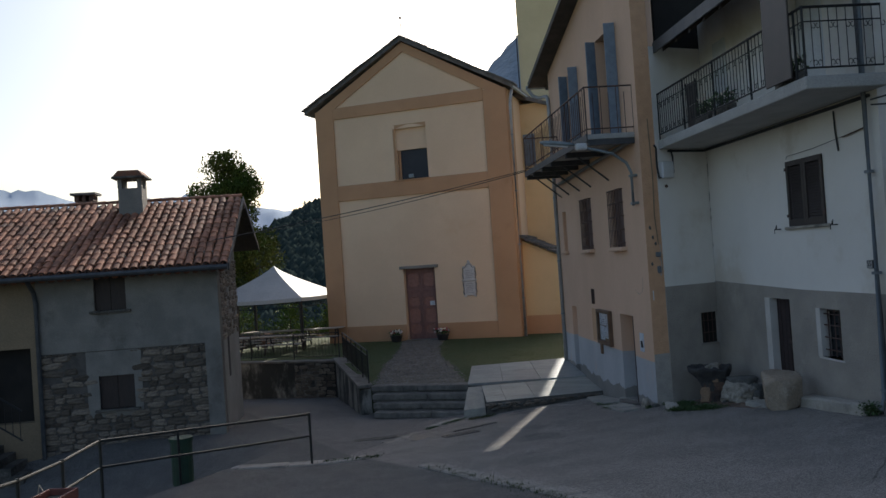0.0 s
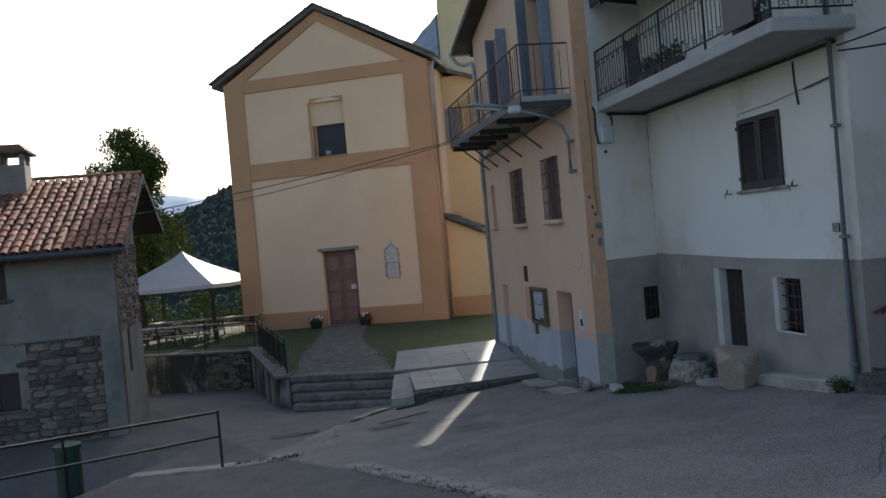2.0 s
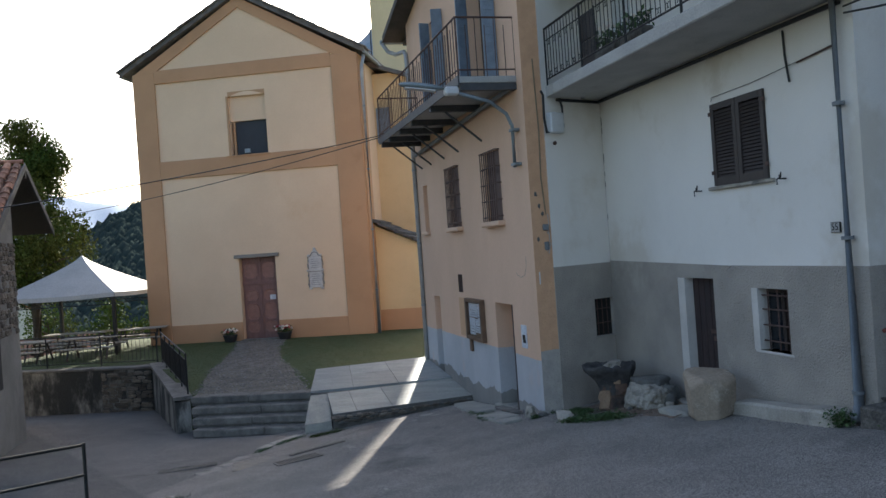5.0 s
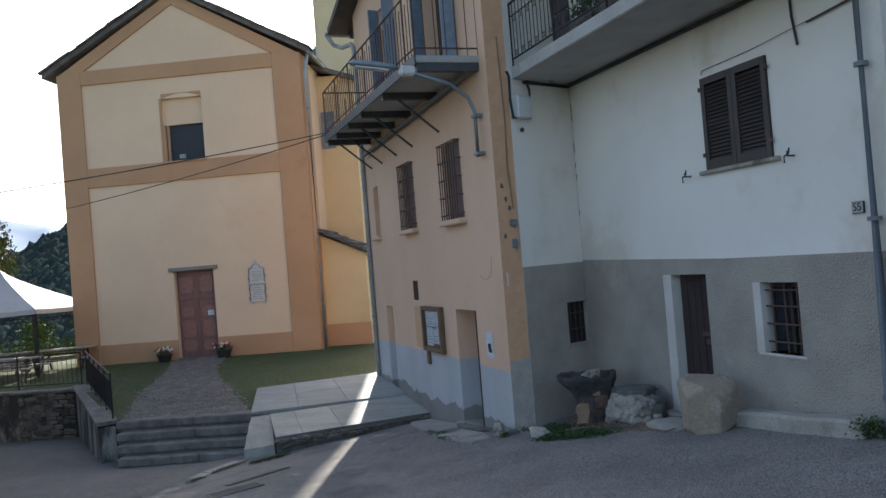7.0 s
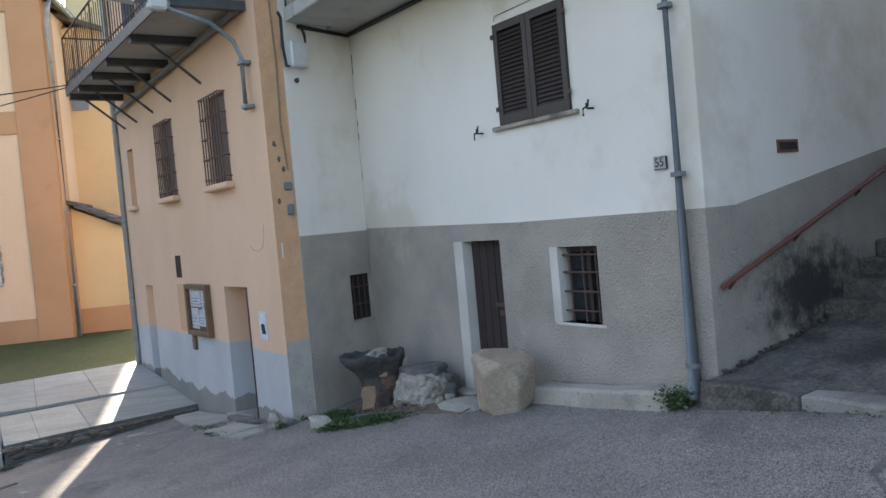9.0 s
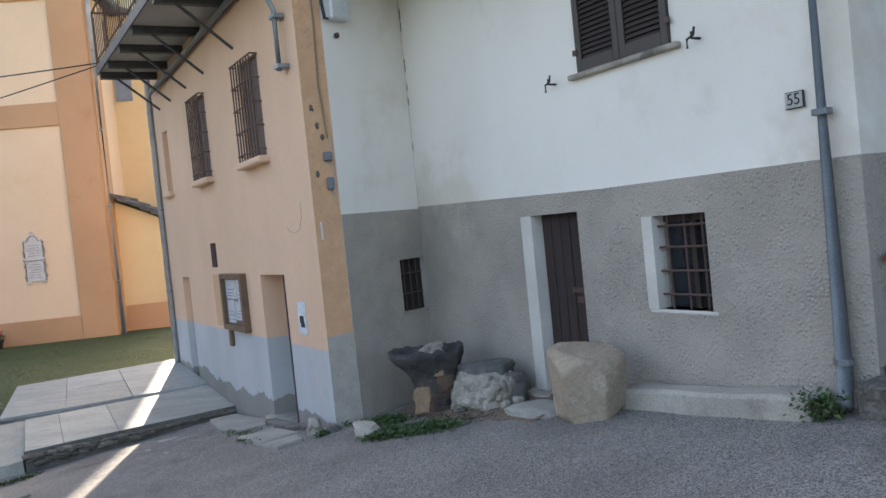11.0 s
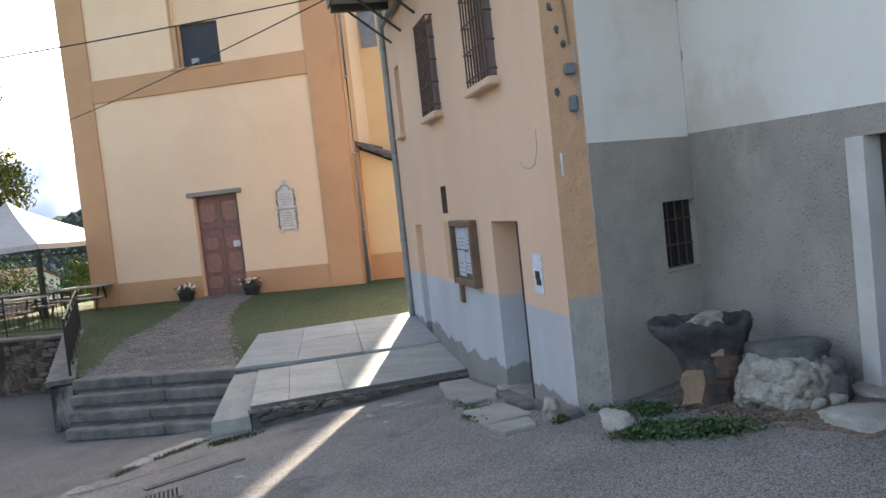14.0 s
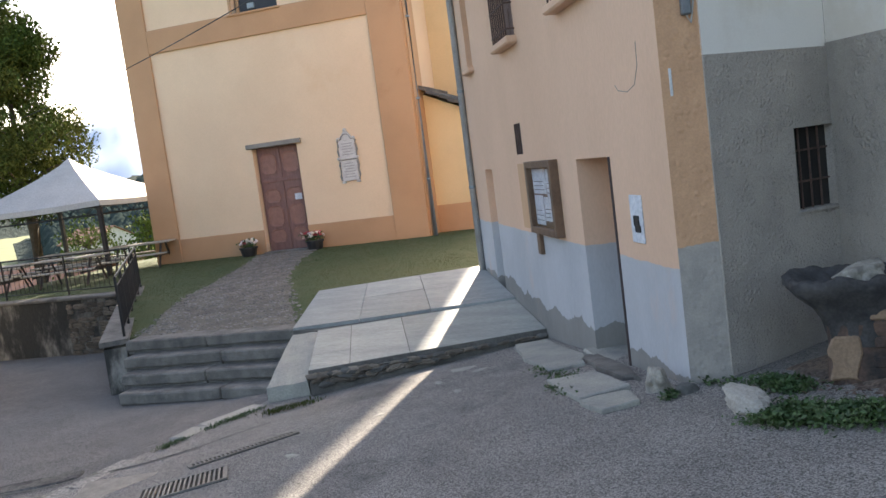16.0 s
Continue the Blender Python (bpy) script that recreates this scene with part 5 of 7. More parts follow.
def steps():
    st = thing("church_steps", pose(0, 0, 0), "four worn grey stone steps up to the church lawn", "steps", kind="structure")
    for k in range(4):
        y, z = 21.68 - 0.31 * k, -1.955 - 0.2 * k
        x0, x1 = -9.80 + 0.15 * k, (-6.42, -6.66, -6.60, -6.55)[k]
        cuts = [x0, x0 + 1.45 + 0.25 * (k % 2), x1]
        for a, b in zip(cuts, cuts[1:]):
            # recessed strip of dark rubble stone, its colour deepening the shade under the tread
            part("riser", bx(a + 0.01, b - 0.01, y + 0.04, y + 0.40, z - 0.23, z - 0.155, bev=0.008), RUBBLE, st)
            bm = bx(a + 0.003, b - 0.003, y, y + 0.42, z - 0.165, z, bev=0.02)
            bmesh.ops.subdivide_edges(bm, edges=[e for e in bm.edges if e.calc_length() > 0.8], cuts=9)
            for v in bm.verts:
                v.co.z += 0.016 * noise.noise(v.co * 1.7)
                v.co.y += 0.022 * noise.noise(v.co * 2.1 + Vector((3, 0, 0)))
            s = part("tread", bm, GRANITE, st)
    part("fill", bx(-9.35, -6.5, 20.95, 22.3, -3.3, -2.66), RUBBLE, st)
    part("fill", bx(-9.7, -6.6, 21.75, 22.3, -2.9, -2.06), RUBBLE, st)


def stone_mesh(seed):
    """A flat-faced walling stone about 1 x 0.6 x 1 before it is scaled."""
    random.seed(seed)
    bm = bmesh.new()
    k = [random.uniform(0.32, 0.5) for _ in range(8)]
    pts = [(-k[0], -0.47), (0, -0.5), (k[1], -0.46), (0.5, 0), (k[2], 0.46), (0, 0.5), (-k[3], 0.45), (-0.5, 0.02)]
    o = [bm.verts.new((x, 0.3, z)) for x, z in pts]
    q = [bm.verts.new((x * 0.97, 0.0, z * 0.97)) for x, z in pts]
    i = [bm.verts.new((x * 0.72, -0.12 - random.uniform(0, 0.10), z * 0.72)) for x, z in pts]
    n = 8
    for j in range(n):
        bm.faces.new((o[j], o[(j + 1) % n], q[(j + 1) % n], q[j]))
        bm.faces.new((q[j], q[(j + 1) % n], i[(j + 1) % n], i[j]))
    bm.faces.new(i)
    bmesh.ops.recalc_face_normals(bm, faces=bm.faces)
    me = bpy.data.meshes.new("stone")
    bm.to_mesh(me)
    bm.free()
    me.materials.append(STONE)
    return me


STONES = [stone_mesh(s) for s in range(9)]


def lay_stones(parent, x0, x1, z0, z1, y, holes, seed, hmin=0.09, hmax=0.19, keep=1.0, m=None):
    """Rubble courses on a face at y of the parent's frame."""
    random.seed(seed)
    z, count = z0, 0
    while z < z1:
        h = min(random.uniform(hmin, hmax), z1 - z + 0.02)
        x = x0
        while x < x1:
            w = min(random.uniform(1.2, 3.4) * h, x1 - x)
            cx, cz = x + w / 2, z + h / 2
            x += w
            if w < 0.06 or any(a - 0.06 < cx < b + 0.06 and c - 0.06 < cz < d + 0.06 for a, b, c, d in holes) or random.random() > keep:
                continue
            p = pose(cx, y, cz + random.uniform(-0.02, 0.02), 0, random.uniform(-6, 6), 0) @ Matrix.Diagonal((w * 0.98, random.uniform(0.14, 0.28), h * 0.98, 1))
            again("stone", random.choice(STONES), parent, p if m is None else m @ p)
            count += 1
        z += h


def retaining_walls():
    # under the railing, from the steps to the corner of the terrace
    a, b = Vector((-9.98, 21.66, 0)), Vector((-13.4, 26.95, 0))
    ang = math.degrees(math.atan2((b - a).y, (b - a).x))
    L = (b - a).length
    w = thing("stair_side_wall", pose(a.x, a.y, 0, 0, 0, ang), "low rubble wall with flat coping beside the steps", "wall", kind="structure")
    part("wall_core", pr([(0, -3.6), (L, -3.8), (L, -1.84), (0.7, -1.98), (0, -2.05)], "y", -0.17, 0.17), WALLSTAIN, w)
    n = 7
    for k in range(n):
        x0, x1 = -0.05 + (L + 0.1) * k / n, -0.05 + (L + 0.1) * (k + 1) / n - 0.008
        z0, z1 = -2.0 + 0.19 * k / n, -2.0 + 0.19 * (k + 1) / n
        part("coping_stone", pr([(x0, z0), (x1, z1), (x1, z1 + 0.08), (x0, z0 + 0.08)], "y", -0.22, 0.22), GRANITE, w)
    # the long wall under the awning
    w2 = thing("terrace_wall", pose(b.x, b.y, 0, 0, 0, 177.5), "stained cement and rubble retaining wall below the terrace", "wall", kind="structure")
    part("wall_core", bx(-0.1, 13, -0.05, 0.35, -5.2, -1.86), WALLSTAIN, w2)
    part("coping", bx(-0.15, 13, -0.12, 0.40, -1.86, -1.78, bev=0.02), GRANITE, w2)
    lay_stones(w2, 0.0, 1.7, -3.6, -1.95, 0.36, [], 21, m=pose(0, 0, 0), keep=0.9)
    for o in list(w2.children):
        if o.name.startswith("stone"):
            o.matrix_basis = pose(0, 0.72, 0) @ Matrix.Diagonal((1, -1, 1, 1)) @ o.matrix_basis
    # iron railings
    def fence(nm, base, along, length, z0, z1, every, group):
        f = thing(nm, base, "black iron railing on the terrace wall", "railing", group)
        n = max(2, round(length / every))
        for k in range(n + 1):
            x = length * k / n
            zz = z0 + (z1 - z0) * k / n
            part("post", tb([(x, 0, zz - 0.06), (x, 0, zz + 0.98)], 0.022, 6), IRON, f)
        for dz, r in ((0.97, 0.022), (0.82, 0.012), (0.12, 0.014)):
            part("rail", tb([(0, 0, z0 + dz), (length, 0, z1 + dz)], r, 6), IRON, f)
        nb = int(length / 0.14)
        for k in range(1, nb):
            x = length * k / nb
            zz = z0 + (z1 - z0) * k / nb
            part("baluster", tb([(x, 0, zz + 0.12), (x, 0, zz + 0.82)], 0.008, 4), IRON, f)
    fence("iron_railing", pose(a.x + 0.02, a.y + 0.25, 0, 0, 0, ang), 0, L - 0.35, -1.92, -1.78, 1.25, "terrace railings")
    fence("iron_railing", pose(b.x, b.y + 0.05, 0, 0, 0, 177.5), 0, 11.5, -1.79, -1.79, 1.9, "terrace railings")


paving()
steps()
retaining_walls()


# ---- the stone house ----
def stone_house():
    h = thing("stone_house", LEFT, "old house, cement render above rubble stone, red tiled roof", "house")
    ZM = -0.18
    w1, w2 = (-3.55, -2.75, 0.86, 1.76), (-3.55, -2.66, -1.72, -0.85)
    XR, XL, D = -0.38, -5.0, 4.2
    part("upper_wall", wall(XL, XR, ZM, 2.25, 0.10, 0.5, [w1]), CEMENT, h, "grey cement rendered upper wall")
    part("lower_wall", wall(XL, XR, -4.2, ZM, 0.14, 0.5, [w2]), MORTAR, h, "rubble stone lower wall")
    lay_stones(h, XL, XR - 0.02, -3.3, ZM - 0.05, 0.13, [(w2[0] - 0.10, w2[1] + 0.06, w2[2] - 0.02, w2[3] + 0.02), (w2[0] - 0.2, w2[1] + 0.1, w2[3], w2[3] + 0.3), (w2[0] - 0.5, w2[1] - 0.1, w2[3] + 0.3, w2[3] + 0.66)], 2, 0.09, 0.2, 0.97)
    part("render_patch", wall(w2[0] - 0.3, w2[1] + 0.2, w2[2] - 0.2, ZM - 0.02, 0.104, 0.2, [w2]), CEMENT, h, "cement patch round the lower window")
    # gable end
    part("gable_wall", pr([(0.5, -4.2), (D, -4.2), (D, 3.75), (3.92, 3.86), (0.5, 2.3)], "x", XR - 0.45, XR - 0.04), CEMENT, h, "cement and stone gable wall")
    g = pose(XR - 0.04, 0.5, 0, 0, 0, 90)
    lay_stones(h, 0.05, D - 0.55, -0.2, 2.0, 0.0, [], 6, 0.09, 0.18, 0.9, m=pose(XR - 0.04, 0.5, 0, 0, 0, 90))
    part("corner_render", bx(XR - 0.42, XR, 0.06, 0.52, -4.2, 2.25), CEMENT, h)
    part("gable_slit", bx(XR - 0.06, XR - 0.03, 1.6, 1.9, -1.3, -0.1), BLACKVOID, h)
    part("rear_wall", bx(-9, XR - 1.0, D, 7.4, -4.2, 2.4), CEMENT, h)
    part("floor_fill", bx(-9.5, XR - 0.5, 0.55, 4.0, -4.0, 2.2), BLACKVOID, h)
    # ochre neighbour part on the far side
    part("ochre_wall", wall(-10.5, XL, -4.2, 2.25, 0.10, 0.5, [(-6.3, -5.2, -1.9, 0.02)]), OCHRE, h, "ochre plastered wall")
    part("dark_doorway", bx(-6.3, -5.2, 0.42, 0.5, -1.9, 0.02), BLACKVOID, h)
    # windows
    for nm, (x0, x1, z0, z1), mt in (("upper_window", w1, DARKWOOD), ("lower_window", w2, DARKWOOD)):
        w = new(nm)
        w.parent = h
        part("shutter", bx(x0, (x0 + x1) / 2 - 0.004, 0.20, 0.24, z0, z1, bev=0.006), mt, w, "closed dark shutter")
        part("shutter", bx((x0 + x1) / 2 + 0.004, x1, 0.20, 0.24, z0, z1, bev=0.006), mt, w, "closed dark shutter")
        part("sill", bx(x0 - 0.12, x1 + 0.12, 0.0, 0.2, z0 - 0.06, z0, bev=0.01), STAIRCON, w)
    # roof
    EV, RY, RZ, RE, REZ = -0.53, 3.92, 4.02, 7.98, 2.58
    x0, x1 = -10.8, 0.0
    deck = part("roof_deck", pr([(EV, 1.86), (RY, RZ - 0.08), (RY, RZ - 0.18), (EV, 1.76)], "x", x0, x1), DARKWOOD, h)
    part("roof_deck", pr([(RY, RZ - 0.08), (RE, REZ - 0.08), (RE, REZ - 0.18), (RY, RZ - 0.18)], "x", x0, x1), DARKWOOD, h)
    part("barge_board", pr([(EV, 1.70), (RY, RZ - 0.2), (RY, RZ - 0.02), (EV, 1.90)], "x", x1, x1 + 0.03), STEEL, h)
    part("barge_board", pr([(RY, RZ - 0.2), (RE, REZ - 0.24), (RE, REZ - 0.06), (RY, RZ - 0.02)], "x", x1, x1 + 0.03), STEEL, h)
    part("gutter", tb([(x0, EV - 0.07, 1.80), (x1, EV - 0.07, 1.80)], 0.07), STEEL, h)
    part("purlin", bx(-1.2, 0.02, 3.8, 4.04, RZ - 0.4, RZ - 0.2), DARKWOOD, h)
    part("purlin", bx(-1.2, 0.02, 0.2, 0.4, 1.98, 2.16), DARKWOOD, h)
    # curved tiles, each lying on the one below
    seg, R = 6, 0.105
    bm = bmesh.new()
    rows = []
    for y, r in ((0, R), (0.42, R * 0.82)):
        rows.append(([bm.verts.new((-math.cos(math.pi * k / seg) * r, y, math.sin(math.pi * k / seg) * r * 0.75)) for k in range(seg + 1)],
                     [bm.verts.new((-math.cos(math.pi * k / seg) * (r - 0.014), y, math.sin(math.pi * k / seg) * (r - 0.014) * 0.75)) for k in range(seg + 1)]))
    for k in range(seg):
        bm.faces.new((rows[0][0][k], rows[0][0][k + 1], rows[1][0][k + 1], rows[1][0][k]))
        bm.faces.new((rows[0][1][k + 1], rows[0][1][k], rows[1][1][k], rows[1][1][k + 1]))
        bm.faces.new((rows[0][0][k + 1], rows[0][0][k], rows[0][1][k], rows[0][1][k + 1]))
    tile = bpy.data.meshes.new("roof_tile")
    bm.to_mesh(tile)
    tv, tf = [tuple(v.co) for v in bm.verts], [tuple(v.index for v in f.verts) for f in bm.faces]
    bm.free()
    tile.materials.append(TILE)
    pitch = math.degrees(math.atan2(RZ - 1.9, RY - EV))
    SLOPE = math.hypot(RZ - 1.9, RY - EV)
    random.seed(9)
    far, near = [], 0
    nx, ny = int((x1 - x0) / 0.225), int(SLOPE / 0.335)
    for i in range(nx):
        for j in range(ny):
            s = j * 0.335 - 0.06
            x = x1 - 0.1 - i * 0.225 + random.uniform(-0.012, 0.012)
            p = pose(x, EV + s * math.cos(radians(pitch)), 1.90 + s * math.sin(radians(pitch)) + 0.012, pitch + random.uniform(-2.5, 1), random.uniform(-3, 3), random.uniform(-3, 3))
            if i < 24:
                again("roof_tile", tile, h, p)
                near += 1
            else:
                far.append(p)
            if i % 1 == 0:
                far.append(pose(x - 0.1125, EV + s * math.cos(radians(pitch)), 1.90 + s * math.sin(radians(pitch)) + 0.045, pitch, 180, 0))
    o = scatter_mesh("roof_tile_field", (tv, tf), far, TILE_J, "", "")
    o.parent = h
    o["kind"] = "stuff"
    for k in range(26):
        bm = bmesh.new()
        p = pose(x1 - 0.02 - k * 0.41, RY, RZ - 0.02, 0, random.uniform(-1, 2), 90) @ Matrix.Diagonal((1.2, 1.1, 1.2, 1))
        again("ridge_tile", tile, h, p)
    # chimneys
    for nm, x, y, z0, z1, wd, col in (("chimney", -3.14, 3.2, 3.2, 4.62, 0.34, CEMENT), ("chimney", -5.0, 5.0, 3.4, 4.2, 0.26, TILE)):
        c = thing(nm, LEFT @ pose(x, y, 0), "rendered chimney with slab cap on the tiled roof" if wd > 0.3 else "low tile chimney behind the ridge", "chimney", "chimneys")
        if wd > 0.3:
            part("shaft", bx(-wd, wd, -wd, wd, z0, z1 - 0.28, bev=0.02), CEMENT, c)
            for sx in (-1, 1):
                for sy in (-1, 1):
                    part("cap_post", bx(sx * wd - sx * 0.12 if sx > 0 else -wd, wd if sx > 0 else -wd + 0.12, (wd - 0.2) if sy > 0 else -wd, wd if sy > 0 else -wd + 0.2, z1 - 0.28, z1), CEMENT, c)
            part("cap", bx(-wd - 0.14, wd + 0.14, -wd - 0.14, wd + 0.14, z1, z1 + 0.07, bev=0.015), STAIRCON, c)
            part("cap_top", pr([(-wd - 0.1, z1 + 0.07), (wd + 0.1, z1 + 0.07), (wd - 0.05, z1 + 0.24), (-wd + 0.05, z1 + 0.24)], "y", -wd - 0.1, wd + 0.1), TILE_J, c)
            part("flashing", bx(-wd - 0.1, wd + 0.12, -wd - 0.25, wd, z0 - 0.1, z0 + 0.16), STEEL, c)
        else:
            part("shaft", bx(-wd, wd, -wd, wd, z0, z1, bev=0.02), BRICK, c)
            for sx in (-1, 0, 1):
                part("cap_brick", bx(sx * 0.22 - 0.06, sx * 0.22 + 0.06, -wd, wd, z1, z1 + 0.2), BRICK, c)
            part("cap", bx(-wd - 0.12, wd + 0.12, -wd - 0.1, wd + 0.1, z1 + 0.2, z1 + 0.27), SLATE, c)
    # rain pipe and outside stairs of the ochre part
    dp = thing("downpipe", LEFT @ pose(-4.98, 0.02, 0), "dark rain pipe between the two house fronts", "downpipe")
    part("pipe", tb([(0, -0.5, 1.75), (0, -0.1, 1.45), (0, 0, 1.2), (0, 0, -3.2)], 0.06), STEEL, dp)
    st = thing("outside_stairs", LEFT, "dark outside stairs with iron railing", "stairs")
    for k in range(9):
        part("step", bx(-5.15 - 0.28 * (k + 1) - 2, -5.15 - 0.28 * k, -1.0, 0.1, -3.6, -3.0 + 0.2 * k), STAIRCON, st)
    part("rail", tb([(-5.1, -1.0, -1.42), (-7.9, -1.0, 0.55)], 0.025, 6), IRON, st)
    part("rail", tb([(-5.1, -1.0, -2.15), (-7.9, -1.0, -0.15)], 0.02, 6), IRON, st)
    for k in range(16):
        x = -5.15 - k * 0.17
        part("baluster", tb([(x, -1.0, -2.15 + 0.714 * k * 0.17), (x, -1.0, -1.42 + 0.704 * k * 0.17)], 0.009, 4), IRON, st)


stone_house()


# ---- roadside ----
def g3(x, y, dz=0.0):
    return (x, y, gz(x, y) + dz)


def road_rail():
    f = thing("road_railing", pose(0, 0, 0), "dark tubular steel railing along the road edge", "railing")
    line = [(-7.79, 14.2, -1.30), (-9.58, 10.45, -0.98), (-9.25, 9.3, -1.02), (-8.95, 8.2, -1.0), (-8.5, 6.4, -0.85), (-7.9, 4.3, -0.6)]
    part("top_rail", tb(line, 0.024, 8), RAILPAINT, f)
    part("mid_rail", tb([(x, y, z - 0.43) for x, y, z in line], 0.022, 8), RAILPAINT, f)
    for x, y, z in line:
        part("post", tb([(x, y, gz(x, y) - 0.15), (x, y, z + 0.035)], 0.026, 8), RAILPAINT, f)
    pb = thing("wooden_planter", pose(-8.42, 8.1, gz(-8.42, 8.1), 0, 0, -76), "red-brown slatted wooden planter box tied to the railing", "planter")
    for sy in (-0.2, 0.2):
        for k in range(5):
            part("slat", bx(-0.48, 0.48, sy - 0.014, sy + 0.014, 0.04 + k * 0.145, 0.17 + k * 0.145, bev=0.004), REDRAIL, pb)
    for sx in (-0.48, 0.48):
        for k in range(5):
            part("slat", bx(sx - 0.014, sx + 0.014, -0.186, 0.186, 0.04 + k * 0.145, 0.17 + k * 0.145, bev=0.004), REDRAIL, pb)
    part("soil", bx(-0.46, 0.46, -0.18, 0.18, 0.0, 0.66), SOIL, pb)
    part("rope", tb([(-0.5, -0.2, 0.72), (-0.58, -0.3, 0.6), (-0.5, -0.36, 0.8), (-0.55, -0.42, 0.62)], 0.012, 6), FLAG, pb)
    x, y, z = lerp3(line[0], line[1], 0.5)
    bn = thing("litter_bin", pose(-9.75, 12.75, gz(-9.75, 12.75)), "dark green metal litter bin behind the railing", "litter bin")
    part("drum", tb([(0, 0, 0.02), (0, 0, 0.85)], 0.20, 16), BINGREEN, bn)
    part("rim", tb([(0, 0, 0.83), (0, 0, 0.90)], 0.225, 16), BINGREEN, bn)
    part("pole", tb([(0.1, -0.22, -0.1), (0.1, -0.22, 1.05)], 0.022, 8), IRON, bn)


def kerb_run(nm, pts, wd, h, label, mat=KERB, seed=0, step=0.9):
    k = thing(nm, pose(0, 0, 0), label, "kerb", kind="structure")
    random.seed(seed)
    for (ax, ay), (bx_, by) in zip(pts, pts[1:]):
        L = math.hypot(bx_ - ax, by - ay)
        n = max(1, round(L / step))
        ang = math.degrees(math.atan2(by - ay, bx_ - ax))
        for i in range(n):
            t = (i + 0.5) / n
            x, y = ax + (bx_ - ax) * t, ay + (by - ay) * t
            z0, z1 = gz(ax + (bx_ - ax) * i / n, ay + (by - ay) * i / n), gz(ax + (bx_ - ax) * (i + 1) / n, ay + (by - ay) * (i + 1) / n)
            bm = bx(-L / n / 2 + 0.006, L / n / 2 - 0.006, -wd / 2, wd / 2, -0.2, h, bev=0.018)
            for v in bm.verts:
                v.co.z += 0.012 * noise.noise(v.co * 3 + Vector((i, seed, 0)))
                v.co.y += 0.02 * noise.noise(v.co * 2.3 + Vector((seed, i, 5)))
            s = part("kerb_stone", bm, mat, k)
            s.matrix_basis = pose(x, y, (z0 + z1) / 2, 0, -math.degrees(math.atan2(z1 - z0, L / n)), ang)


def weeds(nm, spots, label, count, size, seed, mat=WEED, proto=LEAFQ, zf=gz):
    random.seed(seed)
    pl = []
    for _ in range(count):
        x0, y0, x1, y1, w = random.choice(spots)
        t = random.random()
        x, y = x0 + (x1 - x0) * t + random.gauss(0, w), y0 + (y1 - y0) * t + random.gauss(0, w)
        s = random.uniform(0.5, 1.2) * size
        pl.append(turned(x, y, zf(x, y) + random.random() * size * 0.9, s, s, 0.9 if proto is LEAFQ else 0.35))
    scatter_mesh(nm, proto, pl, mat, label, "weeds")


GRATE = material("worn_grey_iron", (0.21, 0.195, 0.175), (0.14, 0.13, 0.115), 9, 0.6, 0.2, 50, metal=0.5)


WORN_EDGE = material("dirty_edging_stone", (0.31, 0.285, 0.25), (0.21, 0.195, 0.17), 2, 0.92, 0.7, 24, stain=(0.12, 0.118, 0.085), stain_scale=1.6, stain_at=0.52, grain=(50, 0.3))


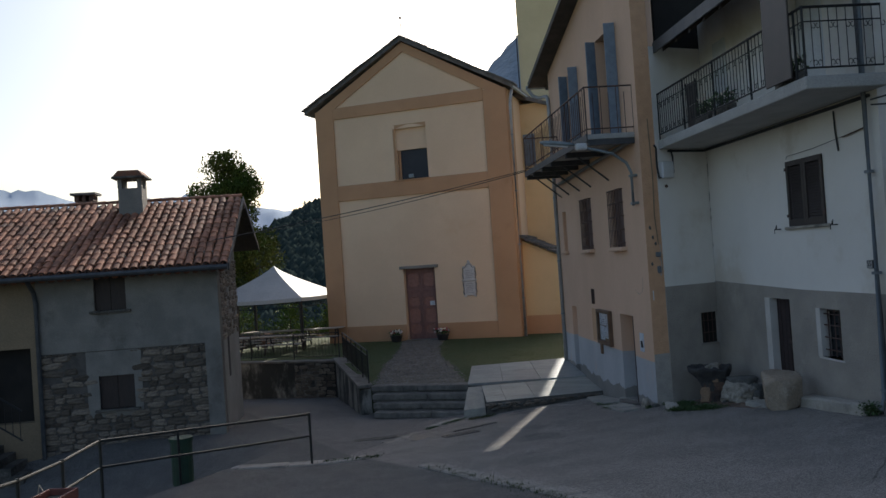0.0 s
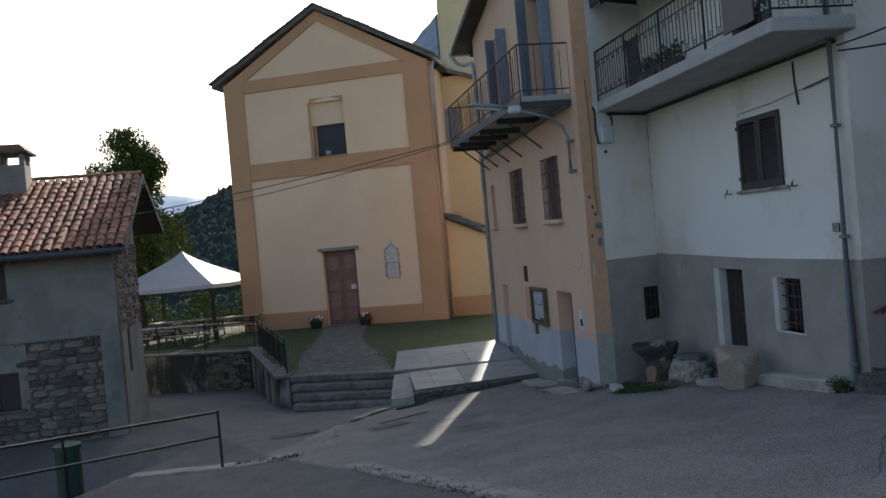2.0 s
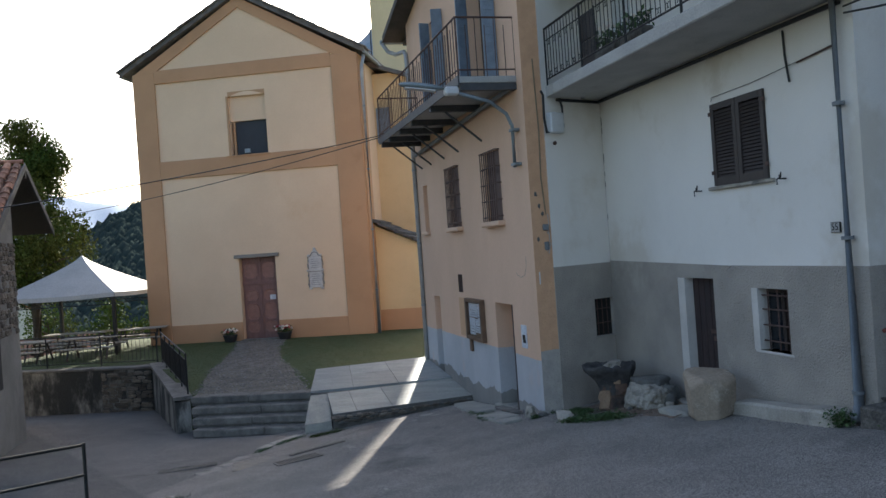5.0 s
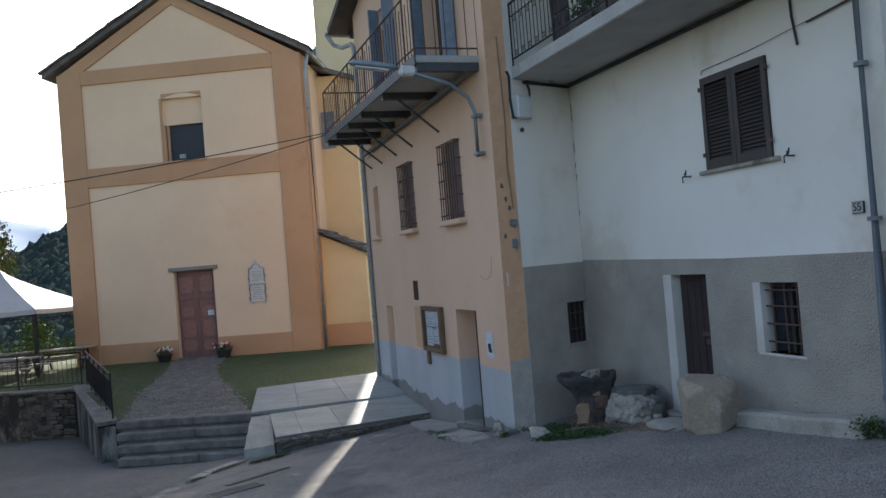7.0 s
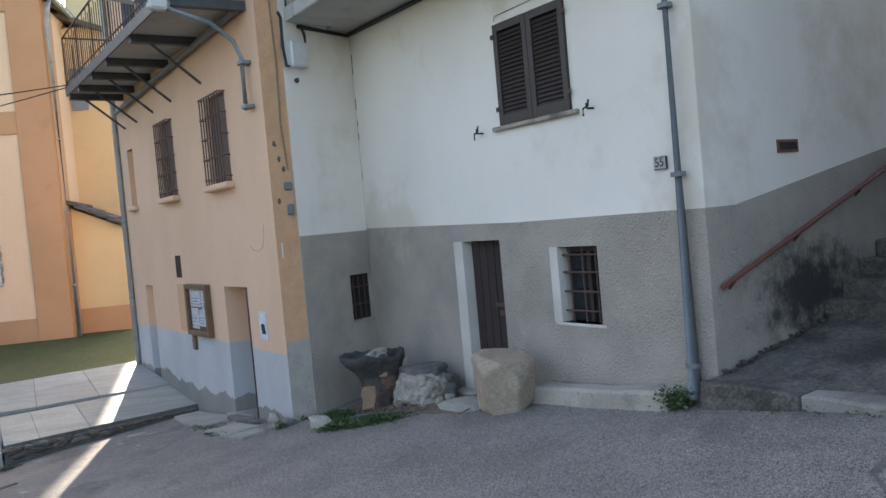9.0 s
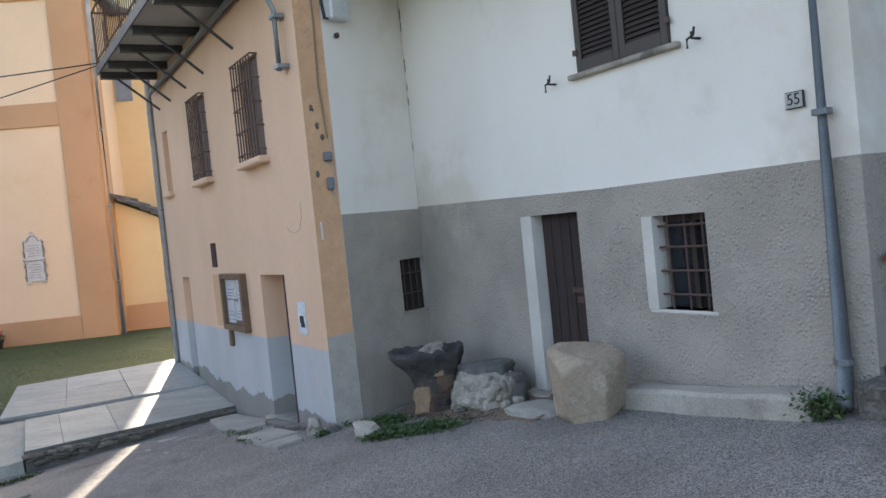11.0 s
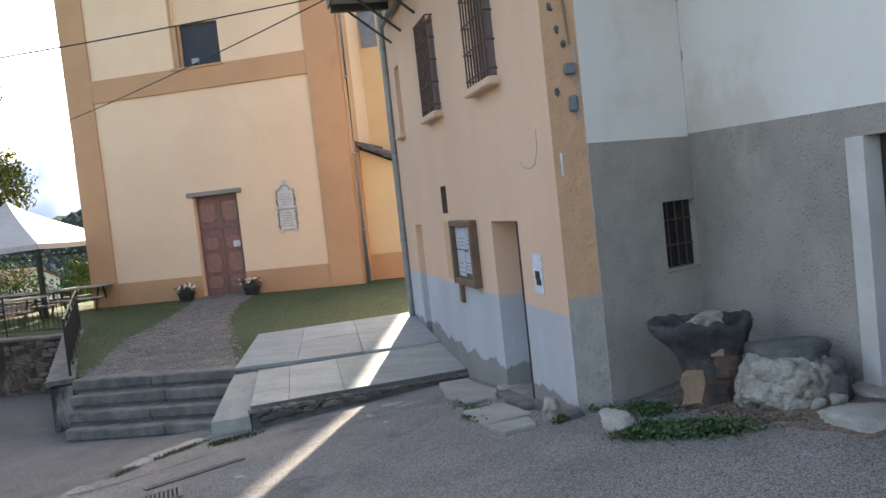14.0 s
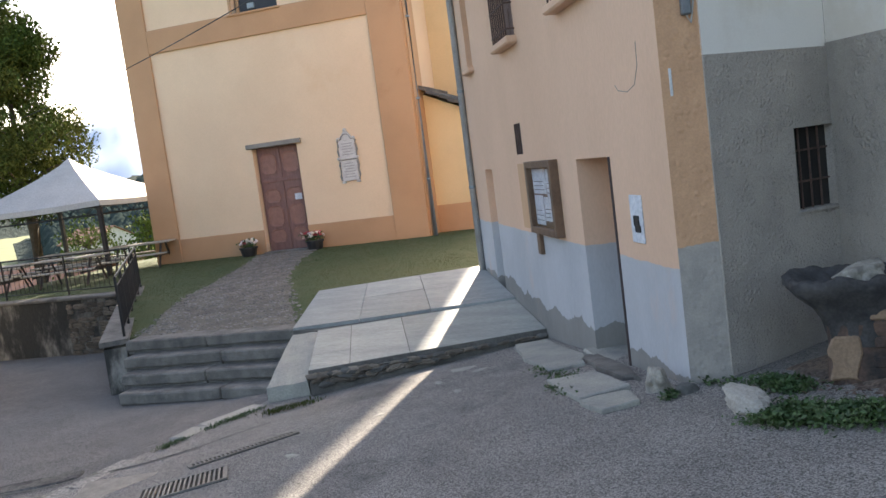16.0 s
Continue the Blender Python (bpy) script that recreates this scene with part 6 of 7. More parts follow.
def roadside():
    road_rail()
    kerb_run("kerb_by_railing", [(-6.57, 14.4), (-7.6, 14.35), (-8.3, 14.15), (-9.3, 13.9), (-10.4, 13.75)], 0.30, 0.04, "broken pale kerb at the foot of the railing", seed=1, step=0.7)
    kerb_run("gutter_kerb", [(-4.82, 12.75), (-3.4, 11.1), (-1.6, 9.2), (-0.2, 7.4)], 0.34, 0.03, "worn stone strip across the road", WORN_EDGE, seed=2)
    kerb_run("gutter_edge", [(-6.45, 19.72), (-6.80, 18.95), (-6.80, 18.45)], 0.26, 0.02, "broken pale edging below the steps", FLAG, seed=3, step=0.6)
    kerb_run("gutter_edge", [(-6.86, 17.75), (-6.95, 16.95), (-7.2, 16.5)], 0.28, 0.012, "worn pale edging stones sunk in the road", WORN_EDGE, seed=6, step=0.7)
    kerb_run("worn_edge", [(-7.3, 17.5), (-8.2, 17.0)], 0.26, 0.015, "dark worn edging stones by the lane", STAIRCON, seed=5)
    weeds("kerb_grass", [(-4.6, 12.4, -0.4, 7.4, 0.07), (-7.6, 14.35, -6.4, 14.3, 0.06), (-6.0, 19.0, -5.4, 19.2, 0.05)], "sparse grass along the pale edging", 900, 0.05, 31, BLADE, TUFT)
    weeds("edging_grass", [(-6.25, 19.45, -6.6, 18.85, 0.05), (-6.35, 19.2, -6.6, 18.7, 0.06), (-6.62, 18.4, -6.75, 18.0, 0.05)], "small grass clumps below the cheek stone", 700, 0.035, 32, WEED, TUFT)
    # drain grates
    for x, y, ang, L, W in ((-5.36, 17.41, 45, 1.05, 0.15), (-5.40, 16.45, 31, 0.75, 0.5)):
        ca, sa = math.cos(radians(ang)), math.sin(radians(ang))
        tx = math.degrees(math.atan2(gz(x + ca * L / 2, y + sa * L / 2) - gz(x - ca * L / 2, y - sa * L / 2), L))
        ty = math.degrees(math.atan2(gz(x - sa * 0.25, y + ca * 0.25) - gz(x + sa * 0.25, y - ca * 0.25), 0.5))
        g = thing("drain_grate", pose(x, y, gz(x, y) + 0.008, 0, 0, ang) @ pose(0, 0, 0, ty, -tx, 0), "rusty iron drain grate set in the asphalt", "drain grate", "drain grates")
        part("frame", wall(-L / 2, L / 2, -W / 2, W / 2, 0, 0.03, [(-L / 2 + 0.02, L / 2 - 0.02, -W / 2 + 0.02, W / 2 - 0.02)]), GRATE, g).matrix_basis = pose(0, 0, 0.012, -90, 0, 0)
        part("pit", bx(-L / 2, L / 2, -W / 2, W / 2, -0.03, -0.004), BLACKVOID, g)
        n = int(L / 0.04)
        for k in range(n):
            xx = -L / 2 + 0.03 + (L - 0.06) * k / (n - 1)
            part("bar", bx(xx - 0.009, xx + 0.009, -W / 2 + 0.02, W / 2 - 0.02, -0.003, 0.010), GRATE, g)
    # iron lid
    c = thing("manhole_cover", pose(-6.3, 16.7, gz(-6.3, 16.7) + 0.004, 0, 0, 20), "iron manhole cover in a worn frame", "manhole cover")
    part("lid", bx(-0.32, 0.32, -0.3, 0.3, -0.03, 0.008, bev=0.004), GRATE, c)
    # long sunk joint across the lane and tar seams
    for k, pts in enumerate([[(-11.5, 17.0), (-9.0, 16.6), (-7.6, 17.1), (-6.4, 17.6), (-5.6, 18.6)], [(1.4, 8.6), (2.0, 10.2), (3.6, 11.3)], [(-8.9, 15.2), (-8.4, 15.9), (-7.9, 17.1), (-7.4, 18.1), (-6.8, 18.9)]]):
        sm = thing("asphalt_seam", pose(0, 0, 0), "dark tar-filled crack in the asphalt", "crack", "asphalt seams", kind="structure")
        fine = []
        for (ax, ay), (bx_, by) in zip(pts, pts[1:]):
            for i in range(14):
                t = i / 14
                x, y = ax + (bx_ - ax) * t, ay + (by - ay) * t
                fine.append((x + 0.08 * noise.noise(Vector((x * 2, y * 2, k))), y + 0.08 * noise.noise(Vector((x * 2, y * 2, k + 9)))))
        bm = bmesh.new()
        prev = None
        for i, (x, y) in enumerate(fine):
            wdt = 0.03 + 0.035 * abs(noise.noise(Vector((i * 0.37, k, 0))))
            cur = (bm.verts.new((x, y - wdt, gz(x, y - wdt) + 0.007)), bm.verts.new((x, y + wdt, gz(x, y + wdt) + 0.007)))
            if prev:
                bm.faces.new((prev[0], cur[0], cur[1], prev[1]))
            prev = cur
        bmesh.ops.recalc_face_normals(bm, faces=bm.faces)
        part("seam", bm, RUBBLE, sm)
    # pale mortar spots
    random.seed(14)
    sp = [pose(*g3(*hw(u, m)[:2], 0.003), 0, 0, random.uniform(0, 180)) @ Matrix.Diagonal((s, s * 0.5, 0.01, 1)) for u, m, s in ((-3.4, -1.5, 0.22), (-2.9, -1.9, 0.10), (-2.2, -1.8, 0.09), (-1.2, -3.4, 0.10), (-3.1, -1.4, 0.12), (-2.0, -2.6, 0.07), (1.6, -2.6, 0.05), (3.0, -3.6, 0.06), (0.2, -4.2, 0.05))]
    scatter_mesh("mortar_spots", PEB, sp, FLAG, "pale mortar spots spilt on the asphalt", "spots")
    grit = []
    while len(grit) < 2600:
        x, y = random.uniform(-9, 3), random.uniform(7, 19)
        p = HOUSE.inverted() @ Vector((x, y, 0))
        if p.y > 0.9 or (p.x < 0 and p.y > -0.35):
            continue
        edge = max(0.12, 1 - max(0, -p.y - 0.2) / 2.5)
        if random.random() > edge:
            continue
        grit.append(turned(x, y, gz(x, y) - 0.002, random.uniform(0.004, 0.014), None, 0.3))
    scatter_mesh("road_grit", PEB, grit, PEBBLE, "loose grit on the road surface", "grit")


roadside()


# ---- stones along the house front ----
def hstone(nm, u, m, z, bm, mat, label, cat, rz=0.0, rx=0.0, ry=0.0, group="", smooth=False):
    p = hw(u, m)
    return solo(nm, bm, mat, label, cat, group, m=pose(p.x, p.y, z, rx, ry, HANG + rz), smooth=smooth)


def hg(u, m):
    p = hw(u, m)
    return gz(p.x, p.y)


FLAGS = [([(-4.15, -0.76), (-3.95, -0.40), (-2.3, -0.46), (-1.85, -0.58), (-1.9, -0.92), (-2.9, -0.95)], FLAG), ([(-1.45, -1.06), (-1.30, -0.64), (-0.40, -0.66), (-0.42, -1.08)], FLAG),
         ([(-0.36, -1.10), (-0.30, -0.74), (0.10, -0.78), (0.12, -1.08)], FLAG), ([(-2.25, -0.52), (-2.2, -0.36), (-1.25, -0.38), (-0.6, -0.50), (-0.9, -0.60), (-1.7, -0.56)], GRANITE)]


def earth_bed():
    """Bare reddish soil gathered along the wall foot."""
    bm = bmesh.new()
    rows = []
    for i in range(27):
        u = 0.2 + i * 0.1
        near = 0.16 + 0.12 * noise.noise(Vector((u * 2.3, 1, 0))) + (0.14 if u > 1.9 else 0)
        row = []
        for k in range(8):
            m = near + (1.24 - near) * k / 7
            p = hw(u, m)
            row.append(bm.verts.new((p.x, p.y, gz(p.x, p.y) - 0.02 + 0.05 * smooth01(0, 2, k) + 0.03 * noise.noise(Vector((u * 6, m * 6, 2))))))
        rows.append(row)
    for a, b in zip(rows, rows[1:]):
        for k in range(7):
            bm.faces.new((a[k], b[k], b[k + 1], a[k + 1]))
    bmesh.ops.recalc_face_normals(bm, faces=bm.faces)
    solo("earth_strip", bm, RED_SOIL, "bare reddish earth along the wall foot", "soil", kind="structure", smooth=True)


def basin():
    b = thing("stone_basin", HOUSE @ pose(0.83, 0.50, hg(0.80, 0.42) + 0.03, 0, 0, 60), "blackened stone basin on a worn brick pedestal", "stone basin")

    def shell(prof, n, seed, wob, fine, squash):
        bm = bmesh.new()
        rings = []
        for x0, r, z in prof:
            rg = []
            for k in range(n):
                a = 2 * math.pi * k / n
                c, s_ = math.cos(a), math.sin(a)
                sq = 1 / max(abs(c), abs(s_)) ** 0.6
                w = 1 + wob * noise.noise(Vector((c * 1.8, s_ * 1.8, z * 3 + seed))) + fine * noise.noise(Vector((c * 6, s_ * 6, z * 12 + seed))) + fine * 0.6 * noise.noise(Vector((c * 15, s_ * 15, z * 28 + seed)))
                rg.append(bm.verts.new((x0 + r * sq * w * c, r * sq * w * s_ * squash, z + (0.05 * noise.noise(Vector((c * 2.6, s_ * 2.6, seed))) + 0.02 * noise.noise(Vector((c * 9, s_ * 9, seed)))) * (1 if z > 0.45 else 0))))
            rings.append(rg)
        for p, q in zip(rings, rings[1:]):
            for k in range(n):
                bm.faces.new((p[k], p[(k + 1) % n], q[(k + 1) % n], q[k]))
        bmesh.ops.recalc_face_normals(bm, faces=bm.faces)
        return bm
    part("pedestal", shell([(0.05, 0.255, -0.1), (0.05, 0.25, 0.08), (0.05, 0.245, 0.18), (0.05, 0.245, 0.28), (0.06, 0.25, 0.40)], 44, 3, 0.06, 0.05, 0.85), BRICK, b, "sooty worn brick pedestal", smooth=True)
    bm = bx(-0.19, 0.0, -0.222, -0.17, 0.0, 0.30, bev=0.01)
    bmesh.ops.subdivide_edges(bm, edges=bm.edges, cuts=4, use_grid_fill=True)
    for v in bm.verts:
        v.co += Vector((0.055 * noise.noise(v.co * 7), 0.016 * noise.noise(v.co * 7 + Vector((3, 0, 0))), 0.06 * noise.noise(v.co * 6)))
    part("plaster_patch", bm, OLD_PLASTER, b, "tan plaster left on the pedestal").matrix_basis = pose(0.0, 0.0, 0, 0, 0, -3)
    for k, (x, z) in enumerate(((0.10, 0.43), (0.13, 0.25), (0.11, 0.12))):
        part("brick", bx(x - 0.06, x + 0.06, -0.228, -0.16, z - 0.035, z + 0.035, bev=0.012), BRICK if k else OLD_PLASTER, b)
    prof = [(0.07, 0.255, 0.22), (0.06, 0.265, 0.36), (0.03, 0.30, 0.46), (0.0, 0.36, 0.55), (-0.02, 0.41, 0.61), (-0.02, 0.42, 0.665), (-0.02, 0.385, 0.685), (-0.01, 0.32, 0.64), (0.0, 0.22, 0.57), (0.0, 0.01, 0.56)]
    part("bowl", shell(prof, 96, 8, 0.10, 0.06, 0.8), BASIN, b, "blackened rough stone bowl", smooth=True)


def stones():
    earth_bed()
    basin()
    zb = hg(0.80, 0.42)
    cut = [(0.08, -0.12, 1, 0.80), (0, 0, -1, 0.9), (-1, -0.2, -0.10, 0.76), (-0.3, -1, -0.14, 0.78), (0.8, -0.7, -0.16, 0.82), (1, 0.3, -0.05, 0.84), (0.3, 1, 0, 0.85), (-0.7, 0.8, 0, 0.85), (-0.55, -0.5, 0.7, 0.99), (0.5, -0.75, 0.5, 1.02), (0.7, -0.3, -0.9, 0.84), (-0.7, -0.2, -0.9, 0.88)]
    hstone("boulder", 3.26, 0.70, hg(3.22, 0.66) + 0.245, rock(0.35, 0.35, 0.41, cut, 70, 0.035, 1.6, 4, 5, 0.02), BOULDER, "large pale cream boulder before the cellar door", "boulder", 58, smooth=True)
    hstone("lid_stone", 0.87, 0.52, zb + 0.70, rock(0.185, 0.16, 0.065, rough_planes(7), 20, 0.12, 2.0, 7, 4, 0.05), ROCK, "flat pale stone lying in the basin", "stone", 30, 4, -6, smooth=True)
    hstone("rock", 1.60, 0.74, hg(1.60, 0.74) + 0.15, rock(0.36, 0.29, 0.27, [(0, 0, 1, 0.85), (0, 0, -1, 0.8), (-1, -0.1, 0.25, 0.9), (-0.5, -1, 0.35, 0.86), (0.3, -1, -0.1, 0.92), (0.8, -0.6, -0.35, 0.86), (1, 0.1, 0.2, 0.9), (0, 1, 0, 0.9), (0.5, -0.5, 0.8, 0.95), (-0.6, -0.4, -0.6, 0.85)], 30, 0.06, 3.0, 9, 5, 0.055), ROCK, "rough white quartz rock against the wall", "rock", 60)
    hstone("slab_stone", 1.52, 0.82, hg(1.52, 0.82) + 0.37, rock(0.28, 0.22, 0.09, [(0, 0, 1, 0.9), (0, 0, -1, 0.9), (-1, -0.3, 0.1, 0.9), (-0.2, -1, 0.2, 0.9), (0.9, -0.5, 0.0, 0.92), (1, 0.4, 0, 0.95), (0, 1, 0, 0.9), (-0.6, -0.2, 0.9, 1.1)], 30, 0.06, 1.8, 12, 5, 0.03), DARK_ROCK, "dark flat slab lying on the rocks", "stone", 58, 3, -3, smooth=True)
    random.seed(16)
    for u, m, s_, dz in ((1.22, 0.92, 0.14, 0.7), (1.86, 0.92, 0.13, 0.8), (1.80, 0.97, 0.10, 2.4), (1.34, 1.08, 0.17, 1.0), (1.66, 1.04, 0.16, 1.0), (1.28, 0.66, 0.07, 0.7), (2.0, 0.84, 0.07, 0.6), (1.9, 0.76, 0.06, 0.6), (1.20, 0.80, 0.08, 3.2), (1.72, 0.86, 0.07, 4.0), (1.78, 0.62, 0.05, 0.5), (1.35, 0.50, 0.045, 0.5), (1.5, 0.46, 0.05, 0.5)):
        hstone("rubble_stone", u, m, hg(u, m) + s_ * dz, rock(s_ * 1.1, s_ * 0.9, s_, rough_planes(int(u * 100)), 12, 0.12, 2.0, u * 3, 3, 0.05), DARK_ROCK if random.random() < 0.5 else ROCK, "small broken rubble stone beside the rock", "stone", random.uniform(0, 90), group="rubble beside the rock", smooth=True)
    for k in range(12):
        u, m = 1.48 + 0.022 * k, 0.50 + 0.036 * k + 0.02 * math.sin(k * 1.7)
        hstone("chinking_stone", u, m + 0.03, hg(1.55, 0.66) + 0.29 + random.uniform(-0.02, 0.012) - 0.002 * k, rock(random.uniform(0.022, 0.036), 0.028, 0.022, rough_planes(k + 40, 7), 10, 0.1, 2, k, 2, 0.02), ROCK, "small pale stone wedged under the slab", "stone", random.uniform(0, 90), group="stones under the slab", smooth=True)
    hstone("threshold_slab", 2.58, 0.68, hg(2.58, 0.68) - 0.01, rock(0.50, 0.25, 0.085, rough_planes(15), 16, 0.12, 1.7, 15, 4, 0.03), FLAG, "flat grey stone slab before the cellar door", "stone slab", 8, smooth=True)
    # long kerb stone at the wall
    k = thing("wall_bench_stone", HOUSE @ pose(4.33, 1.05, hg(4.33, 1.0), 0, -5.5, 0), "long pale kerb stone along the wall foot", "kerb stone")
    bm = bx(-0.92, 0.92, -0.14, 0.16, -0.1, 0.17, bev=0.03)
    bmesh.ops.subdivide_edges(bm, edges=[e for e in bm.edges if e.calc_length() > 1], cuts=10)
    for v in bm.verts:
        v.co += Vector((0, 0.02 * noise.noise(v.co * 3), 0.02 * noise.noise(v.co * 2.2 + Vector((4, 0, 0)))))
    part("stone", bm, BENCH_STONE, k)
    hstone("white_stone", 0.93, -0.36, hg(0.93, -0.36) + 0.03, rock(0.25, 0.13, 0.08, rough_planes(19), 24, 0.08, 2.0, 19, 5, 0.09), BENCH_STONE, "white rough stone at the wall foot", "stone", 4, smooth=True)
    hstone("corner_stone", -0.16, -0.52, hg(0, -0.5) + 0.04, rock(0.10, 0.09, 0.12, rough_planes(22), 20, 0.08, 2.0, 22, 4, 0.09), ROCK, "small pale stone at the house corner", "stone", smooth=True)
    hstone("corner_stone", 0.10, -0.40, hg(0, -0.5), rock(0.11, 0.10, 0.09, rough_planes(24), 12, 0.14, 2.0, 24, 3, 0.05), DARK_ROCK, "small dark stone at the house corner", "stone", smooth=True)
    # flagstones at the yellow house door
    random.seed(18)
    for pts, mat in FLAGS:
        c = [sum(p[i] for p in pts) / len(pts) for i in (0, 1)]
        o = hw(*c)
        ring = []
        for (ax, ay), (bx_, by) in zip(pts, pts[1:] + pts[:1]):
            for t in (0.0, 0.33, 0.67):
                ring.append((ax + (bx_ - ax) * t - c[0] + random.uniform(-0.025, 0.025), ay + (by - ay) * t - c[1] + random.uniform(-0.025, 0.025)))
        bm = bmesh.new()
        tops = []
        for dz, k in ((-0.15, 1.0), (0.03, 1.0), (0.042, 0.97)):
            lv = []
            for x, y in ring:
                w = hw(c[0] + x, c[1] + y)
                lv.append(bm.verts.new((x * k, y * k, gz(w.x, w.y) - o.z - gz(o.x, o.y) + dz)))
            tops.append(lv)
        n = len(ring)
        for p, q in zip(tops, tops[1:]):
            for k in range(n):
                bm.faces.new((p[k], p[(k + 1) % n], q[(k + 1) % n], q[k]))
        bm.faces.new(tops[-1])
        bmesh.ops.recalc_face_normals(bm, faces=bm.faces)
        solo("flagstone", bm, mat, "irregular pale flagstone by the house door", "flagstone", "flagstones at the door", m=pose(o.x, o.y, gz(o.x, o.y), 0, 0, HANG))
    # plants
    def hl(u0, m0, u1, m1, w):
        a, b_ = hw(u0, m0), hw(u1, m1)
        return (a.x, a.y, b_.x, b_.y, w)
    weeds("nettles", [hl(0.45, 0.05, 0.85, 0.05, 0.07), hl(1.2, -0.45, 1.95, 0.10, 0.09), hl(1.15, -0.30, 1.9, 0.18, 0.09), hl(1.3, -0.35, 1.75, 0.0, 0.10), hl(1.25, -0.4, 1.5, -0.1, 0.1)], "low green weeds at the foot of the basin", 6500, 0.04, 41, zf=lambda x, y: gz(x, y) + abs(noise.noise(Vector((x * 5, y * 5, 0)))) * 0.12 * random.random())
    weeds("wall_foot_weeds", [hl(0.0, -0.25, 0.45, 0.0, 0.04), hl(0.1, -0.5, 0.2, -0.6, 0.03)], "thin weeds at the house corner", 260, 0.045, 42)
    weeds("pipe_weeds", [hl(5.12, 1.0, 5.38, 0.98, 0.05)], "leafy weeds below the rain pipe", 420, 0.055, 43, zf=lambda x, y: gz(x, y) + random.random() * 0.14)
    weeds("flag_weeds", [hl(-2.3, -0.95, -1.2, -0.85, 0.06), hl(-1.3, -1.1, -0.6, -1.0, 0.04)], "moss and grass between the flagstones", 650, 0.035, 44)
    weeds("stair_weeds", [hl(5.8, 1.0, 8.2, 0.95, 0.05), hl(6.2, 2.8, 6.6, 2.9, 0.05)], "grass tufts along the stair edge", 160, 0.04, 45, WEED, zf=gz)
    weeds("leaf_litter", [hl(0.3, 0.1, 2.1, 0.4, 0.12), hl(2.3, 0.7, 2.9, 1.0, 0.08)], "dry brown leaf litter among the stones", 420, 0.04, 46, BRICK)


stones()


# ---- fittings on the house walls ----
def fittings():
    F = -0.305
    nb = thing("notice_board", HOUSE @ pose(-3.5, F, -0.36), "brown wooden notice board with glass front and papers", "notice board")
    part("backing", bx(-0.52, 0.52, -0.03, 0.0, -0.40, 0.40), FRAMEWOOD, nb)
    for x0, x1, z0, z1 in ((-0.56, -0.47, -0.43, 0.43), (0.47, 0.56, -0.43, 0.43), (-0.47, 0.47, -0.43, -0.35), (-0.47, 0.47, 0.35, 0.43)):
        part("frame", bx(x0, x1, -0.10, 0.0, z0, z1, bev=0.006), FRAMEWOOD, nb)
    random.seed(20)
    for x, z, w, h in ((-0.17, 0.19, 0.28, 0.145), (0.29, 0.17, 0.15, 0.165), (-0.26, -0.15, 0.19, 0.175), (0.12, -0.13, 0.16, 0.14), (0.36, -0.17, 0.085, 0.13)):
        pp = part("paper", bx(x - w, x + w, -0.036, -0.031, z - h, z + h), PAPER, nb, "white printed notice")
        for k in range(3):
            part("text_line", bx(x - w * 0.8, x + w * random.uniform(0.2, 0.8), -0.039, -0.036, z - h * 0.7 + k * h * 0.33, z - h * 0.7 + k * h * 0.33 + 0.007), LETTER, pp)
    g = part("glass", bx(-0.47, 0.47, -0.075, -0.070, -0.35, 0.35), GLASS, nb)
    g.visible_shadow = False
    part("leg", bx(-0.52, -0.38, -0.05, 0.0, -0.70, -0.43, bev=0.006), FRAMEWOOD, nb)
    s = thing("house_sign", HOUSE @ pose(-0.78, F, -0.48), "narrow white number sign with a black mark", "sign")
    part("plate", bx(-0.13, 0.13, -0.012, 0.0, -0.20, 0.20, bev=0.004), PAPER, s)
    part("mark", bx(-0.05, 0.06, -0.016, -0.011, -0.06, 0.03, bev=0.01), BLACKINK, s)
    part("mark", bx(-0.03, 0.08, -0.016, -0.011, -0.11, -0.05, bev=0.01), BLACKINK, s)
    # street lamp on the wall
    lm = thing("street_lamp", HOUSE @ pose(-0.40, F, 0), "galvanised street lamp on a curved wall arm", "street lamp")
    part("pole", tb([(0, -0.10, 2.45), (0, -0.10, 3.15), (0.02, -0.2, 3.36), (0.08, -0.5, 3.56), (0.15, -1.15, 3.72)], 0.032, 10), ZINC, lm, smooth=True)
    for z in (2.5, 3.08):
        part("wall_bracket", bx(-0.08, 0.08, -0.14, 0.0, z - 0.025, z + 0.025, bev=0.006), ZINC, lm)
    part("joint", bx(0.08, 0.24, -1.30, -1.06, 3.66, 3.80, bev=0.03), PLASTIC, lm, "pale lamp joint box")
    bm = lump(0.11, 0.40, 0.055, 0.0, 0, 3, boxy=0.3)
    hd = part("lamp_head", bm, ZINC, lm, "flat grey lamp head", smooth=True)
    hd.matrix_basis = pose(0.10, -1.66, 3.83, -8, 0, -6)
    part("lens", bx(-0.08, 0.08, -0.28, 0.22, -0.062, -0.045), PLASTIC, hd)
    # electric boxes
    S = HOUSE @ pose(0, 0, 0, 0, 0, math.degrees(math.atan2(0.985, 0.17)))
    mb = thing("meter_box", HOUSE @ RETURN @ pose(0.20, 0.0, 2.95), "off-white electric junction box with cables", "junction box")
    part("case", bx(-0.15, 0.15, -0.14, 0.0, 0.0, 0.34, bev=0.02), PLASTIC, mb)
    part("cable", tb([(-0.12, -0.05, 0.02), (-0.2, -0.07, 0.0), (-0.24, -0.07, 0.25), (-0.26, -0.1, 0.62), (-0.32, -0.12, 0.68)], 0.022, 6), RUBBER, mb)
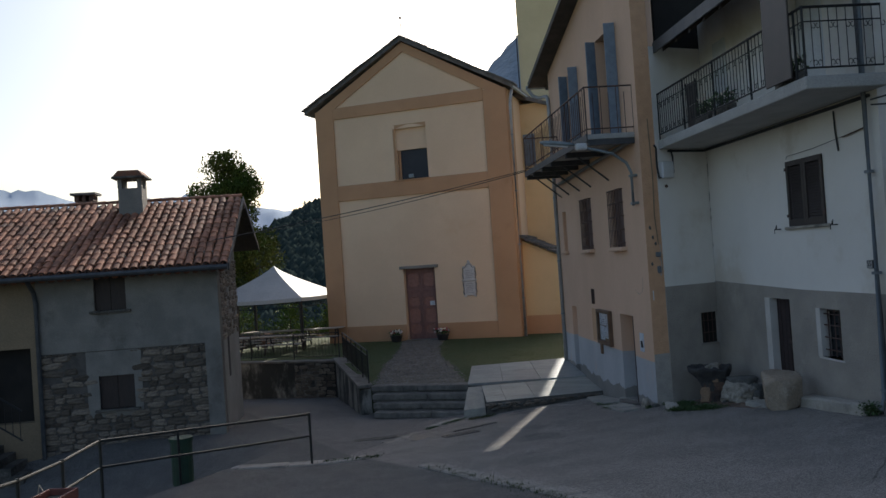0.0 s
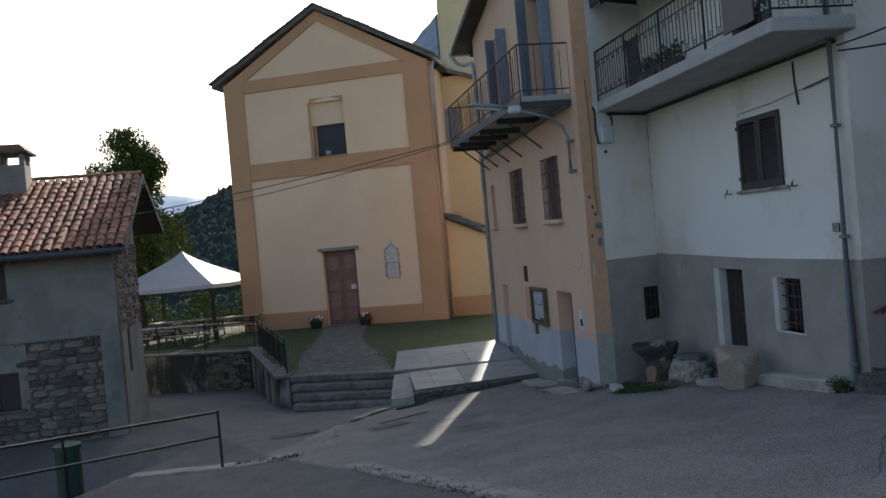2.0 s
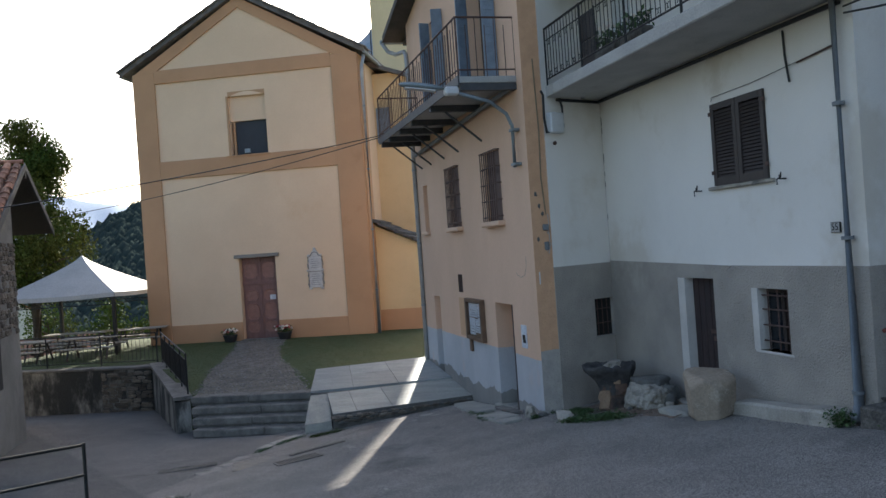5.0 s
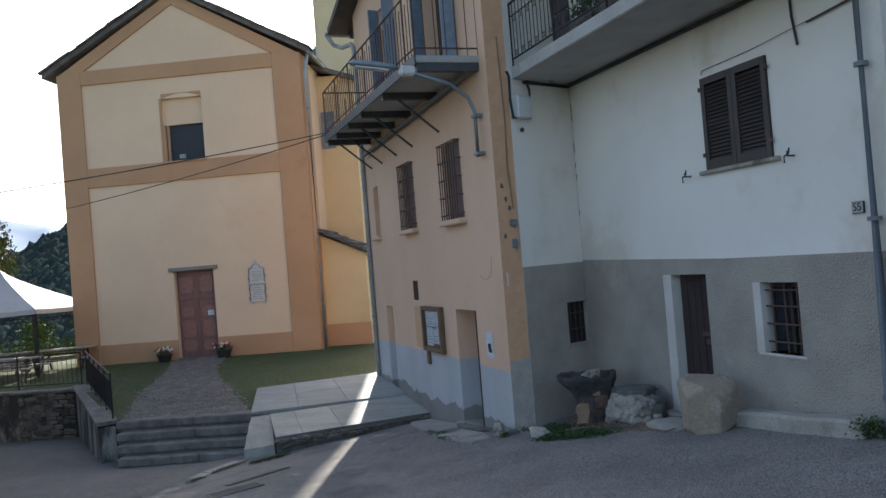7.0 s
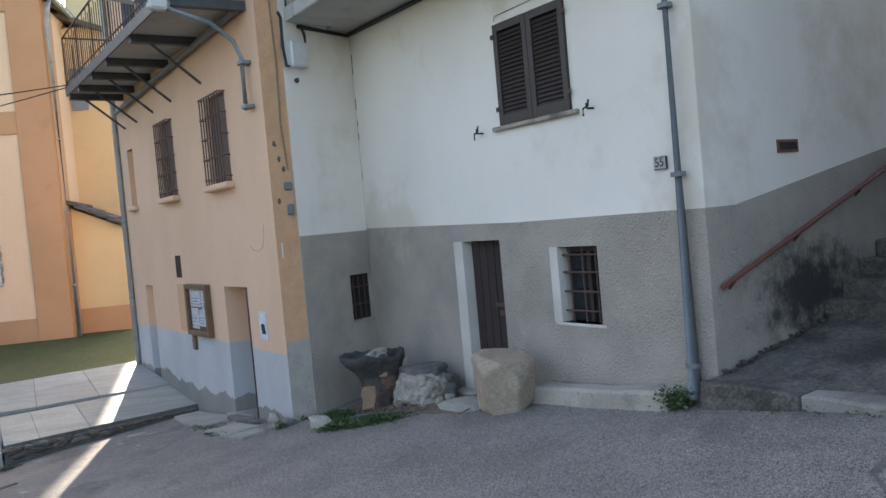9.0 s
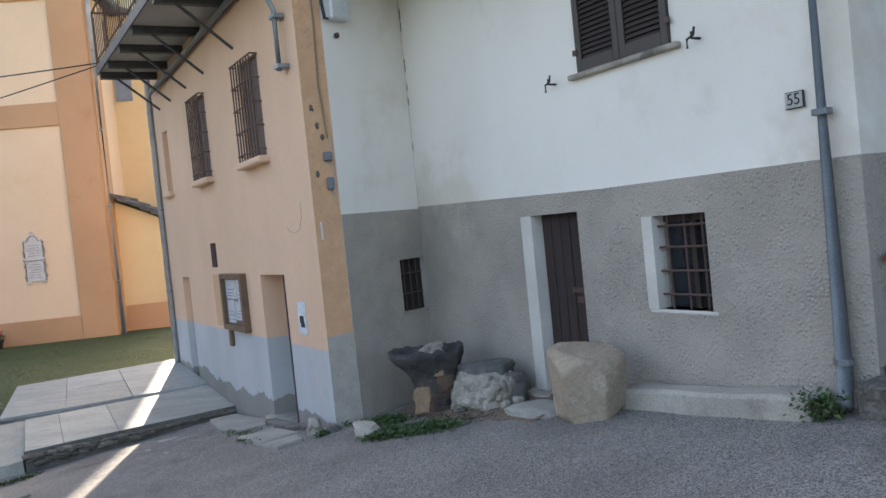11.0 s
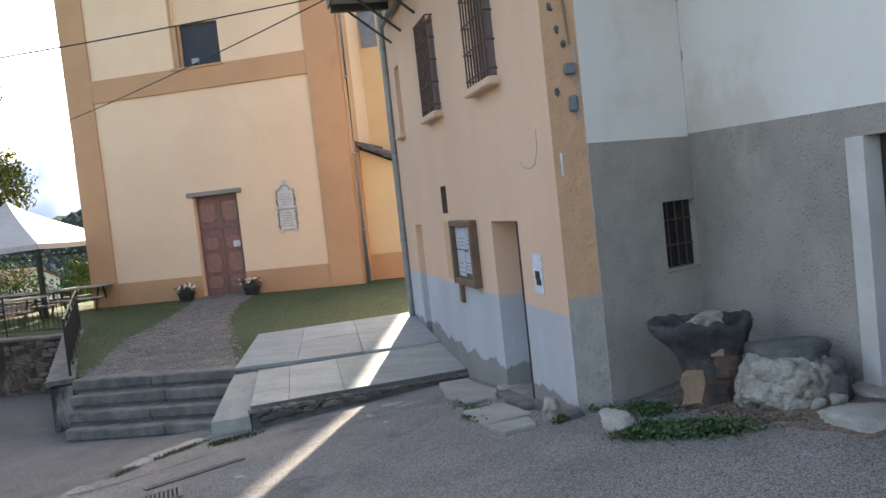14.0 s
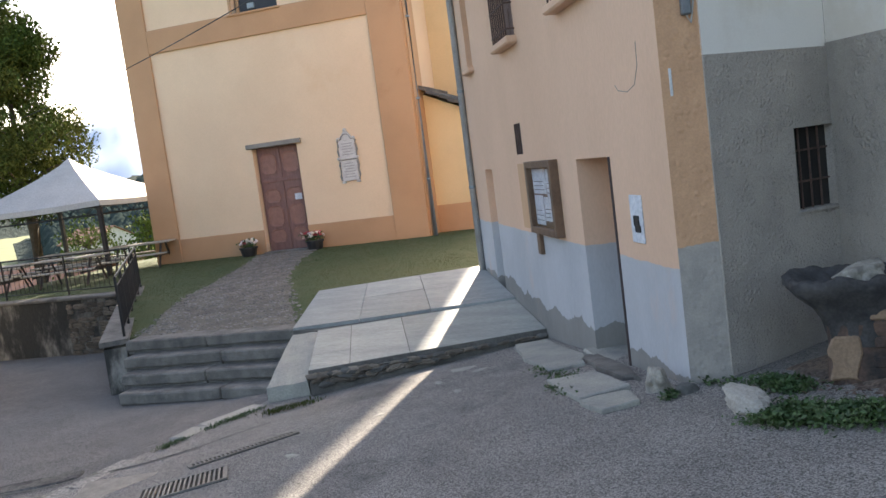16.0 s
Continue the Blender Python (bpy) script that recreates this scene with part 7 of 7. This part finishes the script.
    part("cable", tb([(0.13, -0.05, 0.05), (0.2, -0.05, 0.12), (0.2, -0.05, 0.45), (0.17, -0.03, 0.6)], 0.02, 6), RUBBER, mb)
    part("knob", lump(0.035, 0.035, 0.035, 0.1, 1, 2), RUST, mb).matrix_basis = pose(0.0, -0.03, -0.16)
    for z, w, h in ((1.39, 0.05, 0.05), (1.08, 0.035, 0.07)):
        e = thing("switch_box", S @ pose(-0.09, 0.0, z), "small grey-blue switch box on the corner strip", "switch box", "switch boxes")
        part("case", bx(-w, w, -0.06, 0.0, -h, h, bev=0.01), PIPE, e)
        part("wire", tb([(0.0, -0.03, -h), (0.03, -0.03, -h - 0.06), (0.06, -0.02, 0.02), (0.05, -0.02, 0.22)], 0.008, 5), CONCRETE, e)
    wr = thing("corner_wire", S @ pose(-0.14, 0.0, 0), "thin ochre cable down the corner strip", "cable")
    part("cable", tb([(0.02, -0.015, 4.2), (0.05, -0.015, 3.0), (0.03, -0.015, 2.2), (0.07, -0.015, 1.6)], 0.012, 6), OCHRE, wr)
    for z in (1.95, 1.75, 1.62, 1.2):
        part("chip", lump(0.022, 0.009, 0.034, 0.8, z, 3), RUBBLE, wr).matrix_basis = pose(-0.03 + 0.05 * math.sin(z * 9), -0.005, z)
    gs = thing("gas_strip", S @ pose(-0.24, 0, 0.55), "thin white conduit piece on the corner", "conduit")
    part("strip", bx(-0.01, 0.01, -0.012, 0.0, -0.10, 0.10, bev=0.003), PLASTIC, gs)
    # overhead cables
    e0 = hw(-7.33, -1.32, 4.02)
    for a, b_, sag in ((e0, Vector((-22.7, 34.3, 3.45)), 0.22), (e0 + Vector((0.02, -0.02, 0.04)), Vector((-12.3, 17.9, 2.5)), 0.08), (hw(5.5, 1.2, 3.35), hw(14, 1.0, 3.9), 0.5), (hw(5.5, 1.2, 3.42), hw(14, 0.2, 4.3), 0.35)):
        c = thing("overhead_cable", pose(0, 0, 0), "thin black overhead cable between the houses", "cable", "overhead cables")
        part("cable", tb([lerp3(a, b_, k / 20)[:2] + (lerp3(a, b_, k / 20)[2] - sag * 4 * (k / 20) * (1 - k / 20),) for k in range(21)], 0.012, 5), RUBBER, c)


GLASS = bpy.data.materials.new("clear_glass")
GLASS.use_nodes = True
gn, gl = GLASS.node_tree.nodes, GLASS.node_tree.links
gmix, gtr, ggl = gn.new("ShaderNodeMixShader"), gn.new("ShaderNodeBsdfTransparent"), gn.new("ShaderNodeBsdfGlossy")
ggl.inputs["Roughness"].default_value, gmix.inputs["Fac"].default_value = 0.03, 0.07
gl.new(gtr.outputs["BSDF"], gmix.inputs[1])
gl.new(ggl.outputs["BSDF"], gmix.inputs[2])
gl.new(gmix.outputs["Shader"], gn["Material Output"].inputs["Surface"])
fittings()


# ---- the awning terrace ----
def awning():
    cx, cy, R, ze, zp = -19.2, 32.6, 3.15, 0.42, 1.85
    ang = math.degrees(math.atan2(-2.0, 2.4))
    g = thing("gazebo", pose(cx, cy, 0, 0, 0, ang + 45), "white canvas garden gazebo on dark metal posts", "gazebo")
    a = R / math.sqrt(2)
    n = 10
    for q in range(4):
        bm = bmesh.new()
        rows = []
        for i in range(n + 1):
            t = i / n
            r = a * t
            z = zp - (zp - ze) * (t ** 0.8)
            rows.append([bm.verts.new((r, r * (2 * k / n - 1), z - 0.05 * t * math.sin(math.pi * k / n))) for k in range(n + 1)] if i else [bm.verts.new((0, 0, zp))])
        for k in range(n):
            bm.faces.new((rows[0][0], rows[1][k], rows[1][k + 1]))
        for i in range(1, n):
            for k in range(n):
                bm.faces.new((rows[i][k], rows[i + 1][k], rows[i + 1][k + 1], rows[i][k + 1]))
        low = [bm.verts.new((v.co.x + 0.01, v.co.y, v.co.z - 0.16)) for v in rows[-1]]
        for k in range(n):
            bm.faces.new((rows[-1][k], low[k], low[k + 1], rows[-1][k + 1]))
        bmesh.ops.recalc_face_normals(bm, faces=bm.faces)
        part("canopy_panel", bm, CANVAS, g, "white canvas panel", smooth=False).matrix_basis = pose(0, 0, 0, 0, 0, 90 * q)
        truss = new("truss")
        truss.parent = g
        truss.matrix_basis = pose(0, 0, 0, 0, 0, 90 * q)
        for z in (ze - 0.18, ze - 0.42):
            part("chord", tb([(a - 0.06, -a, z), (a - 0.06, a, z)], 0.018, 6), IRON, truss)
        for k in range(16):
            y0, y1 = -a + 2 * a * k / 16, -a + 2 * a * (k + 1) / 16
            part("lattice", tb([(a - 0.06, y0, ze - (0.18 if k % 2 else 0.42)), (a - 0.06, y1, ze - (0.42 if k % 2 else 0.18))], 0.010, 4), IRON, truss)
        x, y = Matrix.Rotation(radians(90 * q), 3, "Z") @ Vector((a - 0.1, a - 0.1, 0)) * 1, 0
        px, py = x.x, x.y
        w = g.matrix_basis @ Vector((px, py, 0))
        part("post", bx(px - 0.06, px + 0.06, py - 0.06, py + 0.06, tz(w.x, w.y) - 0.1, ze - 0.1, bev=0.008), IRON, g, "dark metal post")
    # picnic tables
    def table(m):
        t = thing("picnic_table", m, "bleached wooden picnic table with fixed benches", "picnic table", "tables under the gazebo")
        for k in range(4):
            part("tabletop_board", bx(-0.95, 0.95, -0.36 + 0.18 * k, -0.20 + 0.18 * k, 0.70, 0.74, bev=0.005), BENCHWOOD, t)
        for s in (-1, 1):
            for k in range(2):
                y = s * (0.58 + 0.15 * k)
                part("bench_board", bx(-0.95, 0.95, min(y, y + s * 0.13), max(y, y + s * 0.13), 0.40, 0.44, bev=0.005), BENCHWOOD, t)
            part("crossbeam", bx(s * 0.65 - 0.03, s * 0.65 + 0.03, -0.78, 0.78, 0.33, 0.40), DARKWOOD, t)
            part("leg", tb([(s * 0.65, -0.55, 0), (s * 0.65, -0.18, 0.70)], 0.035, 4), DARKWOOD, t)
            part("leg", tb([(s * 0.65, 0.55, 0), (s * 0.65, 0.18, 0.70)], 0.035, 4), DARKWOOD, t)
        return t
    first = None
    for x, y, r in ((-17.0, 29.3, 12), (-19.4, 29.2, 5), (-18.6, 31.4, 10), (-21.2, 31.0, 8), (-16.6, 31.9, 14), (-20.6, 33.6, 6), (-23.4, 29.6, 3)):
        m = pose(x, y, tz(x, y), 0, 0, r)
        first = copy_thing(first, m) if first else table(m)


awning()


# ---- trees, bushes, far houses, hills ----
def tree(nm, x, y, z, h, r, label, seed, n=5200, leaf=LEAF, crown0=0.28, size=0.34, cat="tree", clumps=26, fine=1.0):
    random.seed(seed)
    t = thing(nm, pose(x, y, z), label, cat)
    bm = bmesh.new()
    tube(bm, [(0, 0, -0.3), (0.05, 0, h * 0.25), (-0.05, 0.06, h * 0.55), (0, 0, h * 0.9)], 0.05 + h * 0.022, 8, 0.03)
    tips = []
    for k in range(16):
        a, zz = random.uniform(0, 6.28), h * random.uniform(0.25, 0.8)
        L = 0.85 * r * (1.05 - 0.65 * (zz / h - 0.25) / 0.6) * random.uniform(0.7, 1.0)
        p = [(0, 0, zz), (math.cos(a) * L * 0.5, math.sin(a) * L * 0.5, zz + L * 0.22), (math.cos(a) * L, math.sin(a) * L, zz + L * 0.34)]
        tube(bm, p, 0.02 + h * 0.006, 5, 0.012)
        tips.append(p)
    part("trunk", bm, BARK, t)
    cl = []
    for p in tips:
        for f in (0.55, 0.8, 1.0):
            q = Vector(p[0]).lerp(Vector(p[2]), f)
            cl.append((q + Vector((random.gauss(0, 0.15), random.gauss(0, 0.15), random.gauss(0.1, 0.15))) * r * 0.4, r * fine * random.uniform(0.2, 0.36)))
    for k in range(clumps):
        zz = random.uniform(crown0, 1.0)
        rr = r * math.sin(math.pi * min(1, max(0.08, 1 - (zz - crown0) / (1 - crown0) * 0.93))) ** 0.6 * random.uniform(0.1, 0.9) * (1.25 - 0.85 * (zz - crown0) / (1 - crown0))
        a = random.uniform(0, 6.28)
        cl.append((Vector((math.cos(a) * rr, math.sin(a) * rr, zz * h)), r * fine * random.uniform(0.2, 0.36)))
    pl = []
    for _ in range(n):
        c, s = random.choice(cl)
        d = Vector((random.gauss(0, 1), random.gauss(0, 1), random.gauss(0, 1))).normalized() * s * random.uniform(0.5, 1.05)
        p = c + d
        pl.append(turned(p.x, p.y, min(p.z, h * 1.02), size * random.uniform(0.5, 1.1), None, 1.4))
    o = scatter_mesh("crown", LEAFQ, pl, leaf, "", "")
    o.parent = t
    return t


tree("linden_tree", -22.45, 34.2, -2.6, 9.9, 3.3, "tall leafy linden tree behind the gazebo", 51, 40000, crown0=0.30, size=0.17, clumps=95, fine=0.62)
tree("linden_tree", -27.6, 32.5, -3.6, 8.6, 2.6, "leafy tree beside the terrace", 52, 14000, size=0.22, clumps=40)
for k, (x, y, h, r) in enumerate(((-21.5, 42, 3.2, 1.9), (-18.5, 44, 3.0, 1.8), (-25, 44, 3.8, 2.0), (-30, 46, 4.5, 2.4), (-15.8, 47, 3.4, 2.0), (-35, 42, 5.0, 2.6))):
    tree("bush", x, y, gz(x, y), h + 0.6, r, "bright leafy garden bush below the terrace", 60 + k, 2200, LEAF_B, 0.05, 0.22, "bush")


def far_house(x, y, z, L, W, H, rz, label, wallmat):
    h = thing("far_house", pose(x, y, z, 0, 0, rz), label, "house", "houses in the valley")
    part("wall", bx(-L / 2, L / 2, -W / 2, W / 2, -2, H), wallmat, h)
    part("gable", pr([(-W / 2, H), (W / 2, H), (0, H + W * 0.26)], "x", -L / 2, L / 2), wallmat, h)
    for s in (-1, 1):
        part("roof", pr([(s * (W / 2 + 0.5), H - 0.25), (0, H + W * 0.27), (0, H + W * 0.27 + 0.15), (s * (W / 2 + 0.5), H - 0.1)], "x", -L / 2 - 0.5, L / 2 + 0.5), TILE_J, h, "red tiled roof")
    for k in range(3):
        w = part("window", bx(-L / 3 + k * L / 3 - 0.4, -L / 3 + k * L / 3 + 0.4, -W / 2 - 0.04, -W / 2 + 0.02, H - 2.0, H - 0.8), DARKGLASS, h)


far_house(-33, 46, -9.8, 9, 7, 5.4, -12, "low stone house with red tiled roof below the terrace", CEMENT)
far_house(-27.5, 52, -9.4, 7, 6, 5.0, 20, "small house with red tiled roof among the bushes", CEMENT)
far_house(-112, 150, -14, 12, 9, 8, -20, "white house with red roof across the valley", WHITE_PAINT)


def ridge(nm, r0, depth, prof, mat, label, seed, step=0.5, rough=0.02, cx=0.0, cy=15.0, foot=-60):
    """A hill range: its crest is given as bearings and heights in degrees seen from the square."""
    bm = bmesh.new()
    b0, b1 = prof[0][0], prof[-1][0]
    rows = []
    n = int((b1 - b0) / step)
    for i in range(n + 1):
        b = b0 + (b1 - b0) * i / n
        e = float(np.interp(b, [p[0] for p in prof], [p[1] for p in prof]))
        top = r0 * math.tan(radians(e))
        row = []
        for j in range(13):
            t = j / 12
            r = r0 - depth * (1 - t)
            z = foot + (top - foot) * (t ** 0.8)
            z += r0 * rough * t * (noise.noise(Vector((b * 0.35 + seed, t * 4, 0))) + 0.5 * noise.noise(Vector((b * 1.3 + seed, t * 9, 2))) + 0.35 * noise.noise(Vector((b * 4.1, t * 19, seed))))
            row.append(bm.verts.new((cx + r * math.sin(radians(b)), cy + r * math.cos(radians(b)), z)))
        rows.append(row)
    for p, q in zip(rows, rows[1:]):
        for j in range(12):
            bm.faces.new((p[j], q[j], q[j + 1], p[j + 1]))
    bmesh.ops.recalc_face_normals(bm, faces=bm.faces)
    solo(nm, bm, mat, label, "hill", kind="structure", smooth=True)


ridge("backdrop_far_mountains", 3800, 900, [(-95, 3.5), (-70, 5.5), (-52, 6.6), (-46, 6.2), (-43, 5.4), (-40, 5.0), (-36, 5.6), (-32, 4.6), (-28, 4.0), (-20, 3)], FARHILL, "mountains on the horizon, pale blue from painted haze", 1, 0.4, 0.008)
ridge("backdrop_mountain", 1500, 700, [(-24, 2), (-19, 7.5), (-15.4, 12.6), (-12.6, 15.4), (-8, 17.5), (0, 19), (15, 18), (40, 15), (70, 9)], BLUEHILL, "steep mountain behind the church, haze painted into its blue", 2, 0.5, 0.012)
ridge("backdrop_valley_side", 900, 350, [(-100, 1.0), (-70, 1.8), (-50, 1.2), (-44, 1.0), (-38, 1.4), (-34, 2.2), (-28, 2.4), (-15, 3)], DISTHILL, "wooded valley side", 3, 0.5, 0.012)


def wooded_hill():
    prof = [(-44, -1.5), (-38, 0.3), (-35, 1.5), (-32.5, 2.6), (-30.6, 3.7), (-28.7, 4.6), (-27, 5.2), (-22, 7), (-15, 8), (-5, 8), (10, 6)]
    ridge("backdrop_wooded_hill", 330, 190, prof, DISTHILL, "dark wooded hill beside the church", 5, 0.4, 0.008, foot=-35)
    random.seed(77)
    pl = []
    for _ in range(9000):
        b = random.uniform(-42, -23)
        e = float(np.interp(b, [p[0] for p in prof], [p[1] for p in prof]))
        top = 330 * math.tan(radians(e))
        t = random.uniform(0.15, 1.0)
        r = 330 - 190 * (1 - t)
        z = -35 + (top + 35) * t ** 0.8
        s = random.uniform(1.8, 3.4)
        pl.append(turned(r * math.sin(radians(b)), 15 + r * math.cos(radians(b)), z - 0.5, s, s * random.uniform(1.1, 1.8), 0.15))
    bm = bmesh.new()
    bmesh.ops.create_icosphere(bm, subdivisions=2, radius=1.0)
    for v in bm.verts:
        v.co *= 1 + 0.5 * noise.noise(v.co * 2.3)
    v, f = [tuple(q.co) for q in bm.verts], [tuple(q.index for q in p.verts) for p in bm.faces]
    bm.free()
    scatter_mesh("hill_woods", (v, f), pl, WOODS, "dense dark green woods on the hill", "woods").data.polygons.foreach_set("use_smooth", [True] * (len(f) * len(pl)))


WOODS = material("woods_crown", (0.03, 0.043, 0.04), (0.04, 0.053, 0.047), 0.2, 0.95, 0.4, 1.5, island=0.1, dist=0.5)
WOODS.node_tree.nodes["Principled BSDF"].inputs["Specular IOR Level"].default_value = 0.0
wooded_hill()


def pylon():
    x, y, z = -172, 322, 21
    p = thing("power_pylon", pose(x, y, z), "small lattice power pylon on the hill", "pylon")
    H = 11
    for sx in (-1, 1):
        for sy in (-1, 1):
            part("leg", tb([(sx * 1.2, sy * 1.2, -2), (sx * 0.25, sy * 0.25, H)], 0.10, 4), ZINC, p)
    for zz, w in ((H * 0.72, 2.2), (H * 0.9, 1.8)):
        part("arm", tb([(-w, 0, zz), (w, 0, zz)], 0.10, 4), ZINC, p)
    for k in range(6):
        za, zb = H * k / 6, H * (k + 1) / 6
        w0, w1 = 1.2 - 0.95 * za / H, 1.2 - 0.95 * zb / H
        part("brace", tb([(-w0, -w0, za), (w1, -w1, zb)], 0.07, 4), ZINC, p)


pylon()
